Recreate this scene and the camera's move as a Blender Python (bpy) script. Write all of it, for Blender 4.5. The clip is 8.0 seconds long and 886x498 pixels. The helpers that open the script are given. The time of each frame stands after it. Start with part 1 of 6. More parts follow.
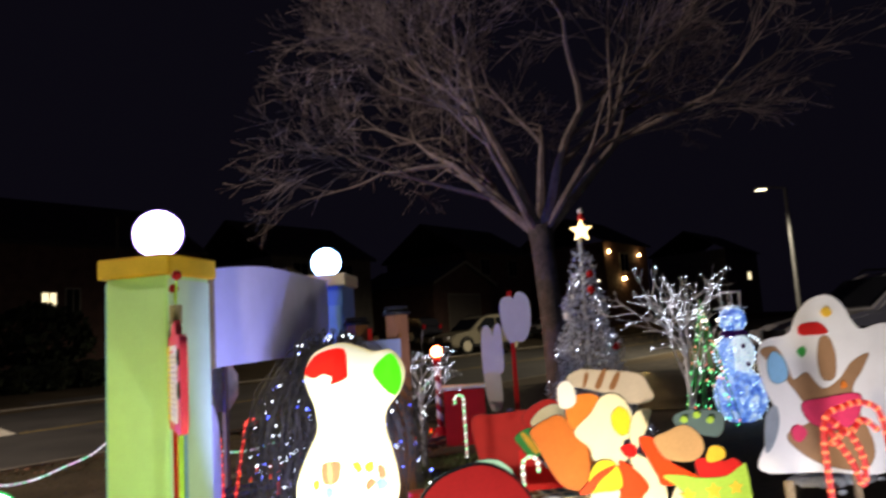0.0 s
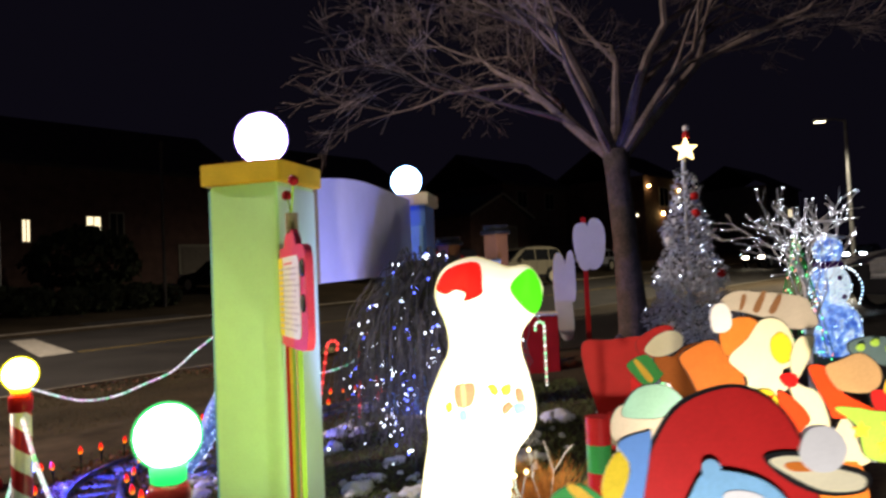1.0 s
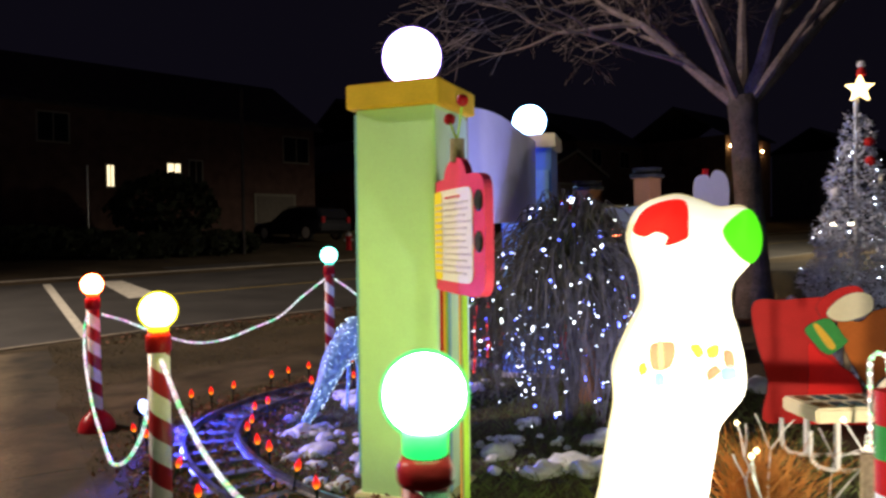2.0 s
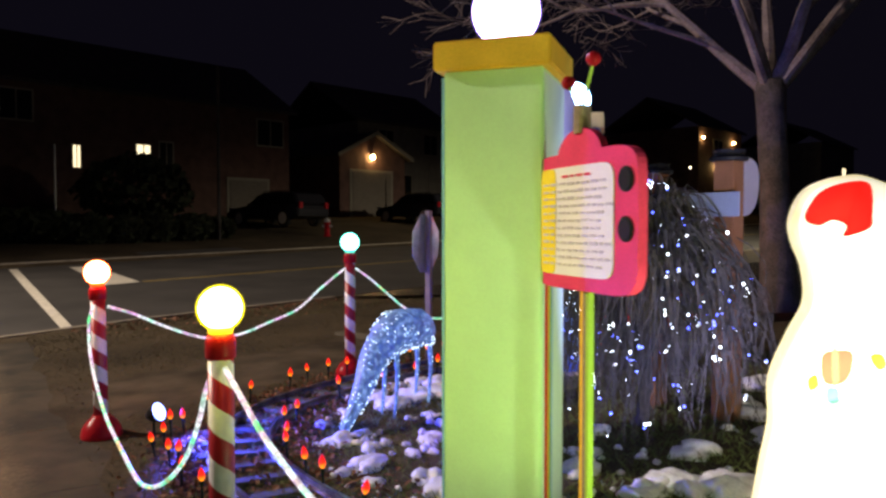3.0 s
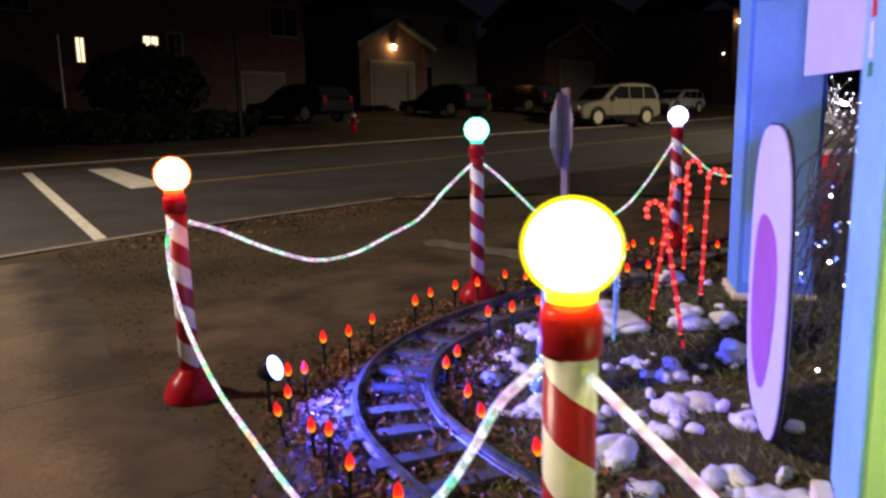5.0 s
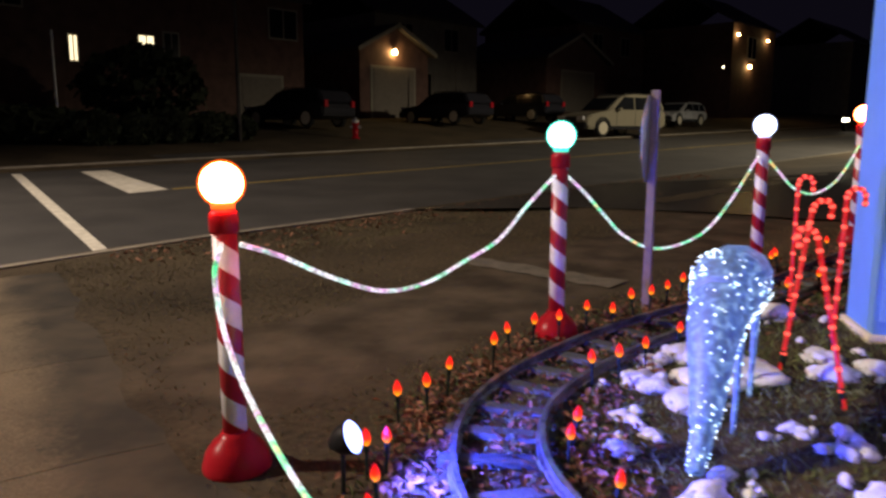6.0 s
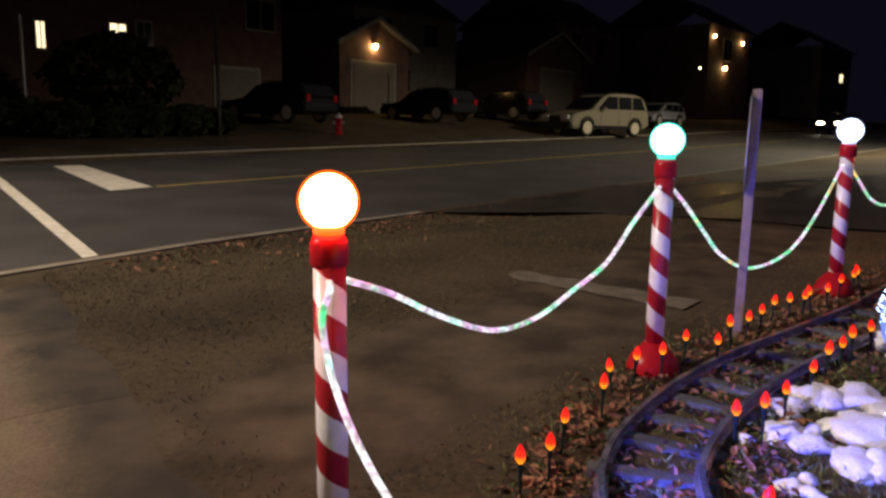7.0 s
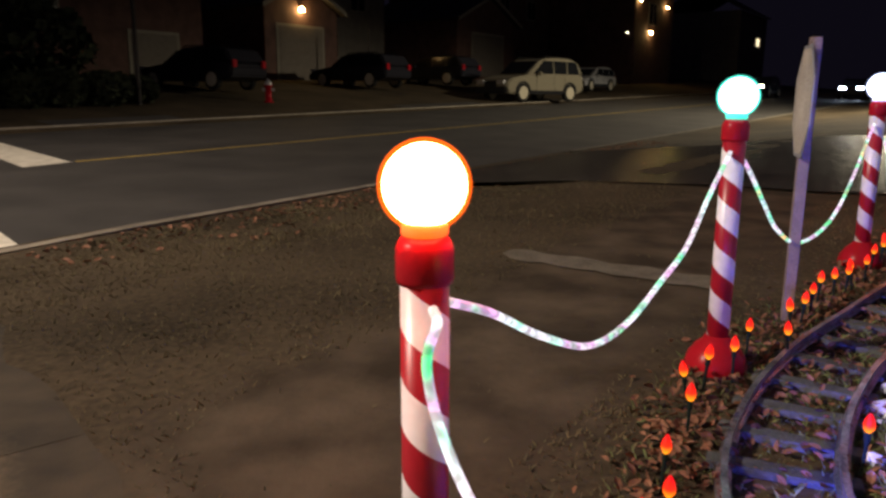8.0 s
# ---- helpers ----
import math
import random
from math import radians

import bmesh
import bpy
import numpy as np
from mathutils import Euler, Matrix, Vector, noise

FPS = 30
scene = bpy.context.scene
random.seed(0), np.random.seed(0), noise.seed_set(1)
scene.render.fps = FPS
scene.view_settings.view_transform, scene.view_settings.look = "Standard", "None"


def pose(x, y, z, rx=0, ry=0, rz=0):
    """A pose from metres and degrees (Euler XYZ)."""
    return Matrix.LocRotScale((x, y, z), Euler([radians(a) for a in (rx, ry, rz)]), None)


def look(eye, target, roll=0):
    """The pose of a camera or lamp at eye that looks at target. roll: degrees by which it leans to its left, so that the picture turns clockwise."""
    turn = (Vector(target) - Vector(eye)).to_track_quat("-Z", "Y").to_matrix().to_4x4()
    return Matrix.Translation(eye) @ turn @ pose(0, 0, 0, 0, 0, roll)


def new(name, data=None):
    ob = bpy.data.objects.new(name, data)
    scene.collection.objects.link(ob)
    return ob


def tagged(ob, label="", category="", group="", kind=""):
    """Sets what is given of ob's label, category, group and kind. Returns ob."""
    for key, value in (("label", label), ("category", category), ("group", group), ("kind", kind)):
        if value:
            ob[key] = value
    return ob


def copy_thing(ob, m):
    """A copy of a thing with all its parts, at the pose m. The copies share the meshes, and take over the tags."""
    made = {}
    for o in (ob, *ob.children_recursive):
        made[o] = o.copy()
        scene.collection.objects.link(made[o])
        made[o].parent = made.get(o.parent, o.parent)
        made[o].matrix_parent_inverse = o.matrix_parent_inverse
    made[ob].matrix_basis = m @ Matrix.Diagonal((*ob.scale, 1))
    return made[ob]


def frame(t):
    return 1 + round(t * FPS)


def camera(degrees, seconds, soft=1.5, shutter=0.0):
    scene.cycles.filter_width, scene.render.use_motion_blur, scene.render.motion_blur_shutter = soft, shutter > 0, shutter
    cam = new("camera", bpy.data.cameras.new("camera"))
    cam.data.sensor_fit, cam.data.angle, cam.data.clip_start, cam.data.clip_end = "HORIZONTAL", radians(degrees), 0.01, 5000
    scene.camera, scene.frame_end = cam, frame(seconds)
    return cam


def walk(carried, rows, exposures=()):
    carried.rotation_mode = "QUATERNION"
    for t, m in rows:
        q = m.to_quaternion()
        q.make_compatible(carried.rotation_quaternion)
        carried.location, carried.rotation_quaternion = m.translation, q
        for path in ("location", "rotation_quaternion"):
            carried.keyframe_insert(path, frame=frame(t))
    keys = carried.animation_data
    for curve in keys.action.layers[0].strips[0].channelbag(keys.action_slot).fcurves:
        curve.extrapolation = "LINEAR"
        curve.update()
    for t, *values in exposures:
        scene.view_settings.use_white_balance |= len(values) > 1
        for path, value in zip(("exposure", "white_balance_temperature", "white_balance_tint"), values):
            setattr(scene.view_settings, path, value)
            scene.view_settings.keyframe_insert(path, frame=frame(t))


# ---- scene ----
cam = camera(61.8, 8.0, soft=2.6, shutter=0.4)
PATH = [
    (0, (-0.031, 0.054, 1.463), (-0.025, 2.038, 1.719), -3.7),
    (0.5, (-0.282, 0.225, 1.44), (-0.384, 2.217, 1.594), -3.2),
    (1, (-0.64, 0.442, 1.402), (-0.721, 2.438, 1.482), -2.5),
    (1.5, (-0.971, 0.711, 1.335), (-1.181, 2.7, 1.335), -1.5),
    (2, (-1.258, 0.945, 1.327), (-1.509, 2.929, 1.297), -0.7),
    (2.2, (-1.397, 1.027, 1.313), (-1.655, 3.009, 1.268), -0.4),
    (3.3, (-2.154, 1.65, 1.323), (-2.288, 3.643, 1.241), -0.1),
    (3.5, (-2.297, 1.778, 1.318), (-2.43, 3.77, 1.202), -0.2),
    (4, (-2.676, 2.077, 1.245), (-2.81, 4.053, 0.967), -0.7),
    (4.5, (-2.924, 2.47, 1.194), (-3.063, 4.435, 0.849), -0.9),
    (4.7, (-3.006, 2.666, 1.217), (-3.188, 4.627, 0.873), -1.2),
    (5.8, (-3.619, 3.527, 1.23), (-3.762, 5.496, 0.912), 0.1),
    (6, (-3.76, 3.706, 1.194), (-3.904, 5.675, 0.877), 0.2),
    (6.5, (-4.108, 4.061, 1.19), (-4.285, 6.026, 0.859), 0.4),
    (7, (-4.433, 4.359, 1.209), (-4.489, 6.332, 0.884), 1.1),
    (7.5, (-4.654, 4.714, 1.169), (-4.65, 6.682, 0.814), 0.8),
    (8, (-4.903, 5.106, 1.156), (-4.763, 7.059, 0.75), 0.5),
]
walk(cam, [(t, look(eye, target, roll)) for t, eye, target, roll in PATH], [(0, 0.30), (1.5, 0.40), (3.5, 0.42), (6.0, 0.42), (8.0, 0.42)])

# ---- world, sky glow, street lamps ----
world = bpy.data.worlds.new("night")
scene.world = world
world.use_nodes = True
world.node_tree.nodes["Background"].inputs[0].default_value = (0.58, 0.48, 0.95, 1)
world.node_tree.nodes["Background"].inputs[1].default_value = 0.0044


def lamp(name, kind, place, target, energy, colour, size=0.3, cone=120, blend=0.6):
    data = bpy.data.lights.new(name, kind)
    data.energy, data.color = energy, colour
    if kind == "SPOT":
        data.spot_size, data.spot_blend, data.shadow_soft_size = radians(cone), blend, size
    else:
        data.shadow_soft_size = size
    ob = new(name, data)
    ob.matrix_world = look(place, target)
    return ob


# first one is added out of view, to light the near lawn and road
lamp("street_light", "SPOT", (-17.0, 6.0, 8.2), (-9.0, 8.6, 0), 8800, (1.0, 0.81, 0.66), 0.25, 121, 0.6)
lamp("street_light", "SPOT", (13.4, 30.4, 6.95), (11.5, 31.5, 0), 4600, (1.0, 0.86, 0.62), 0.25, 146, 0.35)

# ground flood lamps of the display; all but the first are out of view
lamp("blue_flood", "SPOT", (-4.25, 6.335, 0.06), (-2.2, 6.05, 0.35), 330, (0.06, 0.08, 1.0), 0.05, 158, 0.5)
lamp("warm_flood", "SPOT", (0.62, 3.25, 0.22), (0.75, 4.4, 0.85), 120, (1.0, 0.86, 0.62), 0.06, 130)
# unseen fill, added to keep the pillar bright round the sign's shadow
lamp("yellow_flood", "SPOT", (-1.22, 3.14, 0.14), (-1.95, 4.8, 1.60), 46, (0.84, 1.0, 0.20), 0.05, 92)
lamp("clear_flood", "SPOT", (-0.48, 3.10, 0.30), (-1.95, 4.8, 1.45), 42, (0.84, 1.0, 0.62), 0.03, 90)
# added unseen behind the lit figure, to throw blue on the arch board
lamp("blue_flood", "SPOT", (-0.45, 4.80, 0.20), (-1.60, 6.7, 1.75), 165, (0.38, 0.40, 1.0), 0.05, 90)
# two lamps added to brighten the gingerbread and sack cut-outs, no source seen
lamp("white_fill", "SPOT", (2.35, 3.7, 0.2), (2.6, 5.0, 1.0), 60, (0.95, 0.93, 1.0), 0.06, 130)
lamp("white_fill", "SPOT", (-0.15, 1.55, 0.15), (0.05, 2.6, 0.85), 60, (1.0, 0.95, 0.9), 0.06, 110)

# ---- the lie of the land: u runs up the street, n across it ----
U, N = Vector((0.640, 0.768, 0)), Vector((-0.768, 0.640, 0))


def gz(x, y):
    """Height of the ground: the garden climbs up the street faster than the road does, and the far side lies higher."""
    v, w = N.x * x + N.y * y, U.x * x + U.y * y
    w = max(-25.0, min(90.0, w))
    k = max(0.0, min(1.0, (v - 9.5) / 3))
    climb = 0.045 * w - 0.023 * max(0.0, w - 14 + 10 * k * k * (3 - 2 * k))
    return -0.29 + climb + 0.036 * max(0.0, min(11.0, 7.5 - v)) + 0.035 * max(0.0, min(30.0, v - 13.5)) + 0.09 * max(0.0, min(8.0, v - 24.3))


def vw(v, w, dz=0.0):
    x, y = N.x * v + U.x * w, N.y * v + U.y * w
    return Vector((x, y, gz(x, y) + dz))


# ---- materials ----
def node_mat(name):
    m = bpy.data.materials.new(name)
    m.use_nodes = True
    nt = m.node_tree
    return m, nt, nt.nodes["Principled BSDF"]


def surf(name, dark, light, rough=0.7, scale=8.0, fine=60.0, bump=0.3, metal=0.0, spread=(0.35, 0.65), dist=0.01, spec=0.5, each=0.0):
    """Two tones mixed by noise at two scales, with fine relief."""
    m, nt, p = node_mat(name)
    co = nt.nodes.new("ShaderNodeTexCoord")
    a, b = nt.nodes.new("ShaderNodeTexNoise"), nt.nodes.new("ShaderNodeTexNoise")
    a.inputs["Scale"].default_value, a.inputs["Detail"].default_value = scale, 5
    b.inputs["Scale"].default_value, b.inputs["Detail"].default_value = fine, 4
    for nz in (a, b):
        nt.links.new(co.outputs["Object"], nz.inputs["Vector"])
    mx = nt.nodes.new("ShaderNodeMath")
    mx.operation = "MULTIPLY_ADD"
    mx.inputs[1].default_value = 0.45
    nt.links.new(b.outputs["Fac"], mx.inputs[0])
    sc = nt.nodes.new("ShaderNodeMath")
    sc.operation = "MULTIPLY"
    sc.inputs[1].default_value = 0.55
    nt.links.new(a.outputs["Fac"], sc.inputs[0])
    nt.links.new(sc.outputs[0], mx.inputs[2])
    ramp = nt.nodes.new("ShaderNodeValToRGB")
    ramp.color_ramp.elements[0].position, ramp.color_ramp.elements[1].position = spread
    ramp.color_ramp.elements[0].color, ramp.color_ramp.elements[1].color = (*dark, 1), (*light, 1)
    nt.links.new(mx.outputs[0], ramp.inputs["Fac"])
    out = ramp.outputs["Color"]
    if each:
        info, hsv = nt.nodes.new("ShaderNodeObjectInfo"), nt.nodes.new("ShaderNodeHueSaturation")
        mp = nt.nodes.new("ShaderNodeMapRange")
        mp.inputs["To Min"].default_value, mp.inputs["To Max"].default_value = 1 - each, 1 + each
        nt.links.new(info.outputs["Random"], mp.inputs["Value"])
        nt.links.new(mp.outputs["Result"], hsv.inputs["Value"])
        nt.links.new(out, hsv.inputs["Color"])
        out = hsv.outputs["Color"]
    nt.links.new(out, p.inputs["Base Color"])
    bp = nt.nodes.new("ShaderNodeBump")
    bp.inputs["Strength"].default_value, bp.inputs["Distance"].default_value = bump, dist
    nt.links.new(mx.outputs[0], bp.inputs["Height"])
    nt.links.new(bp.outputs["Normal"], p.inputs["Normal"])
    p.inputs["Roughness"].default_value, p.inputs["Metallic"].default_value = rough, metal
    p.inputs["Specular IOR Level"].default_value = spec
    return m


def paint(name, colour, rough=0.5, wear=0.12, spec=0.10):
    """Brushed or sprayed paint with slight unevenness."""
    return surf(name, tuple(c * (1 - wear) for c in colour), tuple(min(1, c * (1 + wear)) for c in colour), rough, 6, 90, 0.12, dist=0.003, spec=spec)


def glow(name, colour, strength, base=(0.8, 0.8, 0.8), sampled=True):
    m, nt, p = node_mat(name)
    p.inputs["Base Color"].default_value = (*base, 1)
    p.inputs["Roughness"].default_value = 0.85
    p.inputs["Specular IOR Level"].default_value = 0.1
    p.inputs["Emission Color"].default_value = (*colour, 1)
    p.inputs["Emission Strength"].default_value = strength
    if not sampled:
        m.cycles.emission_sampling = "NONE"
    return m


def many_glow(name, colours, scale, strength, sampled=True, base=(0.3, 0.3, 0.3)):
    """Lamps of several colours along a string, told apart by where they hang."""
    m, nt, p = node_mat(name)
    co, nz, ramp = nt.nodes.new("ShaderNodeTexCoord"), nt.nodes.new("ShaderNodeTexNoise"), nt.nodes.new("ShaderNodeValToRGB")
    nz.inputs["Scale"].default_value, nz.inputs["Detail"].default_value = scale, 1
    nt.links.new(co.outputs["Object"], nz.inputs["Vector"])
    nt.links.new(nz.outputs["Fac"], ramp.inputs["Fac"])
    els = ramp.color_ramp.elements
    while len(els) < len(colours):
        els.new(0.5)
    for i, c in enumerate(colours):
        els[i].position, els[i].color = 0.3 + 0.4 * i / (len(colours) - 1), (*c, 1)
    p.inputs["Base Color"].default_value = (*base, 1)
    nt.links.new(ramp.outputs["Color"], p.inputs["Emission Color"])
    fine, span = nt.nodes.new("ShaderNodeTexNoise"), nt.nodes.new("ShaderNodeMapRange")
    fine.inputs["Scale"].default_value, fine.inputs["Detail"].default_value = scale * 7, 0
    nt.links.new(co.outputs["Object"], fine.inputs["Vector"])
    span.inputs["From Min"].default_value, span.inputs["From Max"].default_value = 0.35, 0.65
    span.inputs["To Min"].default_value, span.inputs["To Max"].default_value = strength * 0.55, strength * 1.35
    nt.links.new(fine.outputs["Fac"], span.inputs["Value"])
    nt.links.new(span.outputs["Result"], p.inputs["Emission Strength"])
    if not sampled:
        m.cycles.emission_sampling = "NONE"
    return m


def island_glow(name, colours, strength):
    """Separate bulbs in one string: each takes one of the colours."""
    m, nt, p = node_mat(name)
    geo, ramp = nt.nodes.new("ShaderNodeNewGeometry"), nt.nodes.new("ShaderNodeValToRGB")
    ramp.color_ramp.interpolation = "CONSTANT"
    els = ramp.color_ramp.elements
    while len(els) < len(colours):
        els.new(0.5)
    for i, c in enumerate(colours):
        els[i].position, els[i].color = i / len(colours), (*c, 1)
    nt.links.new(geo.outputs["Random Per Island"], ramp.inputs["Fac"])
    nt.links.new(ramp.outputs["Color"], p.inputs["Emission Color"])
    p.inputs["Emission Strength"].default_value = strength
    m.cycles.emission_sampling = "NONE"
    return m


def spiral_mat(name, red, white):
    """Candy stripe: a tape wound round a pipe."""
    m, nt, p = node_mat(name)
    co, sep = nt.nodes.new("ShaderNodeTexCoord"), nt.nodes.new("ShaderNodeSeparateXYZ")
    nt.links.new(co.outputs["Object"], sep.inputs[0])
    at = nt.nodes.new("ShaderNodeMath")
    at.operation = "ARCTAN2"
    nt.links.new(sep.outputs["Y"], at.inputs[0])
    nt.links.new(sep.outputs["X"], at.inputs[1])
    turn = nt.nodes.new("ShaderNodeMath")
    turn.operation, turn.inputs[1].default_value = "DIVIDE", 2 * math.pi
    nt.links.new(at.outputs[0], turn.inputs[0])
    rise = nt.nodes.new("ShaderNodeMath")
    rise.operation, rise.inputs[1].default_value = "MULTIPLY_ADD", 4.65
    nt.links.new(sep.outputs["Z"], rise.inputs[0])
    nt.links.new(turn.outputs[0], rise.inputs[2])
    fr = nt.nodes.new("ShaderNodeMath")
    fr.operation = "FRACT"
    nt.links.new(rise.outputs[0], fr.inputs[0])
    gt = nt.nodes.new("ShaderNodeMath")
    gt.operation, gt.inputs[1].default_value = "GREATER_THAN", 0.5
    nt.links.new(fr.outputs[0], gt.inputs[0])
    nz = nt.nodes.new("ShaderNodeTexNoise")
    nz.inputs["Scale"].default_value = 25
    nt.links.new(co.outputs["Object"], nz.inputs["Vector"])
    mix = nt.nodes.new("ShaderNodeMix")
    mix.data_type = "RGBA"
    mix.inputs["A"].default_value, mix.inputs["B"].default_value = (*white, 1), (*red, 1)
    nt.links.new(gt.outputs[0], mix.inputs["Factor"])
    hsv = nt.nodes.new("ShaderNodeHueSaturation")
    mp = nt.nodes.new("ShaderNodeMapRange")
    mp.inputs["To Min"].default_value, mp.inputs["To Max"].default_value = 0.8, 1.15
    nt.links.new(nz.outputs["Fac"], mp.inputs["Value"])
    nt.links.new(mp.outputs["Result"], hsv.inputs["Value"])
    nt.links.new(mix.outputs["Result"], hsv.inputs["Color"])
    nt.links.new(hsv.outputs["Color"], p.inputs["Base Color"])
    p.inputs["Roughness"].default_value = 0.35
    return m


def blend_path(m, worn, edges, flip=False):
    """Mixes a second tone into a ground material between two ragged lines; edges: (x, y weights, start, end) of each line."""
    nt = m.node_tree
    p = nt.nodes["Principled BSDF"]
    old = p.inputs["Base Color"].links[0].from_socket
    co = nt.nodes.new("ShaderNodeTexCoord")
    big, fine = nt.nodes.new("ShaderNodeTexNoise"), nt.nodes.new("ShaderNodeTexNoise")
    big.inputs["Scale"].default_value, big.inputs["Detail"].default_value = 1.6, 6
    fine.inputs["Scale"].default_value, fine.inputs["Detail"].default_value = 26, 5
    mask = None
    for nz in (big, fine):
        nt.links.new(co.outputs["Object"], nz.inputs["Vector"])
    for wx, wy, start, end in edges:
        dot = nt.nodes.new("ShaderNodeVectorMath")
        dot.operation, dot.inputs[1].default_value = "DOT_PRODUCT", (wx, wy, 0)
        nt.links.new(co.outputs["Object"], dot.inputs[0])
        a, b, span = nt.nodes.new("ShaderNodeMath"), nt.nodes.new("ShaderNodeMath"), nt.nodes.new("ShaderNodeMapRange")
        a.operation, a.inputs[1].default_value = "MULTIPLY_ADD", 0.55
        b.operation, b.inputs[1].default_value = "MULTIPLY_ADD", 0.28
        nt.links.new(big.outputs["Fac"], a.inputs[0])
        nt.links.new(dot.outputs["Value"], a.inputs[2])
        nt.links.new(fine.outputs["Fac"], b.inputs[0])
        nt.links.new(a.outputs[0], b.inputs[2])
        span.interpolation_type = "SMOOTHSTEP"
        span.inputs["From Min"].default_value, span.inputs["From Max"].default_value = start + 0.415, end + 0.415
        nt.links.new(b.outputs[0], span.inputs["Value"])
        if mask is None:
            mask = span.outputs["Result"]
        else:
            mul = nt.nodes.new("ShaderNodeMath")
            mul.operation = "MULTIPLY"
            nt.links.new(mask, mul.inputs[0])
            nt.links.new(span.outputs["Result"], mul.inputs[1])
            mask = mul.outputs[0]
    tone, ramp = nt.nodes.new("ShaderNodeTexNoise"), nt.nodes.new("ShaderNodeValToRGB")
    tone.inputs["Scale"].default_value, tone.inputs["Detail"].default_value = 2.4, 9
    nt.links.new(co.outputs["Object"], tone.inputs["Vector"])
    ramp.color_ramp.elements[0].position, ramp.color_ramp.elements[1].position = 0.35, 0.68
    ramp.color_ramp.elements[0].color, ramp.color_ramp.elements[1].color = (*worn[0], 1), (*worn[1], 1)
    nt.links.new(tone.outputs["Fac"], ramp.inputs["Fac"])
    mix = nt.nodes.new("ShaderNodeMix")
    mix.data_type = "RGBA"
    nt.links.new(mask, mix.inputs["Factor"])
    nt.links.new(old, mix.inputs["A"])
    nt.links.new(ramp.outputs["Color"], mix.inputs["B"])
    nt.links.new(mix.outputs["Result"], p.inputs["Base Color"])


SOIL = surf("dry_lawn", (0.026, 0.020, 0.012), (0.098, 0.073, 0.044), 0.95, 0.6, 24, 0.45, dist=0.02, spec=0.2)
blend_path(SOIL, ((0.040, 0.030, 0.020), (0.105, 0.080, 0.054)), ((N.x, N.y, 7.95, 8.45), (-N.x, -N.y, -9.95, -9.45), (U.x, U.y, 1.6, 2.4)))
ASPHALT = surf("asphalt", (0.035, 0.033, 0.031), (0.075, 0.07, 0.064), 0.72, 0.9, 110, 0.5, dist=0.006)
WET = surf("wet_asphalt", (0.034, 0.031, 0.027), (0.078, 0.070, 0.060), 0.27, 1.4, 9, 1.0, dist=0.05, spec=0.5)
CONCRETE = surf("concrete", (0.072, 0.053, 0.031), (0.185, 0.138, 0.083), 0.9, 1.3, 70, 0.4, dist=0.006, each=0.08)
blend_path(CONCRETE, ((0.024, 0.019, 0.012), (0.075, 0.056, 0.034)), ((0.796, 0.605, -0.66, -0.34),))
KERB = surf("kerb_concrete", (0.20, 0.175, 0.14), (0.46, 0.41, 0.33), 0.9, 3, 60, 0.4)
KERB_OLD = surf("old_kerb_concrete", (0.13, 0.11, 0.085), (0.34, 0.30, 0.23), 0.9, 3, 60, 0.4)
LINE_W = surf("road_paint_white", (0.50, 0.47, 0.38), (0.82, 0.78, 0.66), 0.8, 7, 80, 0.2)
LINE_Y = surf("road_paint_yellow", (0.30, 0.21, 0.05), (0.55, 0.40, 0.09), 0.8, 7, 80, 0.2)
SNOW = surf("old_snow", (0.55, 0.57, 0.62), (0.86, 0.87, 0.9), 0.7, 9, 60, 0.6, dist=0.02)
PIPE = spiral_mat("candy_stripe", (0.33, 0.010, 0.022), (0.76, 0.74, 0.78))
RED_PL = paint("red_plastic", (0.33, 0.010, 0.018), 0.28)
GREEN_W = paint("pale_green_paint", (0.58, 0.84, 0.50), 0.55, 0.05)
BLUE_W = paint("blue_paint", (0.16, 0.34, 0.78), 0.5, 0.05)
YELLOW = paint("yellow_paint", (0.80, 0.48, 0.05), 0.5)
CREAM = paint("cream_paint", (0.84, 0.76, 0.54), 0.5, 0.06)
WHITE = paint("white_paint", (0.80, 0.78, 0.80), 0.5, 0.05)
BLACK = paint("black_paint", (0.015, 0.015, 0.017), 0.4)
RED = paint("red_paint", (0.55, 0.02, 0.02), 0.5)
CRIMSON = paint("crimson_paint", (0.74, 0.05, 0.14), 0.45)
ORANGE = paint("orange_paint", (0.72, 0.20, 0.03), 0.5)
BROWN = paint("brown_paint", (0.24, 0.11, 0.05), 0.55)
TAN = paint("tan_paint", (0.50, 0.30, 0.15), 0.55)
PLY = surf("weathered_plywood", (0.16, 0.11, 0.07), (0.36, 0.27, 0.18), 0.8, 5, 60, 0.3)
PAINT_G = paint("green_paint", (0.05, 0.32, 0.07), 0.5)
LIME = paint("lime_paint", (0.35, 0.55, 0.08), 0.5)
SKY_B = paint("light_blue_paint", (0.25, 0.50, 0.78), 0.5)
RED_B = paint("bright_red_paint", (0.80, 0.012, 0.012), 0.45)
VERMIL = paint("vermilion_paint", (0.78, 0.06, 0.012), 0.5)
RUST = paint("rust_orange_paint", (0.50, 0.13, 0.02), 0.5)
LEMON = paint("lemon_paint", (0.86, 0.62, 0.03), 0.5)
FUR = paint("pale_fur_paint", (0.50, 0.42, 0.36), 0.6)
SLATE = paint("slate_paint", (0.10, 0.15, 0.17), 0.6)
SLATE_L = paint("pale_slate_paint", (0.28, 0.32, 0.38), 0.6)
GBREAD = paint("gingerbread_paint", (0.34, 0.19, 0.10), 0.6)
MAUVE = paint("mauve_paint", (0.36, 0.12, 0.30), 0.55)
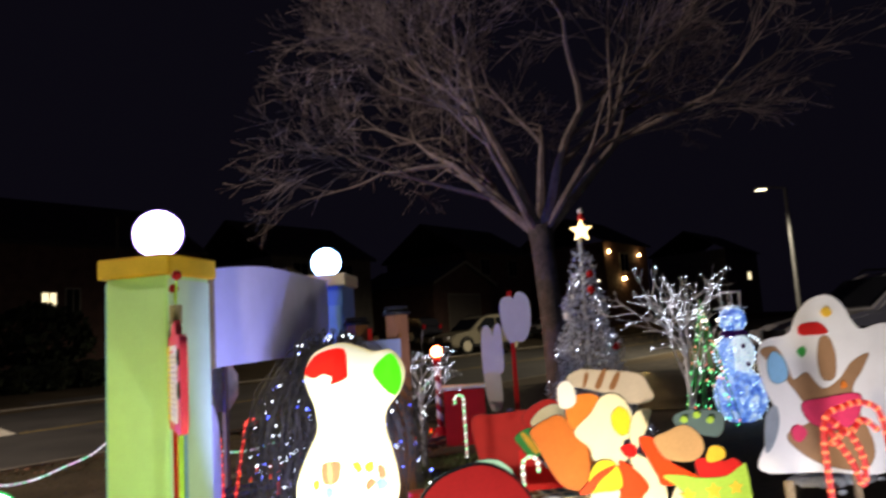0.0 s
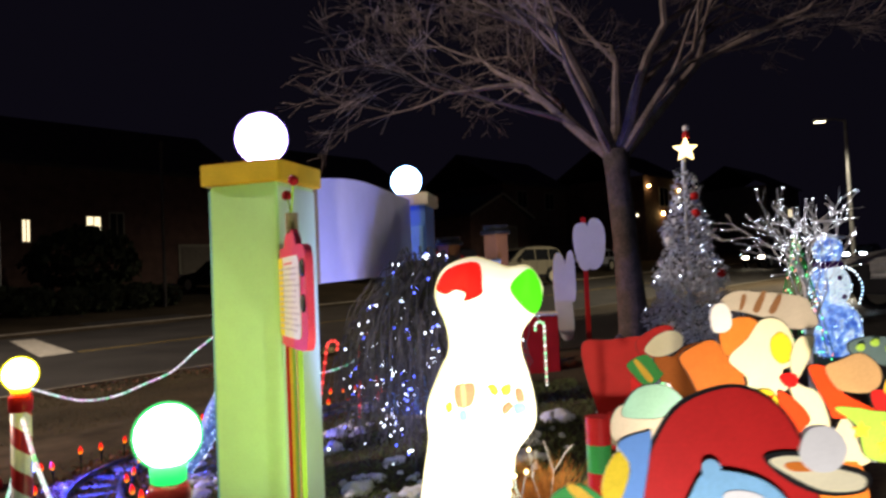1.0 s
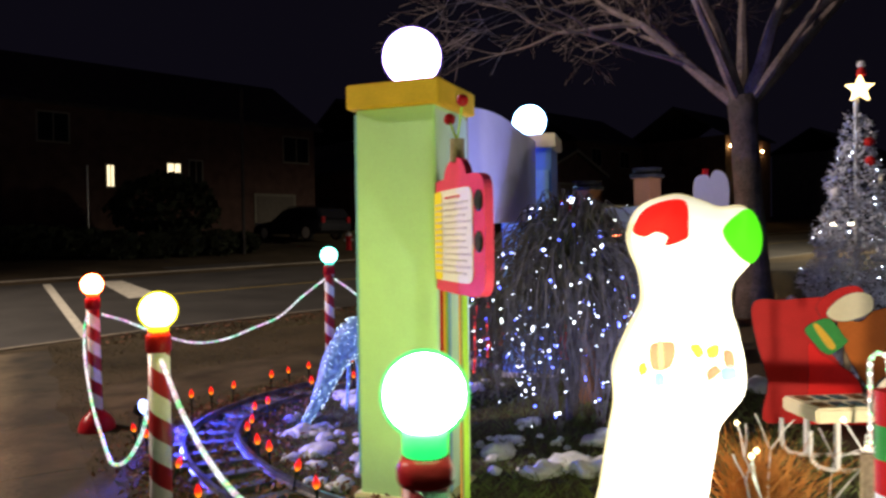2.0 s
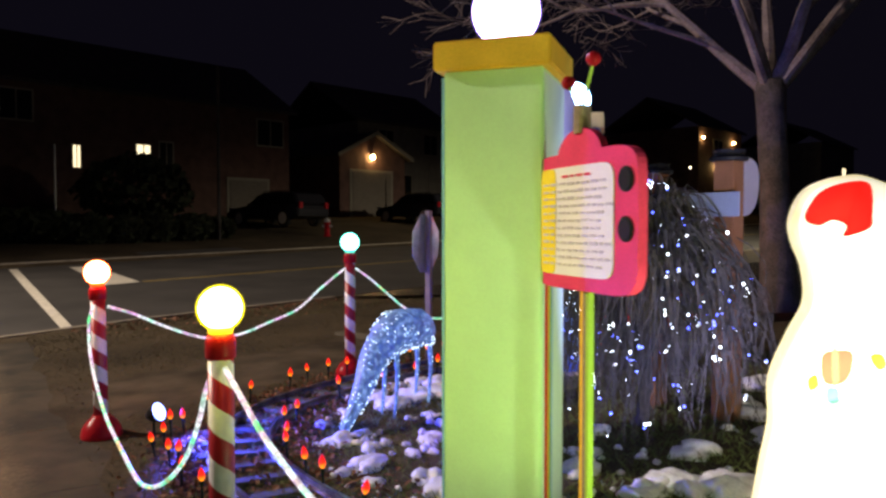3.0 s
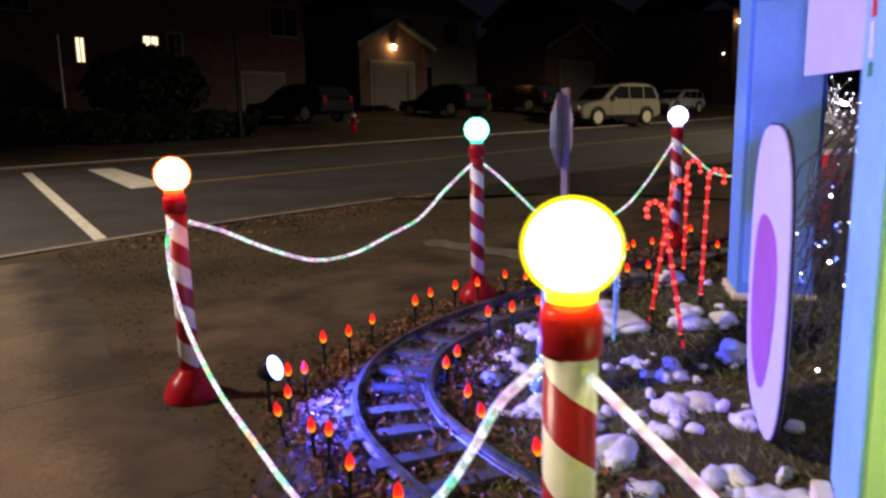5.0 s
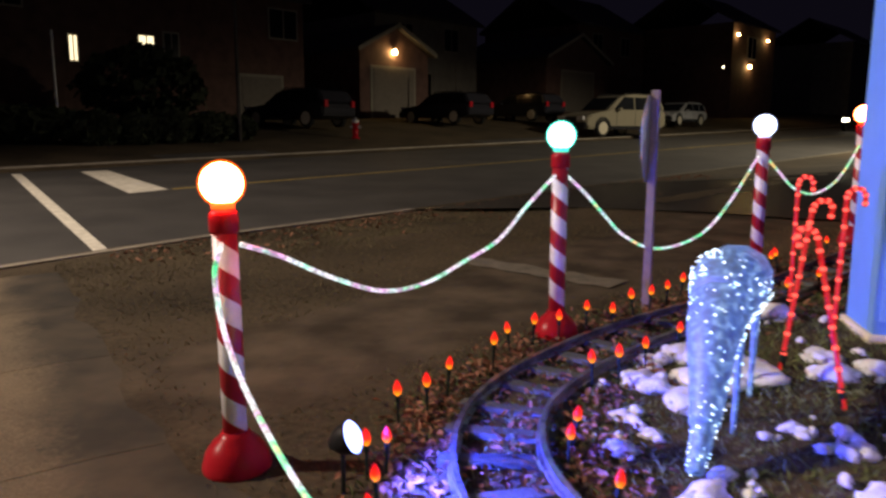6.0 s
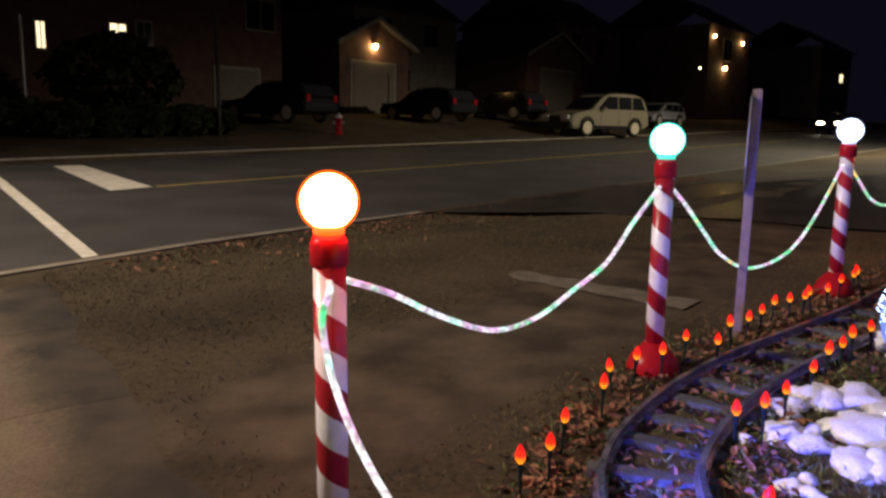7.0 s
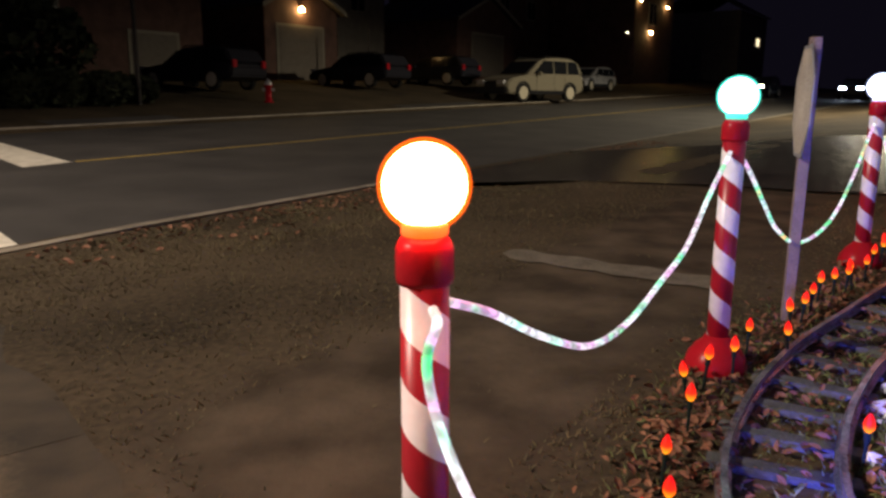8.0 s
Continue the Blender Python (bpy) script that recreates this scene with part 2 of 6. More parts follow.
LAVENDER = paint("lavender_paint_and_light", (0.60, 0.58, 0.90), 0.5, 0.05)
COOL_LIT_MINT = paint("cool_lit_mint", (0.62, 0.80, 0.74), 0.55, 0.05)
MINT = paint("mint_paint", (0.24, 0.42, 0.36), 0.5)
PAPER = paint("paper", (0.80, 0.76, 0.76), 0.6, 0.04)
# paper with the yellow light on its left put into the colour
PAPER_LIT = paint("yellow_lit_paper", (0.88, 0.68, 0.04), 0.5, 0.05)
INK = paint("grey_ink", (0.58, 0.52, 0.56), 0.6)
GREY = paint("grey_metal_paint", (0.16, 0.16, 0.17), 0.4)
STEEL = surf("galvanised_steel", (0.34, 0.34, 0.35), (0.55, 0.55, 0.56), 0.45, 12, 80, 0.1, metal=0.7)
POST_G = surf("dull_sign_post", (0.16, 0.12, 0.11), (0.28, 0.22, 0.20), 0.6, 8, 70, 0.2)
POLE = surf("weathered_lamp_pole", (0.025, 0.025, 0.025), (0.06, 0.06, 0.06), 0.7, 5, 60, 0.2)
RAIL = surf("worn_rail", (0.05, 0.05, 0.055), (0.36, 0.36, 0.39), 0.32, 9, 70, 0.2, metal=0.7)
TIE = surf("tie_wood", (0.03, 0.035, 0.036), (0.10, 0.11, 0.11), 0.8, 8, 70, 0.4, each=0.25)
LEAF = surf("dead_leaf", (0.09, 0.035, 0.018), (0.28, 0.13, 0.07), 0.8, 2.5, 40, 0.3)
LAWN_G = surf("dead_grass", (0.055, 0.046, 0.022), (0.165, 0.135, 0.065), 0.9, 1.1, 30, 0.1)
WORN = surf("worn_path", (0.085, 0.072, 0.052), (0.19, 0.165, 0.125), 0.9, 5.5, 60, 0.4)
GRASS = surf("winter_grass", (0.055, 0.080, 0.022), (0.20, 0.24, 0.085), 0.85, 1.2, 30, 0.1)
STRAW = surf("dry_straw", (0.36, 0.13, 0.02), (0.66, 0.28, 0.06), 0.8, 4, 50, 0.1)
# bark at under half tone: shade put into the trunk against the flood lamps
TRUNK = surf("dimmed_trunk_bark", (0.036, 0.028, 0.027), (0.12, 0.092, 0.09), 0.9, 5, 34, 1.0, dist=0.03)
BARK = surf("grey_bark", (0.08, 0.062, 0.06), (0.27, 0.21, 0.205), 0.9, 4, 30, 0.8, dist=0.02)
TWIG = surf("bush_twig", (0.028, 0.025, 0.018), (0.11, 0.095, 0.07), 0.9, 4, 30, 0.3)
WIRE = paint("dark_green_wire", (0.012, 0.02, 0.018), 0.5)
CLEAR = many_glow("lit_clear_plastic", [(0.01, 0.035, 0.17), (0.04, 0.13, 0.45), (0.28, 0.46, 0.85)], 30.0, 0.6, False, (0.14, 0.19, 0.22))
SNOWMAN_LIT = many_glow("lit_snowman_plastic", [(0.03, 0.10, 0.55), (0.16, 0.34, 0.9), (0.62, 0.80, 1.0)], 11.0, 0.75, False, (0.2, 0.24, 0.3))
SHIRT_LIT = many_glow("lit_white_plastic", [(0.55, 0.75, 0.85), (0.75, 0.85, 1.0)], 9.0, 0.7, False, (0.4, 0.4, 0.4))
VIOLET_CLOTH = paint("purple_cloth", (0.10, 0.02, 0.16), 0.8)
TINSEL = surf("silver_tinsel", (0.30, 0.33, 0.42), (0.80, 0.82, 0.90), 0.35, 20, 90, 0.1)
BRICK = surf("dark_brick", (0.06, 0.032, 0.027), (0.14, 0.075, 0.06), 0.9, 2, 30, 0.4)
SIDING = surf("weathered_siding", (0.12, 0.11, 0.095), (0.20, 0.18, 0.155), 0.85, 2, 30, 0.2)
ROOF = surf("shingle", (0.025, 0.022, 0.022), (0.07, 0.06, 0.058), 0.9, 3, 40, 0.4)
DOOR_P = paint("garage_paint", (0.16, 0.14, 0.12), 0.6)
TRIM = paint("house_trim", (0.24, 0.22, 0.18), 0.6)
HEDGE = surf("dark_shrub", (0.012, 0.018, 0.008), (0.04, 0.05, 0.022), 0.9, 3, 30, 0.3)
RUBBER = paint("tyre_rubber", (0.018, 0.018, 0.018), 0.8)
GLASS_D = paint("dark_car_glass", (0.01, 0.011, 0.013), 0.08)
CAR_S = paint("champagne_car_paint", (0.19, 0.172, 0.125), 0.28, 0.03)
CAR_W = paint("white_car_paint", (0.30, 0.30, 0.30), 0.28, 0.03)
RIM = paint("alloy", (0.46, 0.42, 0.32), 0.35, 0.05)
CAR_D = paint("dark_car_paint", (0.02, 0.02, 0.026), 0.22, 0.03)

G_RED, G_YEL = glow("red_globe_glow", (1.0, 0.15, 0.055), 105), glow("yellow_globe_glow", (0.96, 0.86, 0.06), 72)
G_GRN, G_TEAL = glow("green_globe_glow", (0.30, 1.0, 0.34), 70), glow("teal_globe_glow", (0.26, 1.0, 0.80), 14)
G_WHT, G_VIO = glow("cold_white_globe_glow", (0.62, 0.72, 1.0), 16), glow("violet_globe_glow", (0.60, 0.46, 1.0), 34)
G_ICE = glow("ice_blue_globe_glow", (0.30, 0.52, 1.0), 60)
N_GRN, N_YEL = glow("green_neck_glow", (0.02, 0.85, 0.16), 1.0, (0.1, 0.4, 0.1)), glow("yellow_neck_glow", (1.0, 0.62, 0.01), 1.2, (0.5, 0.4, 0.1))
N_RED, N_TEAL = glow("red_neck_glow", (1.0, 0.12, 0.01), 1.2, (0.5, 0.1, 0.05)), glow("teal_neck_glow", (0.06, 0.9, 0.6), 0.9, (0.1, 0.4, 0.3))
N_WHT = glow("white_neck_glow", (0.5, 0.6, 1.0), 0.9)


def rim_glow(name, colour, strength):
    """Shell added round a globe lamp: half clear, half glowing, for bloom's coloured rim."""
    m = bpy.data.materials.new(name)
    m.use_nodes = True
    nt = m.node_tree
    nt.nodes.clear()
    out, mix = nt.nodes.new("ShaderNodeOutputMaterial"), nt.nodes.new("ShaderNodeMixShader")
    clear, lit = nt.nodes.new("ShaderNodeBsdfTransparent"), nt.nodes.new("ShaderNodeEmission")
    lit.inputs["Color"].default_value, lit.inputs["Strength"].default_value = (*colour, 1), strength
    mix.inputs[0].default_value = 0.5
    nt.links.new(clear.outputs[0], mix.inputs[1])
    nt.links.new(lit.outputs[0], mix.inputs[2])
    nt.links.new(mix.outputs[0], out.inputs["Surface"])
    m.cycles.emission_sampling = "NONE"
    return m


S_RED, S_YEL = rim_glow("red_rim_glow", (1.0, 0.11, 0.006), 1.9), rim_glow("yellow_rim_glow", (1.0, 0.82, 0.008), 1.6)
S_GRN, S_TEAL = rim_glow("green_rim_glow", (0.10, 1.0, 0.25), 1.1), rim_glow("teal_rim_glow", (0.08, 0.9, 0.65), 1.1)
S_WHT, S_VIO = rim_glow("white_rim_glow", (0.55, 0.62, 1.0), 1.1), rim_glow("violet_rim_glow", (0.40, 0.26, 1.0), 1.2)
S_ICE = rim_glow("ice_rim_glow", (0.20, 0.60, 1.0), 1.2)
RIM_GLOWS = {G_RED: S_RED, G_YEL: S_YEL, G_GRN: S_GRN, G_TEAL: S_TEAL, G_WHT: S_WHT, G_VIO: S_VIO, G_ICE: S_ICE}
ROPE = many_glow("rope_light_glow", [(0.06, 0.95, 0.30), (0.85, 0.40, 0.80), (0.9, 0.82, 0.9), (0.70, 0.95, 0.9), (0.06, 0.95, 0.42), (1.0, 0.66, 0.22)], 6.5, 0.78)
ROPE_R = many_glow("red_rope_glow", [(0.8, 0.004, 0.008), (0.9, 0.012, 0.014), (1.0, 0.05, 0.04)], 30.0, 0.55, False, (0.12, 0.004, 0.006))
CANE_WARM = glow("warm_rope_bulb_glow", (1.0, 0.24, 0.10), 1.3, (0.3, 0.04, 0.02), False)
CANE_GREEN = island_glow("green_and_white_bulb_glow", [(0.12, 0.9, 0.25), (1.0, 0.95, 0.85)], 1.4)
CANE_HOT = glow("red_rope_bulb_glow", (1.0, 0.09, 0.06), 1.7, (0.3, 0.02, 0.02), False)
ROPE_G = many_glow("striped_rope_glow", [(0.10, 0.85, 0.25), (1.0, 0.9, 0.8), (0.95, 0.15, 0.1)], 18.0, 0.9, False, (0.1, 0.1, 0.08))


def bulb_glow():
    """A red faceted bulb, orange where the filament sits low in it."""
    m, nt, p = node_mat("ember_bulb_glow")
    co, sep, ramp = nt.nodes.new("ShaderNodeTexCoord"), nt.nodes.new("ShaderNodeSeparateXYZ"), nt.nodes.new("ShaderNodeValToRGB")
    span = nt.nodes.new("ShaderNodeMapRange")
    span.inputs["From Min"].default_value, span.inputs["From Max"].default_value = 0.175, 0.26
    nt.links.new(co.outputs["Object"], sep.inputs[0])
    nt.links.new(sep.outputs["Z"], span.inputs["Value"])
    nt.links.new(span.outputs["Result"], ramp.inputs["Fac"])
    els = ramp.color_ramp.elements
    els.new(0.5)
    for e, (at, c) in zip(els, ((0.05, (1.0, 0.30, 0.01)), (0.42, (1.0, 0.022, 0.006)), (0.9, (0.62, 0.002, 0.004)))):
        e.position, e.color = at, (*c, 1)
    nt.links.new(ramp.outputs["Color"], p.inputs["Emission Color"])
    p.inputs["Base Color"].default_value = (0.10, 0.003, 0.003, 1)
    p.inputs["Specular IOR Level"].default_value = 0.15
    p.inputs["Emission Strength"].default_value = 1.35
    m.cycles.emission_sampling = "NONE"
    return m


BULB = bulb_glow()
FAIRY_W = glow("white_fairy_glow", (0.78, 0.84, 1.0), 22)
FAIRY_X = island_glow("mixed_fairy_glow", [(0.85, 0.95, 1), (0.75, 0.9, 1), (0.05, 0.09, 1), (0.9, 1, 1), (0.10, 0.16, 1), (0.85, 0.95, 1)], 9)
FAIRY_X.cycles.emission_sampling = "AUTO"
FAIRY_G = island_glow("green_fairy_glow", [(0.05, 1, 0.3), (0.1, 0.9, 0.2), (0.9, 0.2, 0.1)], 3)
FAIRY_B = island_glow("blue_white_fairy_glow", [(0.40, 0.70, 1), (0.80, 0.93, 1), (0.70, 0.88, 1)], 3.2)
FAIRY_O = glow("warm_fairy_glow", (1.0, 0.72, 0.30), 5, sampled=False)
STAR_G = glow("star_glow", (1.0, 0.72, 0.30), 3.2)


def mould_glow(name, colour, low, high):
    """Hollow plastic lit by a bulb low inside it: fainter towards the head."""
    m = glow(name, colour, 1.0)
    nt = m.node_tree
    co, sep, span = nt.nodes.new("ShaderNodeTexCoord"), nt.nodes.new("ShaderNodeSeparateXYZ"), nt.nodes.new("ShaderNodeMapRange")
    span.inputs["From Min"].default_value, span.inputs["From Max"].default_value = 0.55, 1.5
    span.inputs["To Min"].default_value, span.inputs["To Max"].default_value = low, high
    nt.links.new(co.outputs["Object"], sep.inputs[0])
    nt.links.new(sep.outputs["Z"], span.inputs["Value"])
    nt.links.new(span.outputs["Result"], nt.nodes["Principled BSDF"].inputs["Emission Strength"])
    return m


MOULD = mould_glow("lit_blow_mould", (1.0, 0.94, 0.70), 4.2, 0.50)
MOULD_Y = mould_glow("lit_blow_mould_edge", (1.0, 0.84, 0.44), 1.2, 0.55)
MOULD_R, MOULD_G = glow("lit_red_patch", (1.0, 0.01, 0.006), 0.85, (0.5, 0.02, 0.02)), glow("lit_green_patch", (0.10, 0.86, 0.01), 0.9, (0.1, 0.5, 0.03))
MOULD_O, MOULD_L = glow("lit_orange_patch", (1.0, 0.42, 0.20), 0.95, (0.4, 0.15, 0.08)), glow("lit_lime_patch", (1.0, 0.88, 0.08), 0.98, (0.4, 0.35, 0.05))
MOULD_G2, MOULD_T = glow("lit_pale_green_patch", (0.55, 0.95, 0.45), 0.95, (0.2, 0.4, 0.15)), glow("lit_teal_patch", (0.45, 0.95, 0.85), 0.98, (0.2, 0.4, 0.35))
PORCH = glow("porch_lamp_glow", (1.0, 0.62, 0.22), 140)
WINDOW_G = glow("lit_window", (1.0, 0.82, 0.50), 1.3, sampled=False)
FLOOD = glow("blue_flood_glow", (0.22, 0.32, 1.0), 5.0)
FLOOD_C = glow("clear_flood_face_glow", (1.0, 0.95, 0.8), 5)
HEAD = glow("street_lamp_head_glow", (1.0, 0.86, 0.55), 6, sampled=False)
CARLIGHT = glow("car_lamp_glow", (0.72, 0.86, 1.0), 36)
CARLIGHT_W = glow("warm_car_lamp_glow", (1.0, 0.88, 0.62), 14)


# ---- mesh helpers ----
def mesh_of(bm, name, mat, smooth=False):
    me = bpy.data.meshes.new(name)
    bm.to_mesh(me)
    bm.free()
    me.materials.append(mat)
    if smooth:
        for p in me.polygons:
            p.use_smooth = True
    return me


def part(name, bm, mat, parent=None, label="", smooth=False):
    ob = new(name, mesh_of(bm, name, mat, smooth))
    if parent:
        ob.parent = parent
    if label:
        ob["label"] = label
    return ob


def thing(name, place, label, category, group="", rz=0.0):
    ob = new(name)
    ob.empty_display_size = 0.1
    ob.matrix_world = pose(*place, 0, 0, rz)
    return tagged(ob, label, category, group)


def box(bm, lo, hi, m=None, bevel=0.0):
    r = bmesh.ops.create_cube(bm, size=1)
    s, c = [b - a for a, b in zip(lo, hi)], [(a + b) / 2 for a, b in zip(lo, hi)]
    for v in r["verts"]:
        v.co = Vector((v.co.x * s[0] + c[0], v.co.y * s[1] + c[1], v.co.z * s[2] + c[2]))
    if bevel:
        es = list({e for v in r["verts"] for e in v.link_edges})
        out = bmesh.ops.bevel(bm, geom=es, offset=bevel, segments=2, affect="EDGES")
        vs = list({v for f in out["faces"] for v in f.verts} | {v for v in r["verts"] if v.is_valid})
    else:
        vs = r["verts"]
    if m:
        bmesh.ops.transform(bm, matrix=m, verts=[v for v in vs if v.is_valid])
    return bm


def boxed(lo, hi, m=None, bevel=0.0):
    return box(bmesh.new(), lo, hi, m, bevel)


def tube(bm, pts, radii, n=6, cap=True):
    """A round tube along pts; radii one number or one a point."""
    pts = [Vector(p) for p in pts]
    if not hasattr(radii, "__len__"):
        radii = [radii] * len(pts)
    rings, side = [], None
    for i, p in enumerate(pts):
        d = (pts[min(i + 1, len(pts) - 1)] - pts[max(i - 1, 0)]).normalized()
        if side is None:
            side = d.cross(Vector((0.13, 0.2, 1)) if abs(d.z) < 0.9 else Vector((1, 0.1, 0))).normalized()
        side = (side - d * side.dot(d)).normalized()
        up = d.cross(side)
        rings.append([bm.verts.new(p + radii[i] * (math.cos(a) * side + math.sin(a) * up)) for a in [2 * math.pi * k / n for k in range(n)]])
    for a, b in zip(rings, rings[1:]):
        for k in range(n):
            bm.faces.new((a[k], a[(k + 1) % n], b[(k + 1) % n], b[k]))
    if cap:
        bm.faces.new(rings[0][::-1])
        bm.faces.new(rings[-1])
    return bm


def lathe(bm, prof, n=24, at=(0, 0, 0)):
    """prof: rows of radius and height."""
    rings = []
    for r, z in prof:
        rings.append([bm.verts.new((at[0] + max(r, 1e-4) * math.cos(2 * math.pi * k / n), at[1] + max(r, 1e-4) * math.sin(2 * math.pi * k / n), at[2] + z)) for k in range(n)])
    for a, b in zip(rings, rings[1:]):
        for k in range(n):
            bm.faces.new((a[k], a[(k + 1) % n], b[(k + 1) % n], b[k]))
    bm.faces.new(rings[0][::-1])
    bm.faces.new(rings[-1])
    return bm


def ball(bm, c, r, n=2, sx=1.0, sy=1.0, sz=1.0):
    out = bmesh.ops.create_icosphere(bm, subdivisions=n, radius=1)
    for v in out["verts"]:
        v.co = Vector((c[0] + v.co.x * r * sx, c[1] + v.co.y * r * sy, c[2] + v.co.z * r * sz))
    return bm


def bead(bm, c, r):
    """A tiny bulb: an octahedron."""
    c = Vector(c)
    vs = [bm.verts.new(c + Vector(d) * r) for d in ((1, 0, 0), (-1, 0, 0), (0, 1, 0), (0, -1, 0), (0, 0, 1.3), (0, 0, -1.3))]
    for a, b in ((0, 2), (2, 1), (1, 3), (3, 0)):
        bm.faces.new((vs[a], vs[b], vs[4]))
        bm.faces.new((vs[b], vs[a], vs[5]))


def plate(bm, outline, y0, y1):
    """A board cut to an outline in x and z, from y0 to y1."""
    a = [bm.verts.new((x, y0, z)) for x, z in outline]
    b = [bm.verts.new((x, y1, z)) for x, z in outline]
    bm.faces.new(a)
    bm.faces.new(b[::-1])
    for i in range(len(a)):
        j = (i + 1) % len(a)
        bm.faces.new((a[j], a[i], b[i], b[j]))
    bmesh.ops.recalc_face_normals(bm, faces=bm.faces[:])
    return bm


def oval(cx, cz, rx, rz, turn=0.0, n=26, power=2.0, wob=0.0):
    c, s, out = math.cos(radians(turn)), math.sin(radians(turn)), []
    for k in range(n):
        a = 2 * math.pi * k / n
        x = rx * math.copysign(abs(math.cos(a)) ** (2 / power), math.cos(a)) * (1 + wob * math.sin(3 * a + cx * 9))
        z = rz * math.copysign(abs(math.sin(a)) ** (2 / power), math.sin(a)) * (1 + wob * math.sin(3 * a + cx * 9))
        out.append((cx + c * x - s * z, cz + s * x + c * z))
    return out


def smooth_line(pts, n=8):
    """Catmull-Rom through pts."""
    pts = [Vector(p) for p in pts]
    full, out = [2 * pts[0] - pts[1]] + pts + [2 * pts[-1] - pts[-2]], []
    for i in range(1, len(full) - 2):
        p0, p1, p2, p3 = full[i - 1:i + 3]
        for k in range(n):
            t = k / n
            out.append(0.5 * ((2 * p1) + (p2 - p0) * t + (2 * p0 - 5 * p1 + 4 * p2 - p3) * t * t + (3 * p1 - p0 - 3 * p2 + p3) * t ** 3))
    return out + [pts[-1]]


def ribbon(left, right, z):
    """A flat strip between two lines on the ground, z above it."""
    bm = bmesh.new()
    a = [bm.verts.new((p[0], p[1], gz(p[0], p[1]) + z)) for p in left]
    b = [bm.verts.new((p[0], p[1], gz(p[0], p[1]) + z)) for p in right]
    for i in range(len(a) - 1):
        bm.faces.new((a[i], b[i], b[i + 1], a[i + 1]))
    bmesh.ops.recalc_face_normals(bm, faces=bm.faces[:])
    for f in bm.faces:
        if f.normal.z < 0:
            f.normal_flip()
    return bm


def strip_vw(v0, v1, w0, w1, z, steps=12):
    ws = [w0 + (w1 - w0) * i / steps for i in range(steps + 1)]
    return ribbon([vw(v0, w) for w in ws], [vw(v1, w) for w in ws], z)


# ---- ground, road, kerbs, walks ----
def ground():
    bm = bmesh.new()
    vs_ = [-260, -160, -100, -60, -40, -28, -20, -14] + [-10 + 0.5 * i for i in range(47)] + [13.6, 13.75, 15, 18, 21, 23.8, 23.95, 24.5, 27, 30, 34, 40, 50, 70, 110, 180, 300]
    ws_ = [-260, -160, -100, -60, -40, -25] + [-20 + 2 * i for i in range(9)] + [-3 + 0.5 * i for i in range(40)] + [18, 20, 24, 28, 34, 42, 54, 70, 90, 130, 200, 320]
    grid = []
    for v in vs_:
        row = []
        for w in ws_:
            p = vw(v, w)
            if 13.6 < v < 23.9:
                p.z -= 0.16
            elif v < 13.4 and abs(w) < 20:
                p.z += 0.018 * noise.noise(Vector((p.x * 1.6, p.y * 1.6, 0)))
            row.append(bm.verts.new(p))
        grid.append(row)
    for a, b in zip(grid, grid[1:]):
        for k in range(len(ws_) - 1):
            f = bm.faces.new((a[k], a[k + 1], b[k + 1], b[k]))
            f.smooth = True
    bmesh.ops.recalc_face_normals(bm, faces=bm.faces[:])
    if sum(f.normal.z for f in bm.faces) < 0:
        bmesh.ops.reverse_faces(bm, faces=bm.faces[:])
    tagged(part("ground", bm, SOIL), "dry brown winter lawn and verge, patchy and flattened", "ground", kind="structure")


ground()
tagged(part("road", strip_vw(13.5, 24.0, -60, 95, -0.075, 60), ASPHALT), "dark worn asphalt street, faintly damp", "road", kind="structure")


def kerb(v0, v1, w0, w1, mat):
    bm = bmesh.new()
    steps = int((w1 - w0) / 3)
    ring = []
    for i in range(steps + 1):
        w = w0 + (w1 - w0) * i / steps
        a, b = vw(v0, w), vw(v1, w)
        ring.append([bm.verts.new(q) for q in (a + Vector((0, 0, -0.2)), a + Vector((0, 0, 0.03)), b + Vector((0, 0, 0.03)), b + Vector((0, 0, -0.2)))])
    for a, b in zip(ring, ring[1:]):
        for k in range(3):
            bm.faces.new((a[k], a[k + 1], b[k + 1], b[k]))
    bmesh.ops.recalc_face_normals(bm, faces=bm.faces[:])
    tagged(part("kerb", bm, mat), "low grey concrete kerb along the street", "kerb", kind="structure")


kerb(13.33, 13.47, 1.2, 8.2, KERB_OLD)
kerb(13.33, 13.47, 13.9, 95, WORN)
kerb(24.03, 24.25, -60, 95, KERB)
tagged(part("stop_bar", ribbon([vw(18.65, 6.12), vw(20.9, 6.53), vw(23.15, 6.94)], [vw(18.75, 6.92), vw(20.9, 7.22), vw(23.1, 7.54)], -0.070), LINE_W), "white painted stop bar on asphalt", "road marking", kind="structure")
tagged(part("crosswalk_line", ribbon([vw(13.75, 3.63), vw(18.6, 4.60), vw(23.5, 5.60)], [vw(13.75, 3.79), vw(18.6, 4.79), vw(23.5, 5.80)], -0.070), LINE_W), "white painted crosswalk line on asphalt", "road marking", kind="structure")
tagged(part("centre_line", strip_vw(18.72, 18.83, 7.0, 80, -0.070, 30), LINE_Y), "thin faded yellow centre line", "road marking", kind="structure")

# wet driveway behind the display, running out to the street
bm = bmesh.new()
near_ = [(-4, 10.8), (2, 10.6), (5, 10.6), (6.5, 10.5), (7.5, 9.9), (8.4, 9.65), (9.4, 9.6), (11.2, 9.2), (13.3, 8.2), (13.6, 8.0)]
far_ = [(-4, 19), (2, 19), (5, 18.8), (6.5, 18.6), (7.5, 18.4), (8.4, 18.1), (9.4, 17.6), (11.2, 15.5), (13.3, 13.9), (13.6, 14.1)]
rows_ = []
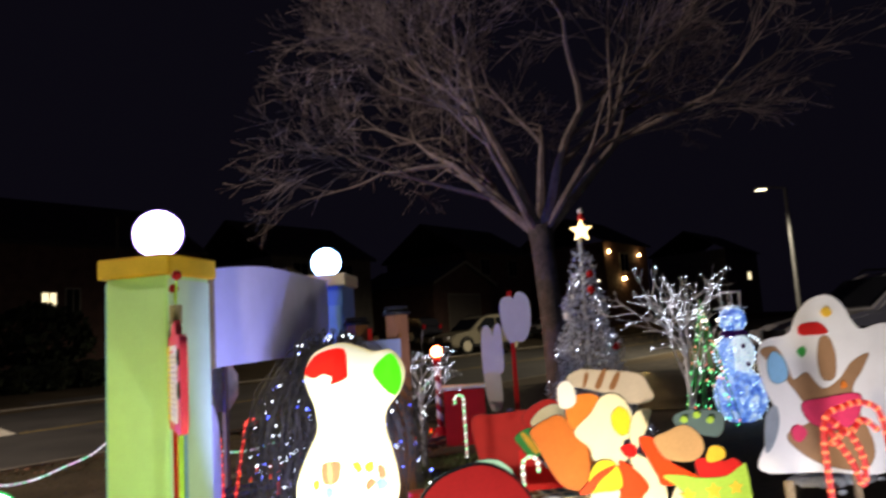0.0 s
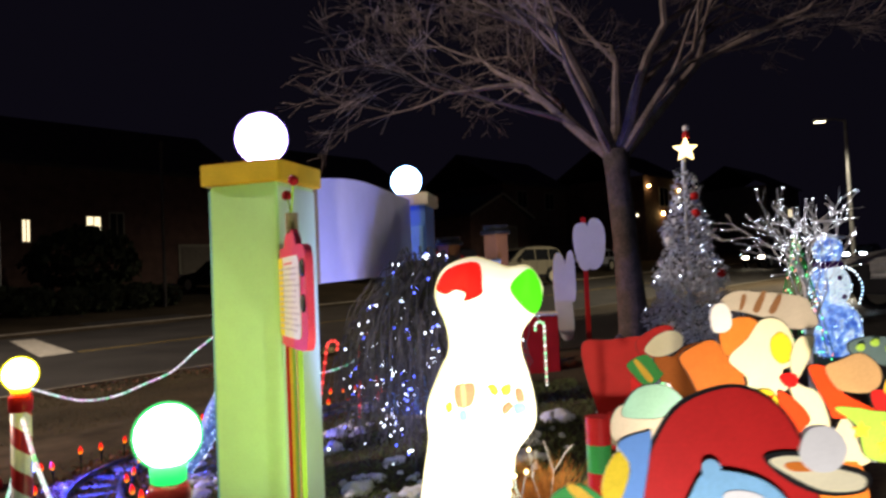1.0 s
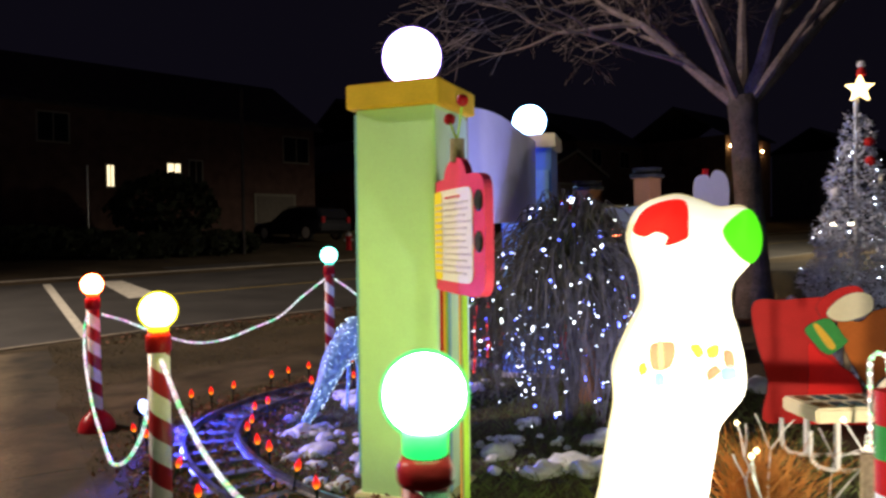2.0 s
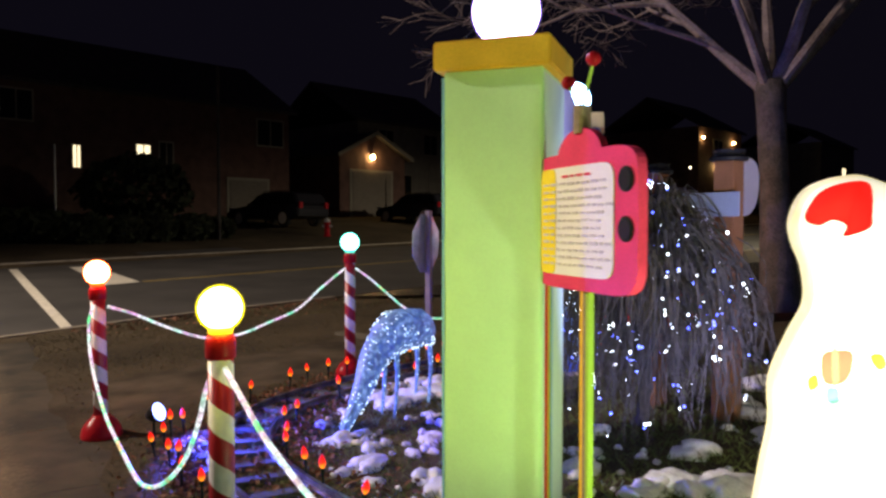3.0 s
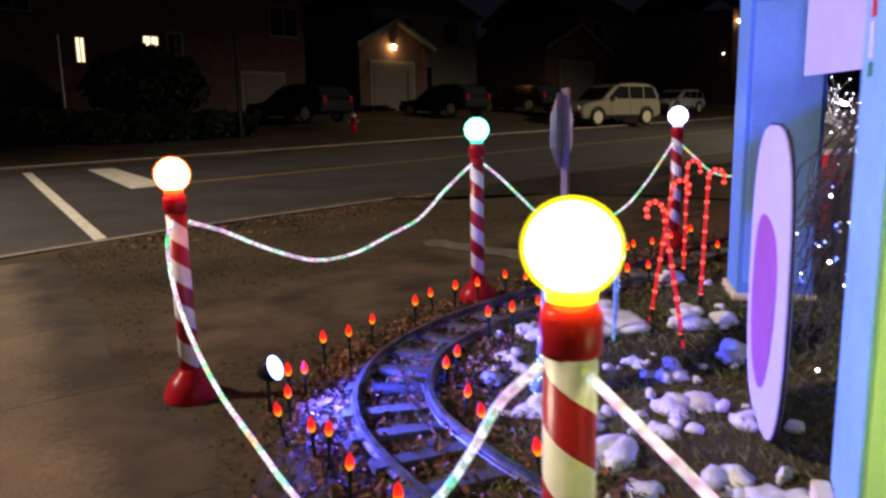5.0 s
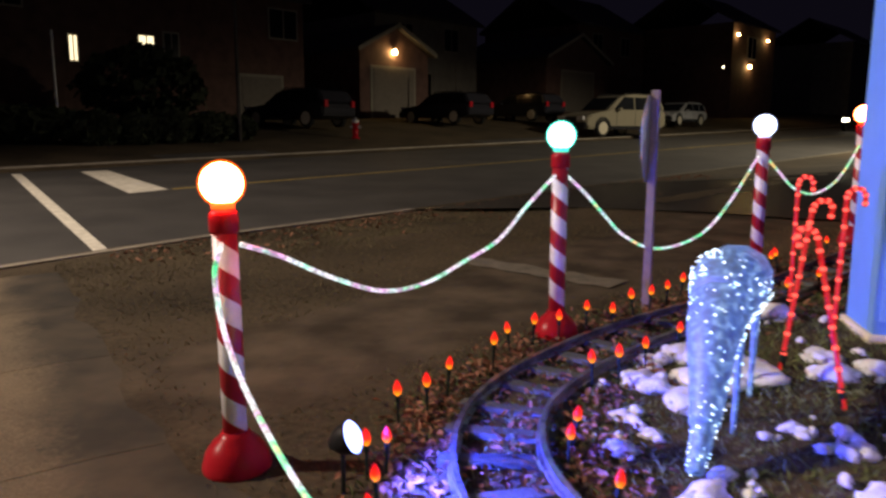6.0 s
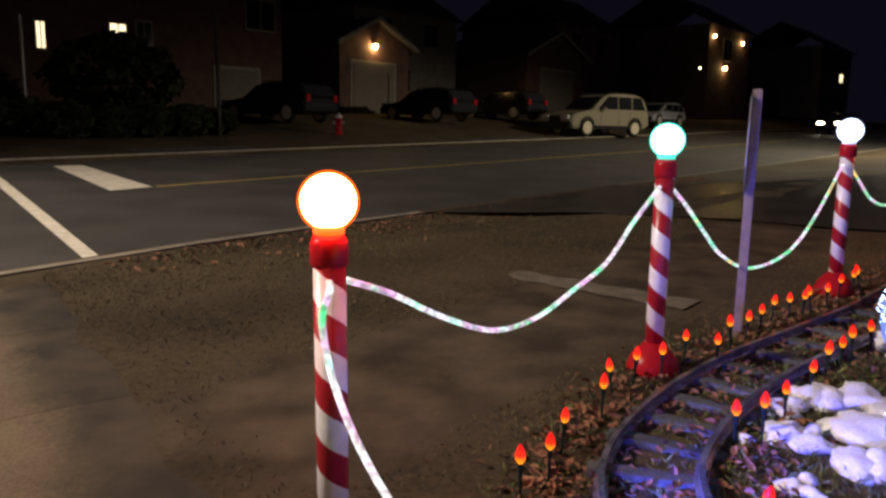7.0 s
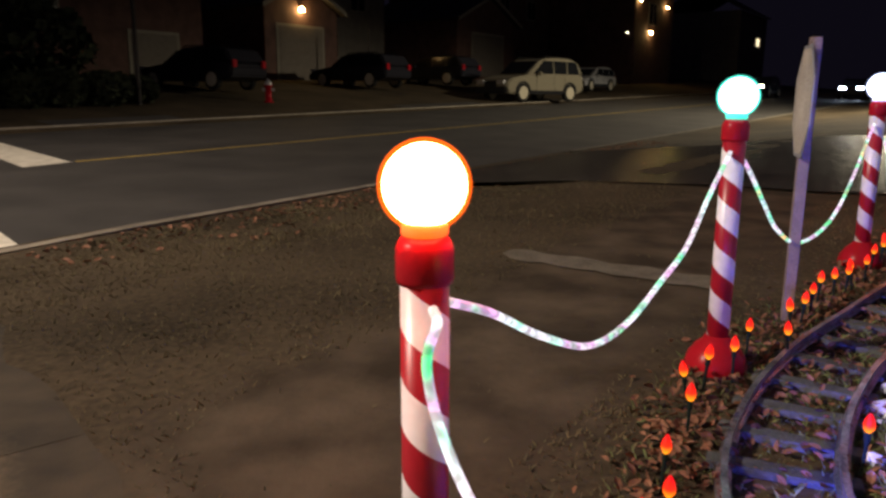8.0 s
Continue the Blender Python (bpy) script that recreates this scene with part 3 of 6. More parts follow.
for k, (a, b) in enumerate(zip(near_, far_)):
    dz = -0.072 if k == 9 else 0.028
    rows_.append([bm.verts.new(vw(a[0] + (b[0] - a[0]) * i / 8, a[1] + (b[1] - a[1]) * i / 8, dz)) for i in range(9)])
for a, b in zip(rows_, rows_[1:]):
    for i in range(8):
        bm.faces.new((a[i], a[i + 1], b[i + 1], b[i])).smooth = True
bmesh.ops.recalc_face_normals(bm, faces=bm.faces[:])
if sum(f.normal.z for f in bm.faces) < 0:
    bmesh.ops.reverse_faces(bm, faces=bm.faces[:])
tagged(part("wet_driveway", bm, WET), "wet dark asphalt driveway with glossy puddles", "driveway", kind="structure")

# worn flush strip of old concrete across the trodden path
near_e, far_e = [], []
for k in range(13):
    v = 8.30 + 1.62 * k / 12
    near_e.append(vw(v, 5.47 + 0.025 * math.sin(k * 2.3) + (0.09 if k == 12 else 0), 0.010))
    far_e.append(vw(v, 5.76 + 0.03 * math.sin(k * 1.7 + 1) - (0.05 if k == 12 else 0), 0.010))
tagged(part("worn_concrete_strip", ribbon(near_e, far_e, 0.012), WORN), "pale worn concrete strip flush with the ground", "path", kind="structure")

# paved walk along the side street, in slabs
walk_dir, walk_side = Vector((-0.605, 0.796, 0)), Vector((-0.796, -0.605, 0))
pavement = thing("pavement", (0, 0, 0), "pale brown concrete pavement slabs", "pavement")
pavement["kind"] = "structure"
for k in range(-7, 4):
    a = Vector((-4.55, 5.40, 0)) + walk_dir * (k * 1.5)
    b = a + walk_dir * 1.494
    bm = bmesh.new()
    rows_ = []
    for d, h in ((-0.55, -0.022), (-0.28, 0.004), (0.0, 0.018), (2.0, 0.022), (2.0, -0.08)):
        rows_.append([bm.verts.new((q.x, q.y, gz(q.x, q.y) + h)) for q in (a + walk_side * d, b + walk_side * d)])
    for r0, r1 in zip(rows_, rows_[1:]):
        bm.faces.new((r0[0], r0[1], r1[1], r1[0]))
    for end in (0, 1):
        low = [bm.verts.new(r[end].co - Vector((0, 0, 0.05))) for r in rows_[:4]]
        for k2 in range(3):
            bm.faces.new((rows_[k2][end], rows_[k2 + 1][end], low[k2 + 1], low[k2]))
    bmesh.ops.recalc_face_normals(bm, faces=bm.faces[:])
    for f in bm.faces:
        if f.normal.z < -0.5:
            f.normal_flip()
    part("slab", bm, CONCRETE, pavement)
for w0, w1 in ((9.5, 13.0), (22.5, 28.0), (31.5, 35.0), (44.0, 49.0)):
    tagged(part("driveway", strip_vw(24.25, 36.0, w0, w1, 0.02, 6), ASPHALT), "dark asphalt driveway", "driveway", kind="structure")

# ---- the arch: two square pillars and a curved board ----
ARCH = -9.5


def pillar(name, place, mat, label, globe_mat, tall, cap_mat, turn, wide=0.24, lift=0.285):
    ob = thing(name, place, label, "pillar", "arch pillars", turn)
    part("plinth", boxed((-wide - 0.03, -wide - 0.03, -0.1), (wide + 0.03, wide + 0.03, 0.035), bevel=0.008), CREAM, ob, "cream painted plinth")
    part("shaft", boxed((-wide, -wide, -0.1), (wide, wide, tall), bevel=0.006), mat, ob)
    part("cap", boxed((-wide - 0.04, -wide - 0.04, tall), (wide + 0.04, wide + 0.04, tall + 0.13), bevel=0.008), cap_mat, ob, "yellow painted cap")
    bm = lathe(bmesh.new(), [(0.075, 0), (0.08, 0.01), (0.07, lift - 0.25)], 20, (0, 0, tall + 0.13))
    part("collar", bm, WHITE, ob)
    globe = part("globe", ball(bmesh.new(), (0, 0, tall + lift), 0.157, 4), globe_mat, ob, "glowing round globe lamp", True)
    part("globe_rim", ball(bmesh.new(), (0, 0, tall + lift), 0.165, 4), RIM_GLOWS[globe_mat], globe, "coloured glow at the globe rim", True)
    return ob


PA, PB = (-1.93, 4.99), (-1.315, 8.23)
za, zb = gz(*PA), gz(*PB)
pillar_a = pillar("pillar", (*PA, za), GREEN_W, "square pale green painted pillar with a globe lamp", G_VIO, 2.015 - za, YELLOW, -15.5, 0.228, 0.31)
for k, c in enumerate((RED, YELLOW, LIME, SKY_B)):
    part("trim_stripe", boxed((0.2345, -0.20 + 0.035 * k, 0.04), (0.240, -0.168 + 0.035 * k, 1.15)), c, pillar_a)
# cool light on the garden face, put into a paler added board
part("cool_lit_side", boxed((0.2285, -0.224, 0.04), (0.234, 0.224, 1.99 - za)), COOL_LIT_MINT, pillar_a, "pale mint side, cool light put into its colour")
part("base_block", boxed((-0.30, 0.02, -0.05), (-0.241, 0.21, 0.13), bevel=0.006), CREAM, pillar_a, "cream wooden base block")
# blue lamp light on the street face, put into this board's colour
part("blue_lit_side", boxed((-0.240, -0.224, 0.13), (-0.2285, 0.224, 1.99 - za)), SKY_B, pillar_a, "pale blue side, lamp light put into its colour")
for y0, z0, wide, high, c in ((-0.03, 1.74, 0.10, 0.16, RED), (-0.10, 1.80, 0.07, 0.12, BLUE_W), (0.08, 1.66, 0.05, 0.09, RED_B), (0.08, 1.55, 0.045, 0.10, WHITE), (0.08, 1.50, 0.05, 0.04, PAINT_G), (0.08, 1.77, 0.04, 0.05, FUR), (-0.12, 1.60, 0.12, 0.05, SKY_B), (-0.06, 1.94, 0.16, 0.05, RED)):
    part("painted_figure", boxed((-0.2445, y0 - wide / 2, z0 - 0.1), (-0.2405, y0 + wide / 2, z0 - 0.1 + high), bevel=0.0015), c, pillar_a)
# flood lamps' blue light is put into this pillar's shaft and face colours
pillar_b = pillar("pillar", (*PB, zb), BLUE_W, "square pillar with a globe lamp, blue lamp light in its colour", G_ICE, 2.163 - zb, CREAM, -8)
part("face_board", boxed((-0.21, -0.252, 0.115), (0.21, -0.2405, 1.95)), SKY_B, pillar_b)

arch = thing("arch_board", (*PA, za), "curved board spanning the two pillars, lavender lamp light in its colour", "sign board", "", ARCH)
bm = bmesh.new()
n, span = 24, 2.98
top, low = [], []
for i in range(n + 1):
    s = i / n
    h = 2.09 + 0.14 * math.sin(0.5 * math.pi * min(1, s * 1.8)) - 0.015 * s
    b = 1.40 + 0.07 * s
    top.append((0.243 + s * (span - 0.243), h - za))
    low.append((0.243 + s * (span - 0.243), b - za))
plate(bm, top + low[::-1], -0.012, 0.012)
bm.transform(Matrix.Translation((0.17, 0, 0)) @ pose(0, 0, 0, 0, 0, 90))
# lavender cast of the blue-white lamps put into the board's own colour
part("board", bm, LAVENDER, arch)
part("batten", boxed((0.19, 0.3, 1.40 - za), (0.225, 0.34, 2.04 - za)), PLY, arch)

# ---- sign shaped like an old television, on a striped stick ----
tv_mid = (-1.62, 4.445)
tv = thing("television_sign", (*tv_mid, gz(*tv_mid)), "red television shaped sign with a written page on a stick", "sign", "", -64.8)
base = 1.338 - gz(*tv_mid)
part("case", plate(bmesh.new(), oval(0, base, 0.385, 0.278, 0, 40, 7), -0.02, 0.02), CRIMSON, tv)
part("crown", plate(bmesh.new(), [(x, z) for x, z in oval(-0.02, base + 0.25, 0.17, 0.12, 0, 30)], -0.017, 0.017), CRIMSON, tv)
# redder strip: yellow light on this side painted onto the case
part("lit_case_edge", plate(bmesh.new(), oval(-0.355, base, 0.034, 0.262, 0, 20, 5), -0.0235, 0.0205), RED, tv)
part("page", plate(bmesh.new(), oval(-0.035, base + 0.0, 0.275, 0.222, 0, 36, 9), -0.025, -0.0205), PAPER, tv, "white page with lines of small writing")
# yellow light on the page's left side, painted as a strip
part("lit_page_strip", plate(bmesh.new(), oval(-0.247, base, 0.062, 0.220, 0, 24, 8), -0.028, -0.0255), PAPER_LIT, tv)
for k in range(13):
    z, x = base + 0.185 - 0.030 * k, -0.13 if k == 0 else -0.285
    stop = 0.07 if k == 0 else random.uniform(0.15, 0.21)
    while x < stop:
        wide = random.uniform(0.02, 0.055)
        part("writing_bar", boxed((x, -0.0305, z - 0.0045 - random.uniform(0, 0.003)), (x + wide, -0.0285, z + 0.001 + random.uniform(0, 0.004))), CRIMSON if k == 0 else INK, tv)
        x += wide + 0.016
for dz in (0.15, -0.03):
    bm = lathe(bmesh.new(), [(0.047, 0), (0.047, 0.006), (0.038, 0.012)], 20)
    bm.transform(Matrix.Translation((0.315, -0.02, base + dz)) @ pose(0, 0, 0, 90, 0, 0))
    part("dial", bm, BLACK, tv, "dark round dial")
part("aerial_boss", tube(bmesh.new(), [(-0.02, 0, base + 0.35), (-0.02, 0, base + 0.46)], 0.035, 12), PLY, tv)
for tipx, tipz in ((-0.13, 0.60), (0.06, 0.66)):
    rod = part("aerial", tube(bmesh.new(), [(-0.02, 0, base + 0.45), (tipx, 0, base + tipz - 0.04)], 0.006, 6), LIME, tv)
    part("aerial_knob", ball(bmesh.new(), (tipx, 0, base + tipz - 0.03), 0.03, 2), RED_PL, rod, "", True)
for k, c in enumerate((YELLOW, PLY, LIME)):
    part("stick", boxed((-0.03 + 0.022 * k, 0.0, -0.05), (-0.009 + 0.022 * k, 0.025, base - 0.25)), c, tv)


# ---- candy striped lamp posts and their rope light ----
def lamp_post(x, y, zc, globe_mat, neck_mat, label, lean=(0, 0), r=0.0925, extra=0.0, deep=0.095):
    z0 = gz(x, y)
    tall = zc - z0 - r - 0.008 - extra
    ob = thing("lamp_post", (x, y, z0), label, "lamp post", "candy striped lamp posts")
    ob.matrix_world = pose(x, y, z0, lean[0], lean[1], 20 * x)
    part("foot", lathe(bmesh.new(), [(0.141, -0.02), (0.144, 0.02), (0.130, 0.07), (0.100, 0.115), (0.066, 0.145), (0.056, 0.165)], 24), RED_PL, ob, "red plastic foot", True)
    part("pipe", lathe(bmesh.new(), [(0.050, 0.0), (0.050, tall - 0.04)], 24), PIPE, ob, "red and white spiral striped pipe", True)
    part("collar", lathe(bmesh.new(), [(0.056, tall - deep), (0.059, tall - deep + 0.01), (0.059, tall - 0.028), (0.054, tall - 0.015), (0.046, tall)], 24), RED_PL, ob, "red collar", True)
    part("neck", lathe(bmesh.new(), [(0.043, tall), (0.047, tall + 0.004), (0.047, tall + 0.022 + extra), (0.04, tall + 0.028 + extra)], 20), neck_mat, ob, "glowing coloured neck", True)
    globe = part("globe", ball(bmesh.new(), (0, 0, tall + 0.012 + extra + r * 0.94), r * 0.90, 4), globe_mat, ob, "glowing round globe", True)
    part("globe_rim", ball(bmesh.new(), (0, 0, tall + 0.012 + extra + r * 0.94), r, 4), RIM_GLOWS[globe_mat], globe, "coloured glow at the globe rim", True)
    return Vector((x, y, z0 + tall - 0.17))


p_green = lamp_post(-1.487, 2.426, 1.012, G_GRN, N_GRN, "red and white striped post with a green-white globe lamp", extra=0.024, deep=0.056)
p_yel = lamp_post(-3.032, 4.234, 1.003, G_YEL, N_YEL, "red and white striped post with a yellow globe lamp")
p_red = lamp_post(-4.829, 6.557, 0.987, G_RED, N_RED, "red and white striped post with an orange-red globe lamp", (0.3, 1.0))
p_teal = lamp_post(-3.374, 8.333, 1.165, G_TEAL, N_TEAL, "red and white striped post with a teal-white globe lamp")
p_white = lamp_post(-1.588, 10.01, 1.243, G_WHT, N_WHT, "red and white striped post with a cold white globe lamp")
p_red2 = lamp_post(-0.197, 11.333, 1.366, G_RED, N_RED, "red and white striped post with a small red globe lamp")


def rope_light(a, b, profile, label):
    """A rope hung from post a to post b; profile rows: share of the way, height, how far it bulges to the side."""
    side = Vector((a.y - b.y, b.x - a.x, 0)).normalized()
    pts = []
    for s, z, out in profile:
        p = a.lerp(b, s) + side * out
        pts.append((p.x, p.y, z))
    ob = part("rope_light", tube(bmesh.new(), smooth_line(pts, 7), 0.0104, 8), ROPE, None, "", True)
    return tagged(ob, label, "rope light", "rope lights between the posts")


rope_light(p_yel, p_green, [(0.02, 0.775, 0), (0.10, 0.682, 0), (0.165, 0.61, 0), (0.24, 0.551, 0), (0.32, 0.50, 0), (0.42, 0.46, 0), (0.53, 0.452, 0), (0.66, 0.485, 0), (0.79, 0.565, 0), (0.90, 0.67, 0), (0.98, 0.775, 0)], "glowing multicolour rope light hung between striped posts")
rope_light(p_yel, p_red, [(0.03, 0.755, 0), (0.073, 0.64, 0), (0.107, 0.50, 0), (0.15, 0.33, 0.015), (0.205, 0.19, 0.04), (0.27, 0.085, 0.07), (0.34, 0.035, 0.10), (0.43, 0.03, 0.10), (0.54, 0.068, 0.10), (0.66, 0.112, 0.10), (0.73, 0.16, 0.10), (0.80, 0.23, 0.10), (0.865, 0.32, 0.10), (0.915, 0.43, 0.10), (0.95, 0.55, 0.095), (0.967, 0.66, 0.085), (0.965, 0.735, 0.065), (0.975, 0.755, 0.05)], "glowing multicolour rope light sagging low between striped posts")
rope_light(p_red, p_teal, [(0.024, 0.735, 0), (0.11, 0.66, 0), (0.225, 0.532, 0), (0.36, 0.421, 0), (0.49, 0.419, 0), (0.62, 0.495, 0), (0.745, 0.583, 0), (0.855, 0.755, 0), (0.976, 0.922, 0)], "glowing multicolour rope light hung between striped posts")
rope_light(p_teal, p_white, [(0.026, 0.915, 0), (0.097, 0.80, 0), (0.18, 0.643, 0), (0.268, 0.489, 0), (0.406, 0.366, 0), (0.565, 0.371, 0), (0.70, 0.463, 0), (0.83, 0.68, 0), (0.97, 0.99, 0)], "glowing multicolour rope light hung between striped posts")
rope_light(p_white, p_red2, [(0.03, 0.985, 0), (0.16, 0.845, 0), (0.30, 0.705, 0), (0.494, 0.633, 0), (0.697, 0.70, 0), (0.85, 0.86, 0), (0.97, 1.06, 0)], "glowing multicolour rope light hung between striped posts")

# ---- garden railway ----
mid_line = smooth_line([(0.6, 11.2, 0), (-0.55, 10.35, 0), (-1.55, 9.35, 0), (-2.22, 8.78, 0), (-2.85, 8.25, 0), (-3.34, 7.70, 0), (-3.66, 7.15, 0), (-3.74, 6.60, 0), (-3.64, 6.10, 0), (-3.38, 5.62, 0), (-3.02, 5.14, 0), (-2.62, 4.72, 0), (-2.2, 4.42, 0), (-1.7, 4.2, 0)], 10)
TIE_GAP = 0.255
railway = thing("garden_railway", (0, 0, 0), "narrow garden railway track with dark ties and worn rails", "railway track")


def off_line(d):
    out = []
    for i, p in enumerate(mid_line):
        t = (mid_line[min(i + 1, len(mid_line) - 1)] - mid_line[max(i - 1, 0)]).normalized()
        q = p + Vector((-t.y, t.x, 0)) * d
        out.append(Vector((q.x, q.y, gz(q.x, q.y))))
    return out


for d in (-0.185, 0.185):
    line = off_line(d)
    bm = bmesh.new()
    prof = [(-0.027, 0.030), (-0.024, 0.037), (-0.010, 0.042), (-0.012, 0.074), (0.012, 0.074), (0.010, 0.042), (0.024, 0.037), (0.027, 0.030)]
    rings = []
    for i, p in enumerate(line):
        t = (line[min(i + 1, len(line) - 1)] - line[max(i - 1, 0)]).normalized()
        sd = Vector((-t.y, t.x, 0)).normalized()
        rings.append([bm.verts.new(p + sd * a + Vector((0, 0, b))) for a, b in prof])
    for a, b in zip(rings, rings[1:]):
        for k in range(8):
            bm.faces.new((a[k], a[(k + 1) % 8], b[(k + 1) % 8], b[k]))
    bmesh.ops.recalc_face_normals(bm, faces=bm.faces[:])
    part("rail", bm, RAIL, railway, "worn metal rail")
tie_mesh = mesh_of(boxed((-0.25, -0.045, 0), (0.25, 0.045, 0.032), bevel=0.005), "tie", TIE)
run, last = 0.0, mid_line[0]
for i in range(1, len(mid_line) - 1):
    run += (mid_line[i] - last).length
    last = mid_line[i]
    if run > TIE_GAP:
        run = 0.0
        t = (mid_line[i + 1] - mid_line[i - 1]).normalized()
        ob = new("tie", tie_mesh)
        ob.parent = railway
        p = mid_line[i]
        ob.matrix_world = pose(p.x, p.y, gz(p.x, p.y) + 0.004, 0, 0, math.degrees(math.atan2(t.y, t.x)) + 90 + random.uniform(-3, 3))


# ---- stake lights along the track ----
def stake_light():
    ob = thing("stake_light", (0, 0, 0), "small ember red bulb on a dark stake beside the track", "stake light", "stake lights along the railway")
    part("stake", tube(bmesh.new(), [(0, 0, -0.05), (0, 0, 0.145)], [0.006, 0.009], 6), WIRE, ob)
    part("socket", tube(bmesh.new(), [(0, 0, 0.14), (0, 0, 0.175)], 0.013, 8), WIRE, ob)
    part("bulb", lathe(bmesh.new(), [(0.010, 0.175), (0.020, 0.19), (0.022, 0.206), (0.017, 0.231), (0.007, 0.252), (0.001, 0.259)], 10), BULB, ob, "red glowing bulb", True)
    return ob


STREET_ROW = [(-4.20, 6.94), (-4.08, 7.08), (-4.0, 7.33), (-3.77, 7.68), (-3.67, 7.93), (-3.53, 8.10), (-3.37, 8.16), (-3.17, 8.44), (-3.02, 8.33), (-2.83, 8.66), (-2.70, 8.80), (-2.54, 8.98), (-2.41, 9.14), (-2.26, 9.22), (-2.13, 9.31), (-2.04, 9.38), (-1.88, 9.51), (-1.67, 9.77), (-1.52, 9.90), (-1.41, 9.96)]
NEAR_ROW = [(-4.26, 6.45), (-4.19, 6.50), (-4.17, 6.16), (-4.13, 5.95), (-3.95, 5.76), (-3.88, 5.71), (-3.73, 5.42), (-3.50, 5.17), (-3.41, 5.04), (-2.98, 4.54), (-2.55, 4.22)]
BED_ROW = [(-3.43, 6.68), (-3.47, 6.48), (-3.35, 6.08), (-3.25, 5.86), (-3.02, 5.46), (-2.89, 5.29), (-2.63, 4.93), (-2.38, 4.60), (-3.26, 7.38), (-3.12, 7.44), (-2.95, 7.62), (-2.71, 7.92), (-2.54, 8.11), (-2.38, 8.28), (-2.26, 8.40), (-2.07, 8.55), (-1.75, 8.85), (-1.4, 9.2), (-0.95, 9.65), (-0.5, 10.0), (-0.75, 10.6), (-0.35, 10.85)]
first_stake = stake_light()
rng = random.Random(4)
for k, (x, y) in enumerate(STREET_ROW + NEAR_ROW + BED_ROW):
    m = pose(x, y, gz(x, y), rng.gauss(0, 5), rng.gauss(0, 5), rng.uniform(0, 360)) @ Matrix.Scale(rng.uniform(0.88, 1.0), 4)
    if k == 0:
        first_stake.matrix_world = m
    else:
        copy_thing(first_stake, m)

# small ground flood lamps, unseen, added as bodies for the spots
for fx, fy in ((0.62, 3.2), (2.35, 3.65), (-0.15, 1.5), (-0.46, 3.03), (-1.20, 3.08), (-0.42, 4.74)):
    fz = gz(fx, fy)
    ob = thing("flood_lamp", (fx, fy, fz), "small black ground flood lamp, added unseen to light the display", "flood lamp", "ground flood lamps")
    part("spike", tube(bmesh.new(), [(0, 0, -0.05), (0, 0, 0.08)], 0.01, 6), BLACK, ob)
    part("housing", boxed((-0.06, -0.04, 0.07), (0.06, 0.02, 0.15), bevel=0.01), BLACK, ob)
    part("lens", boxed((-0.05, 0.021, 0.08), (0.05, 0.026, 0.14)), FLOOD_C, ob, "glowing lens")

# blue flood lamp by the walk
fl = thing("flood_lamp", (-4.335, 6.345, gz(-4.335, 6.345)), "small ground flood lamp glowing blue on a spike", "flood lamp")
part("spike", tube(bmesh.new(), [(0, 0, -0.05), (0, 0, 0.19)], 0.01, 6), BLACK, fl)
bm = lathe(bmesh.new(), [(0.025, -0.05), (0.055, -0.01), (0.064, 0.03), (0.066, 0.045)], 18)
tilt = Matrix.Translation((0, 0, 0.215)) @ pose(0, 0, 0, 66, 0, 80.5)
bm.transform(tilt)
part("housing", bm, BLACK, fl, "", True)
bm = lathe(bmesh.new(), [(0.064, 0.046), (0.05, 0.058), (0.01, 0.064)], 18)
bm.transform(tilt)
part("lens", bm, FLOOD, fl, "glowing blue lens", True)


# ---- painted plywood cut-outs: flat boards in plain painted patches ----
def closed_curve(pts, n=5):
    """A smooth closed outline through a few corners."""
    m, out = len(pts), []
    for i in range(m):
        p0, p1, p2, p3 = [Vector(pts[(i + k) % m]) for k in (-1, 0, 1, 2)]
        for k in range(n):
            t = k / n
            q = 0.5 * ((2 * p1) + (p2 - p0) * t + (2 * p0 - 5 * p1 + 4 * p2 - p3) * t * t + (3 * p1 - p0 - 3 * p2 + p3) * t ** 3)
            out.append((q.x, q.y))
    return out


def star(cx, cz, r):
    return [(cx + (r if k % 2 == 0 else r * 0.48) * math.sin(k * math.pi / 5), cz + (r if k % 2 == 0 else r * 0.48) * math.cos(k * math.pi / 5)) for k in range(10)]


def cut_out(name, place, label):
    ob = thing(name, (place[0], place[1], gz(*place)), label, "cut-out", "plywood cut-outs")
    for x in (-0.18, 0.16):
        part("stake", boxed((x - 0.02, 0.013, -0.1), (x + 0.02, 0.043, 0.5)), PLY, ob)
    return ob


def patch(ob, mat, pts, raw=False):
    """One painted board of a cut-out; each lies 3 mm before the last. Heights are above datum."""
    z0 = ob.location.z
    k = sum(1 for o in ob.children if o.name.startswith("painted_board"))
    line = [(x, max(0.02, z - z0)) for x, z in (pts if raw else closed_curve(pts))]
    sheet = part("painted_board", plate(bmesh.new(), line, -0.0014 * k, 0.012), mat, ob)
    if not raw and mat is not WHITE and len(pts) > 5:
        cx, cz = sum(q[0] for q in line) / len(line), sum(q[1] for q in line) / len(line)
        grown = []
        for x, z in line:
            d = math.hypot(x - cx, z - cz) or 1
            grown.append((x + 0.003 * (x - cx) / d, max(0.018, z + 0.003 * (z - cz) / d)))
        part("outline", plate(bmesh.new(), grown, -0.0014 * k + 0.0007, 0.0125), BLACK, sheet)
    return sheet


fig = cut_out("sleigh_cutout", (0.55, 5.95), "red painted plywood sleigh cut-out with a green parcel")
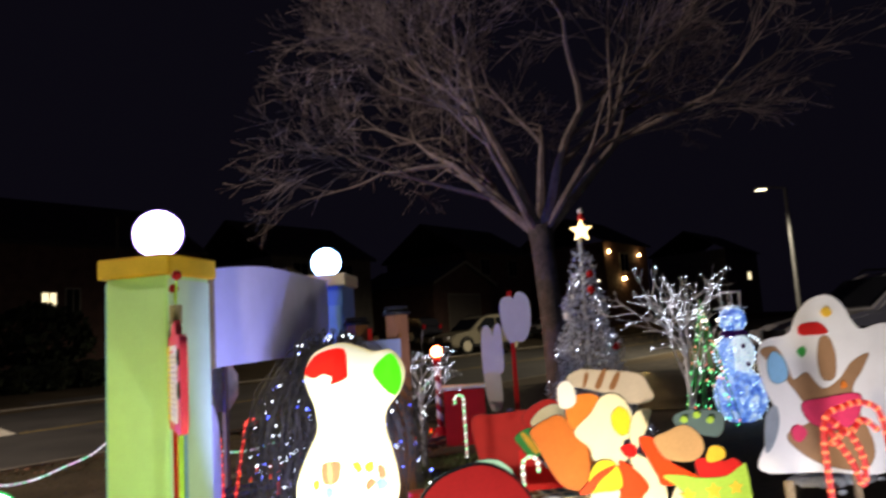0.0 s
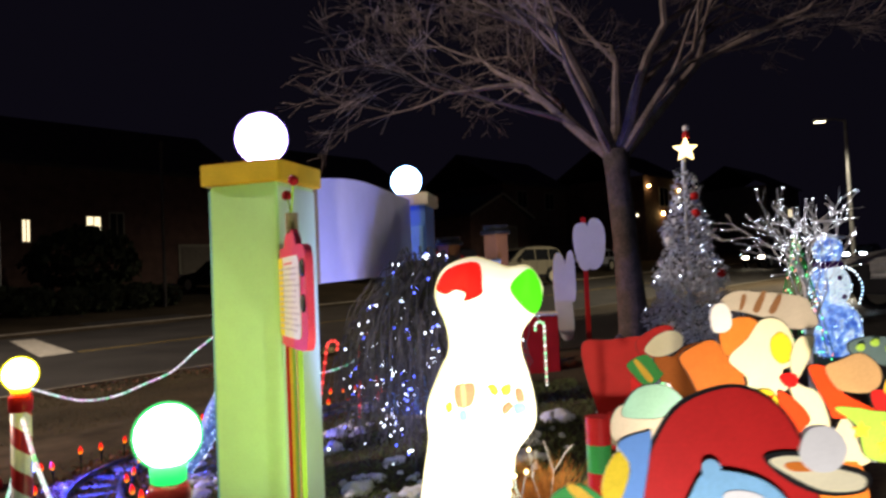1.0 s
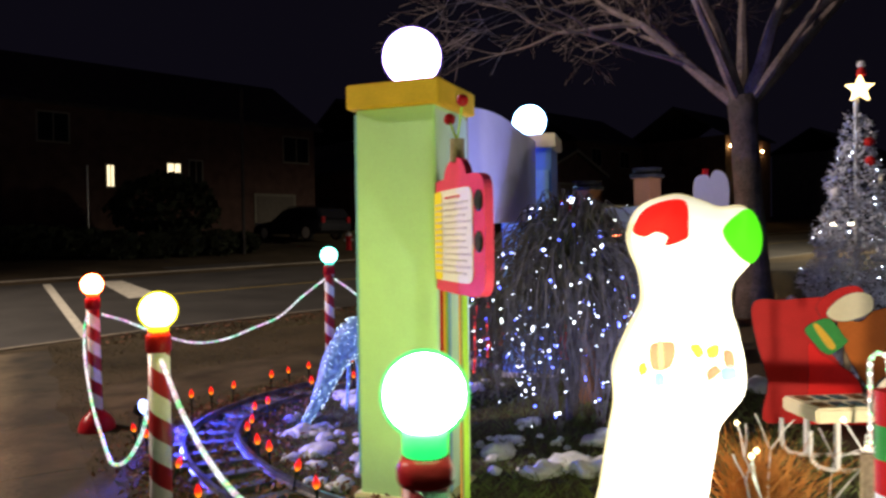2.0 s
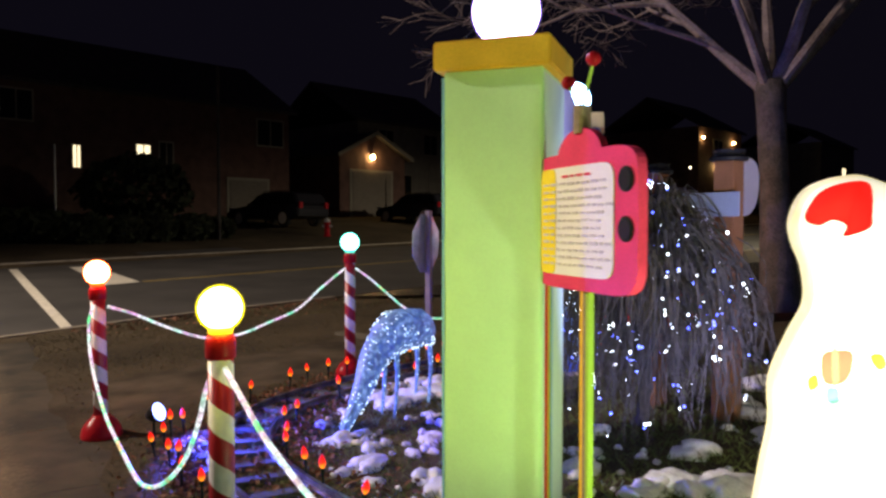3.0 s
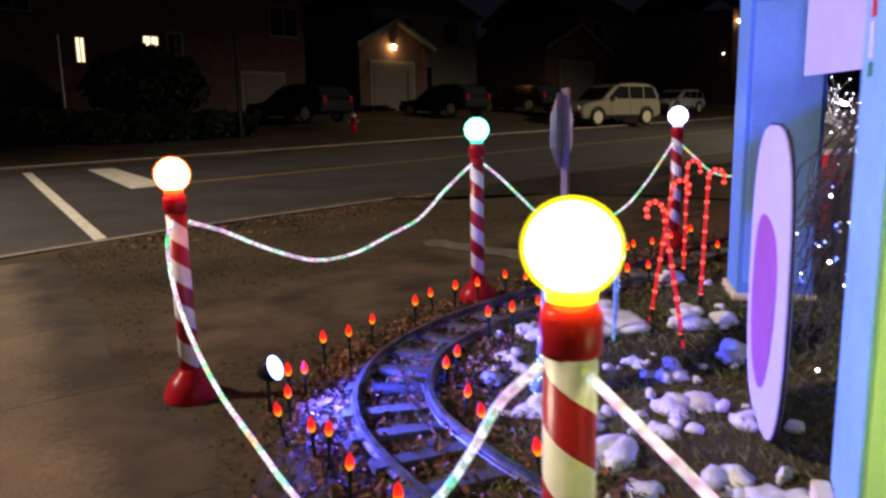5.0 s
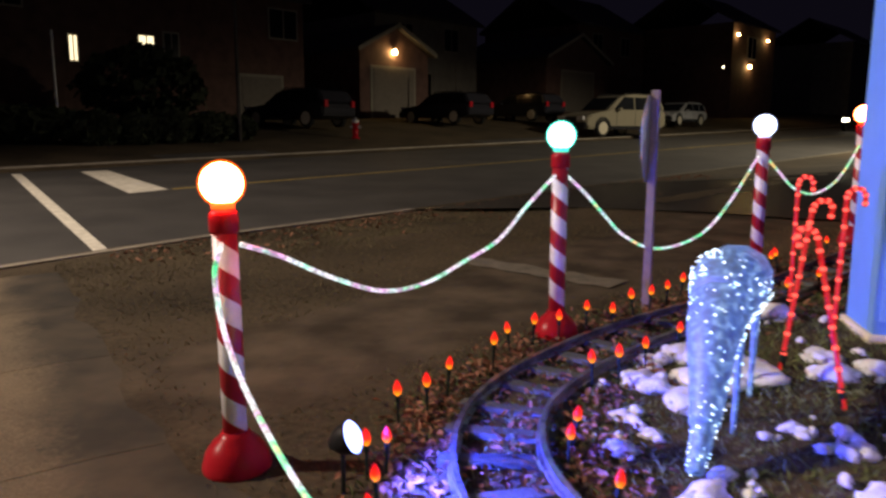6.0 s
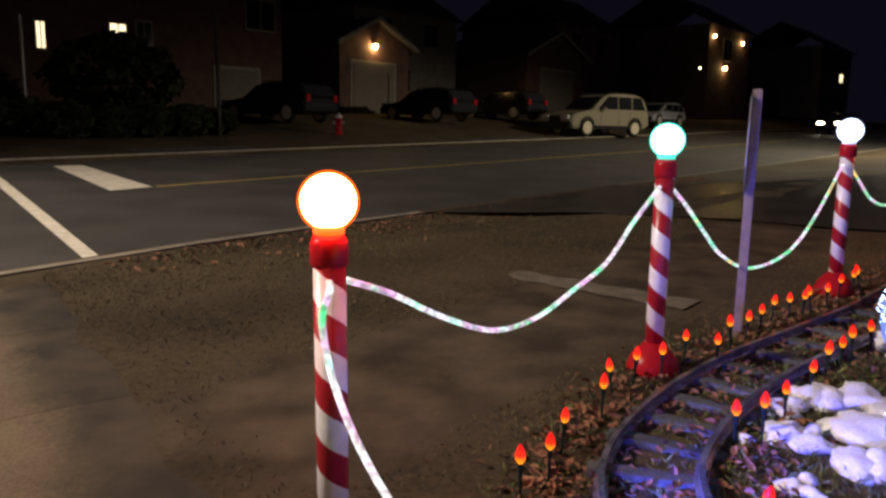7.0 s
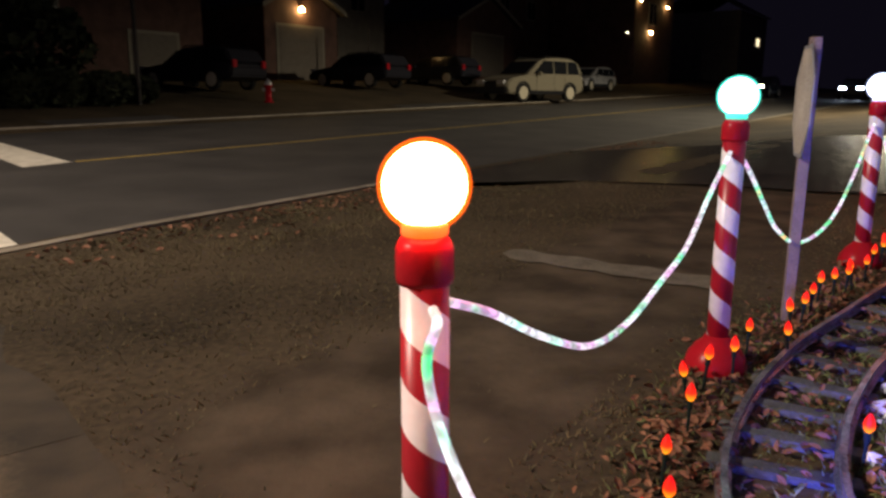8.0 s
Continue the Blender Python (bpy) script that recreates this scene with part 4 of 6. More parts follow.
patch(fig, RED, [(-0.42, 0.88), (-0.23, 0.90), (0.07, 0.91), (0.14, 0.78), (-0.03, 0.70), (0.20, 0.35), (0.22, 0.05), (-0.33, 0.08), (-0.33, 0.37), (-0.40, 0.63)])
patch(fig, RED_B, [(-0.08, 0.62), (-0.00, 0.55), (0.20, 0.41), (0.25, 0.26), (0.24, 0.05), (-0.08, 0.07), (-0.08, 0.40)])
patch(fig, RUST, [(0.10, 0.78), (0.23, 0.76), (0.32, 0.83), (0.47, 0.85), (0.39, 0.68), (0.55, 0.50), (0.53, 0.25), (0.36, 0.26), (0.22, 0.43), (0.13, 0.61)])
patch(fig, RED, [(-0.03, 0.87), (0.08, 0.96), (0.20, 0.99), (0.25, 0.94), (0.11, 0.88), (0.02, 0.77)])
patch(fig, CREAM, [(0.03, 0.82), (0.11, 0.91), (0.22, 0.95), (0.30, 0.92), (0.30, 0.83), (0.18, 0.77), (0.08, 0.77)])
patch(fig, PAINT_G, [(-0.10, 0.72), (0.04, 0.78), (0.13, 0.67), (0.15, 0.63), (0.04, 0.55), (-0.06, 0.64)])
patch(fig, YELLOW, [(-0.05, 0.73), (-0.02, 0.74), (0.08, 0.61), (0.04, 0.59)])
fig = cut_out("animal_cutout", (0.90, 4.37), "orange and cream painted plywood animal cut-out")
patch(fig, FUR, [(-0.26, 1.23), (-0.18, 1.27), (-0.06, 1.26), (0.05, 1.25), (0.17, 1.22), (0.21, 1.15), (0.23, 1.09), (0.18, 1.06), (0.06, 1.07), (-0.03, 1.12), (-0.15, 1.16), (-0.24, 1.18)])
patch(fig, BROWN, [(-0.15, 1.25), (-0.13, 1.24), (-0.15, 1.18), (-0.17, 1.17)])
patch(fig, BROWN, [(-0.05, 1.26), (-0.03, 1.25), (-0.07, 1.16), (-0.10, 1.17)])
patch(fig, BROWN, [(0.03, 1.24), (0.05, 1.23), (0.01, 1.15), (-0.02, 1.16)])
patch(fig, RUST, [(-0.49, 0.94), (-0.40, 1.00), (-0.31, 1.02), (-0.24, 0.93), (-0.17, 0.83), (-0.19, 0.62), (-0.31, 0.62), (-0.39, 0.72), (-0.45, 0.85)])
patch(fig, ORANGE, [(-0.28, 1.04), (-0.23, 1.12), (-0.12, 1.13), (-0.07, 1.07), (-0.16, 0.96), (-0.25, 0.94)])
patch(fig, CREAM, [(-0.24, 0.92), (-0.14, 1.02), (-0.07, 1.11), (0.01, 1.12), (0.07, 1.07), (0.10, 0.97), (0.08, 0.88), (0.03, 0.85), (0.05, 0.76), (-0.04, 0.72), (-0.14, 0.76), (-0.16, 0.83)])
patch(fig, LEMON, [(-0.02, 1.01), (0.03, 1.05), (0.08, 1.00), (0.07, 0.91), (0.02, 0.89), (-0.02, 0.94)])
patch(fig, CREAM, [(0.09, 0.97), (0.13, 1.02), (0.20, 1.02), (0.18, 0.94), (0.12, 0.83), (0.09, 0.80), (0.07, 0.88)])
patch(fig, WHITE, [(-0.32, 1.15), (-0.30, 1.20), (-0.25, 1.21), (-0.22, 1.16), (-0.22, 1.09), (-0.26, 1.06), (-0.31, 1.07)])
patch(fig, CREAM, [(0.05, 0.82), (0.12, 0.77), (0.19, 0.74), (0.23, 0.66), (0.25, 0.54), (0.22, 0.42), (0.10, 0.39), (0.10, 0.54), (0.15, 0.60), (0.08, 0.70)])
patch(fig, RED_B, [(0.01, 0.82), (0.06, 0.84), (0.10, 0.82), (0.09, 0.77), (0.04, 0.77)])
patch(fig, VERMIL, [(0.00, 0.75), (0.08, 0.70), (0.15, 0.60), (0.10, 0.53), (0.10, 0.42), (0.12, 0.33), (0.00, 0.32), (-0.06, 0.46), (-0.07, 0.52), (-0.01, 0.58), (0.00, 0.67)])
patch(fig, CREAM, [(-0.17, 0.59), (-0.02, 0.59), (-0.04, 0.52), (-0.06, 0.43), (-0.01, 0.32), (-0.15, 0.31), (-0.17, 0.44)])
patch(fig, LEMON, [(-0.18, 0.67), (-0.13, 0.75), (-0.04, 0.75), (0.00, 0.67), (-0.01, 0.60), (-0.11, 0.59), (-0.19, 0.59)])
patch(fig, VERMIL, [(-0.24, 0.59), (-0.13, 0.69), (-0.03, 0.73), (-0.05, 0.70), (-0.12, 0.65), (-0.17, 0.59)])
patch(fig, CREAM, [(0.25, 0.50), (0.31, 0.60), (0.36, 0.56), (0.38, 0.47), (0.44, 0.38), (0.34, 0.35), (0.22, 0.38), (0.19, 0.44)])
patch(fig, ORANGE, [(-0.21, 0.32), (0.12, 0.33), (0.40, 0.34), (0.34, -0.27), (-0.25, -0.25)])
fig = cut_out("basket_cutout", (1.60, 4.15), "green starred basket painted plywood cut-out with toys")
patch(fig, SLATE, [(-0.43, 1.00), (-0.33, 1.03), (-0.19, 1.01), (-0.16, 0.96), (-0.20, 0.88), (-0.31, 0.90), (-0.41, 0.94)])
patch(fig, VERMIL, [(-0.63, 0.89), (-0.53, 0.88), (-0.48, 0.77), (-0.37, 0.70), (-0.31, 0.66), (-0.51, 0.64), (-0.55, 0.70)])
patch(fig, TAN, [(-0.55, 0.89), (-0.48, 0.92), (-0.38, 0.95), (-0.30, 0.89), (-0.29, 0.81), (-0.35, 0.76), (-0.47, 0.77), (-0.52, 0.81)])
patch(fig, RED, [(-0.34, 0.76), (-0.27, 0.77), (-0.19, 0.75), (-0.13, 0.76), (-0.09, 0.70), (-0.19, 0.65), (-0.31, 0.66)])
patch(fig, YELLOW, [(-0.28, 0.78), (-0.25, 0.83), (-0.19, 0.82), (-0.18, 0.77), (-0.23, 0.75), (-0.27, 0.75)])
patch(fig, LIME, [(-0.52, 0.69), (-0.42, 0.69), (-0.33, 0.67), (-0.19, 0.67), (-0.10, 0.72), (-0.07, 0.71), (-0.07, 0.45), (-0.21, 0.42), (-0.38, 0.45), (-0.42, 0.60)])
fig = cut_out("sack_cutout", (0.15, 2.50), "round red painted plywood cut-out with blue and yellow parcels")
patch(fig, BLACK, [(-0.356, 0.83), (-0.316, 0.949), (-0.244, 1.036), (-0.13, 1.076), (-0.046, 1.066), (0.024, 1.014), (0.075, 0.924), (0.106, 0.80), (0.106, 0.556), (-0.361, 0.566)])
patch(fig, RED, [(-0.35, 0.83), (-0.31, 0.945), (-0.24, 1.03), (-0.13, 1.07), (-0.05, 1.06), (0.02, 1.01), (0.07, 0.92), (0.10, 0.80), (0.10, 0.56), (-0.355, 0.57)])
patch(fig, LEMON, [(-0.47, 0.80), (-0.43, 0.90), (-0.37, 0.89), (-0.42, 0.74)])
patch(fig, BLUE_W, [(-0.42, 0.93), (-0.35, 0.96), (-0.33, 0.94), (-0.38, 0.72), (-0.44, 0.72), (-0.39, 0.86)])
patch(fig, PAINT_G, [(-0.60, 0.80), (-0.51, 0.82), (-0.40, 0.70), (-0.48, 0.69), (-0.59, 0.75)])
patch(fig, YELLOW, [(-0.56, 0.81), (-0.53, 0.82), (-0.43, 0.72), (-0.45, 0.71)])
patch(fig, BLACK, [(-0.03, 0.885), (0.05, 0.895), (0.13, 0.865), (0.235, 0.835), (0.225, 0.785), (0.12, 0.78), (0.02, 0.825)])
patch(fig, CREAM, [(-0.02, 0.875), (0.05, 0.885), (0.13, 0.855), (0.225, 0.825), (0.215, 0.79), (0.12, 0.79), (0.03, 0.835)])
patch(fig, ORANGE, [(0.02, 0.865), (0.07, 0.868), (0.10, 0.845), (0.04, 0.845)])
patch(fig, WHITE, [(0.06, 0.89), (0.09, 0.955), (0.155, 0.955), (0.19, 0.90), (0.155, 0.845), (0.09, 0.845)])
patch(fig, SKY_B, [(-0.23, 0.80), (-0.19, 0.85), (-0.10, 0.845), (-0.02, 0.81), (0.03, 0.74), (0.02, 0.60), (-0.24, 0.60), (-0.26, 0.72)])
patch(fig, SKY_B, [(-0.20, 0.87), (-0.175, 0.885), (-0.15, 0.86), (-0.19, 0.82)])
patch(fig, WHITE, [(-0.15, 0.785), (-0.11, 0.80), (-0.05, 0.785), (-0.02, 0.745), (-0.06, 0.70), (-0.13, 0.71)])
fig = cut_out("gingerbread_cutout", (2.75, 5.00), "white cloud shaped plywood cut-out with brown gingerbread figure")
patch(fig, WHITE, [(-0.74, 1.21), (-0.69, 1.35), (-0.52, 1.39), (-0.45, 1.51), (-0.36, 1.60), (-0.24, 1.63), (-0.15, 1.57), (-0.09, 1.45), (-0.03, 1.39), (0.13, 1.42), (0.34, 1.35), (0.38, 1.08), (0.26, 0.73), (0.06, 0.63), (-0.00, 0.46), (-0.40, 0.49), (-0.80, 0.52), (-0.74, 0.71), (-0.64, 0.85), (-0.70, 1.00)])
patch(fig, GBREAD, [(-0.72, 1.28), (-0.62, 1.31), (-0.56, 1.21), (-0.52, 1.09), (-0.43, 1.13), (-0.34, 1.02), (-0.22, 1.08), (-0.13, 1.18), (-0.01, 1.23), (-0.06, 1.13), (-0.15, 0.97), (-0.05, 0.64), (-0.14, 0.49), (-0.40, 0.54), (-0.57, 0.66), (-0.60, 0.75), (-0.43, 0.83), (-0.50, 0.98), (-0.61, 1.14)])
patch(fig, GBREAD, [(-0.32, 1.34), (-0.26, 1.35), (-0.23, 1.24), (-0.25, 1.09), (-0.33, 1.08), (-0.35, 1.20)])
patch(fig, SKY_B, [(-0.68, 1.22), (-0.63, 1.28), (-0.57, 1.22), (-0.56, 1.11), (-0.63, 1.07), (-0.68, 1.11)])
patch(fig, SLATE_L, [(-0.73, 0.86), (-0.66, 0.93), (-0.65, 0.82), (-0.70, 0.69), (-0.76, 0.64)])
patch(fig, RED, [(-0.44, 1.44), (-0.32, 1.45), (-0.26, 1.38), (-0.37, 1.37), (-0.45, 1.38)])
patch(fig, CRIMSON, [(-0.49, 0.93), (-0.34, 0.96), (-0.11, 0.97), (-0.14, 0.82), (-0.26, 0.75), (-0.44, 0.80)])
patch(fig, PAINT_G, [(-0.48, 1.27), (-0.44, 1.30), (-0.42, 1.27), (-0.45, 1.23)])
patch(fig, YELLOW, [(-0.29, 1.52), (-0.25, 1.55), (-0.22, 1.51), (-0.26, 1.48)])
patch(fig, CRIMSON, [(-0.58, 0.77), (-0.53, 0.80), (-0.48, 0.75), (-0.53, 0.69), (-0.57, 0.71)])
patch(fig, ORANGE, [(-0.22, 1.04), (-0.20, 1.06), (-0.18, 1.03), (-0.21, 1.01)])
fig = cut_out("toy_cutout", (0.10, 3.75), "small mint and tan painted plywood cut-out")
patch(fig, FUR, [(-0.17, 0.68), (-0.06, 0.63), (0.07, 0.68), (0.10, 0.77), (-0.02, 0.82), (-0.14, 0.80)])
patch(fig, MINT, [(-0.12, 0.77), (-0.05, 0.88), (0.08, 0.89), (0.16, 0.80), (0.07, 0.76), (0.0, 0.75)])
basket = bpy.data.objects["basket_cutout"]
for x, z, r in ((1.20, 0.58, 0.045), (1.34, 0.60, 0.045), (1.46, 0.61, 0.04), (1.31, 0.50, 0.045), (1.44, 0.50, 0.042)):
    patch(basket, YELLOW, star(x - 1.6, z, r), True)
for x, z in ((1.22, 0.98), (1.29, 1.0), (1.36, 0.97)):
    patch(basket, LIME, oval(x - 1.6, z, 0.018, 0.018), True)
drum = thing("striped_post", (-0.19, 3.34, gz(-0.19, 3.34)), "slim post banded dark red, white and green", "post")
for k, c in enumerate((RED, PAINT_G, BLACK, PAINT_G, WHITE, RED, PAINT_G, RED)):
    part("band", lathe(bmesh.new(), [(0.048, 0.105 * k), (0.048, 0.105 * k + 0.104)], 18), c, drum)
pom = tagged(part("pompom", ball(bmesh.new(), (0.45, 6.2, 0.88), 0.035, 2), WHITE, None, "", True), "small white round bauble on a thin stick", "bauble")
part("stick", tube(bmesh.new(), [(0.45, 6.2, gz(0.45, 6.2) - 0.05), (0.45, 6.2, 0.86)], 0.006, 6), STEEL, pom)

# lit hollow moulded figure: one mesh, glowing from inside
LIT = [(-0.24, 1.35), (-0.18, 1.46), (-0.03, 1.51), (0.09, 1.48), (0.17, 1.45), (0.28, 1.45), (0.35, 1.34), (0.32, 1.22), (0.23, 1.11), (0.22, 1.01), (0.25, 0.90), (0.28, 0.75), (0.27, 0.62), (0.17, 0.49), (0.15, 0.39), (0.11, 0.15), (0.09, -0.10), (-0.42, -0.09), (-0.38, 0.17), (-0.34, 0.41), (-0.31, 0.57), (-0.31, 0.74), (-0.24, 0.91), (-0.18, 1.03), (-0.19, 1.16), (-0.23, 1.26)]
LIT_PATCHES = (
    (MOULD_R, [(-0.22, 1.35), (-0.17, 1.44), (-0.07, 1.48), (0.01, 1.47), (0.02, 1.36), (0.01, 1.31), (-0.08, 1.28), (-0.07, 1.32), (-0.12, 1.34), (-0.17, 1.32)]),
    (MOULD_G, [(0.16, 1.34), (0.23, 1.42), (0.28, 1.43), (0.32, 1.35), (0.32, 1.26), (0.28, 1.20), (0.22, 1.24)]),
    (MOULD_O, [(-0.15, 0.84), (-0.10, 0.86), (-0.04, 0.85), (-0.06, 0.75), (-0.14, 0.74)]),
    (MOULD_L, [(0.02, 0.84), (0.06, 0.85), (0.08, 0.81), (0.05, 0.79)]),
    (MOULD_L, [(0.09, 0.83), (0.14, 0.85), (0.14, 0.80), (0.10, 0.79)]),
    (MOULD_O, [(0.16, 0.82), (0.20, 0.82), (0.21, 0.76), (0.17, 0.75)]),
    (MOULD_G2, [(-0.115, 0.855), (-0.095, 0.86), (-0.09, 0.745), (-0.11, 0.74)]),
    (MOULD_T, [(-0.13, 0.72), (-0.09, 0.72), (-0.09, 0.67), (-0.13, 0.67)]),
    (MOULD_T, [(0.15, 0.74), (0.20, 0.76), (0.22, 0.71), (0.16, 0.69)]),
    (MOULD_O, [(0.09, 0.73), (0.13, 0.76), (0.15, 0.73), (0.10, 0.69)]),
    (MOULD_L, [(-0.20, 0.75), (-0.17, 0.77), (-0.16, 0.73), (-0.19, 0.71)]),
)
zf = gz(-0.62, 4.36)


def lit_figure():
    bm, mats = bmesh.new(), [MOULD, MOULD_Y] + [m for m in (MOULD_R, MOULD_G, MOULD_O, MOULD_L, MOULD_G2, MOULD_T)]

    def add(outline, y0, y1, mat, round_off):
        one = plate(bmesh.new(), outline, y0, y1)
        if round_off:
            rim = [e for e in one.edges if abs(e.verts[0].co.y - e.verts[1].co.y) < 1e-6]
            bmesh.ops.bevel(one, geom=rim, offset=round_off, segments=3, affect="EDGES")
        for f in one.faces:
            f.material_index, f.smooth = mats.index(mat), True
        me = bpy.data.meshes.new("tmp")
        one.to_mesh(me)
        one.free()
        bm.from_mesh(me)
        bpy.data.meshes.remove(me)

    full = [(-0.02 + 0.955 * (x + 0.02), max(zf, z)) for x, z in closed_curve(LIT, 5)]
    inner = []
    for i, (x, z) in enumerate(full):
        (xa, za_), (xb, zb_) = full[i - 1], full[(i + 1) % len(full)]
        tx, tz = xb - xa, zb_ - za_
        d = math.hypot(tx, tz) or 1
        inner.append((x + 0.014 * tz / d, z - 0.014 * tx / d))
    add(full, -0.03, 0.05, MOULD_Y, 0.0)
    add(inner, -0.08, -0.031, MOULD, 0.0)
    for mat, pts in LIT_PATCHES:
        add(closed_curve(pts, 4), -0.086, -0.0805, mat, 0.0)
    me = bpy.data.meshes.new("lit_figure")
    bm.to_mesh(me)
    bm.free()
    for m in mats:
        me.materials.append(m)
    ob = new("lit_figure", me)
    ob.matrix_world = pose(-0.62, 4.36, 0)
    tagged(ob, "white glowing hollow plastic figure with red and green ear patches", "lit figure")


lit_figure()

# narrow painted board seen by the bush
sb = thing("painted_board", (-2.09, 5.98, gz(-2.09, 5.98)), "tall rounded plywood board, pink and violet painted, black edged", "cut-out", "plywood cut-outs", 79.5)
part("board", plate(bmesh.new(), oval(0, 0.64, 0.49, 0.62, 0, 30, 3), -0.01, 0.01), LAVENDER, sb)
part("edge_band", plate(bmesh.new(), oval(0, 0.64, 0.5, 0.63, 0, 30, 3), -0.004, 0.004), BLACK, sb)
part("painted_front", plate(bmesh.new(), oval(0.04, 0.55, 0.30, 0.36, 12, 30, 2.4, 0.05), 0.0105, 0.014), MAUVE, sb)

# ---- garden bed: snow, leaves, grass ----
rng = random.Random(11)


def lump(bm, c, rx, ry, rz, turn, seed):
    v0 = len(bm.verts)
    bmesh.ops.create_icosphere(bm, subdivisions=3 if rx > 0.09 else 2, radius=1)
    bm.verts.ensure_lookup_table()
    ct, st = math.cos(turn), math.sin(turn)
    for v in bm.verts[v0:]:
        k = 1 + 0.48 * noise.noise(v.co * 1.3 + Vector((seed, 0, 0))) + 0.16 * noise.noise(v.co * 3.4 + Vector((0, seed, 0))) + 0.05 * noise.noise(v.co * 8 + Vector((0, 0, seed)))
        x, y, z = v.co.x * rx * k, v.co.y * ry * k, max(v.co.z, -0.25) * rz * k
        v.co = Vector((c[0] + ct * x - st * y, c[1] + st * x + ct * y, c[2] + z))


patches = [(-2.54, 7.45, 0.28), (-2.85, 7.15, 0.16), (-2.04, 7.43, 0.15), (-2.49, 6.80, 0.08), (-2.27, 6.80, 0.09), (-2.34, 6.60, 0.10), (-1.94, 6.86, 0.13), (-2.26, 6.26, 0.12), (-2.40, 6.18, 0.10), (-2.86, 6.44, 0.06),
           (-3.22, 6.68, 0.11), (-3.18, 7.04, 0.08), (-3.0, 6.2, 0.12), (-1.87, 8.65, 0.15), (-1.96, 7.82, 0.14), (-1.78, 7.53, 0.13), (-3.06, 6.82, 0.07), (-2.78, 6.12, 0.10), (-2.14, 6.03, 0.11), (-2.50, 5.97, 0.09)]
patches += [(-2.22, 5.33, 0.14), (-2.76, 5.69, 0.18), (-2.35, 5.53, 0.12), (-2.67, 5.47, 0.10), (-2.60, 7.85, 0.22), (-2.95, 7.42, 0.15), (-2.87, 7.74, 0.12), (-2.37, 5.10, 0.12), (-1.29, 6.29, 0.10), (-1.46, 5.89, 0.12), (-1.49, 5.59, 0.14),
            (-0.8, 5.75, 0.2), (-1.04, 5.32, 0.2), (-1.25, 5.2, 0.16), (-0.8, 5.2, 0.24), (-0.3, 6.05, 0.2), (-0.27, 6.65, 0.26), (0.1, 7.3, 0.3), (0.6, 7.0, 0.26), (2.3, 4.9, 0.3), (1.9, 5.6, 0.26), (2.9, 6.0, 0.3)]
for i, (x, y, r) in enumerate(patches):
    ob = thing("snow_patch", (x, y, gz(x, y)), "crumbling patch of old melting snow on the bed", "snow", "snow patches")
    for k in range(6):
        big = k < 3
        a, d = rng.uniform(0, 6.28), r * (rng.uniform(0.1, 0.6) if big else rng.uniform(0.8, 1.9))
        q, sz = (x + math.cos(a) * d, y + math.sin(a) * d), r * rng.uniform(0.5, 0.8) if big else rng.uniform(0.015, 0.05)
        bm = bmesh.new()
        high = min(0.075, sz * rng.uniform(0.4, 0.75)) if big else sz * rng.uniform(0.6, 0.9)
        lump(bm, (q[0] - x, q[1] - y, gz(*q) - gz(x, y) + (0.004 if big else sz * 0.3)), sz, sz * rng.uniform(0.5, 0.9), high, rng.uniform(0, 3), i * 3.7 + k * 1.3)
        part("snow_lump", bm, SNOW, ob, "", True)


def near_track(p):
    return min((Vector((p[0], p[1], 0)) - Vector((q.x, q.y, 0))).length for q in mid_line[::4])


bm = bmesh.new()
count = 0
while count < 4600:
    i = rng.randrange(len(mid_line) - 1)
    d = rng.gauss(0.36, 0.11) * (1 if rng.random() < 0.72 else -1)
    if rng.random() < 0.22:
        d = rng.uniform(-0.17, 0.17)
    t = (mid_line[i + 1] - mid_line[max(i - 1, 0)]).normalized()
    p = mid_line[i] + Vector((t.y, -t.x, 0)) * d + Vector((rng.uniform(-0.05, 0.05), rng.uniform(-0.05, 0.05), 0))
    s = rng.uniform(0.011, 0.028)
    m = Matrix.Translation((p.x, p.y, gz(p.x, p.y) + rng.uniform(0.012, 0.045))) @ Euler((rng.gauss(0, 0.5), rng.gauss(0, 0.5), rng.uniform(0, 6.28))).to_matrix().to_4x4()
    ring = [(-1.2, 0, 0.1), (-0.5, 0.55, 0.25), (0.3, 0.6, 0.2), (1.1, 0.05, -0.1), (0.35, -0.55, 0.25), (-0.5, -0.5, 0.2)]
    vs = [bm.verts.new(m @ (Vector(q) * s)) for q in ring]
    c = bm.verts.new(m @ Vector((0, 0, -0.12 * s)))
    for k in range(6):
        bm.faces.new((vs[k], vs[(k + 1) % 6], c))
    count += 1
for _ in range(1100):
    q = vw(13.25 - abs(rng.gauss(0, 0.55)), rng.uniform(3.5, 17))
    s = rng.uniform(0.012, 0.035)
    m = Matrix.Translation((q.x, q.y, q.z + rng.uniform(0.006, 0.03))) @ Euler((rng.gauss(0, 0.4), rng.gauss(0, 0.4), rng.uniform(0, 6.28))).to_matrix().to_4x4()
    vs = [bm.verts.new(m @ (Vector(q2) * s)) for q2 in ring]
    c = bm.verts.new(m @ Vector((0, 0, -0.12 * s)))
    for k in range(6):
        bm.faces.new((vs[k], vs[(k + 1) % 6], c))
tagged(part("fallen_leaves", bm, LEAF), "dry brown curled leaves along the track and kerb", "leaves", kind="stuff")


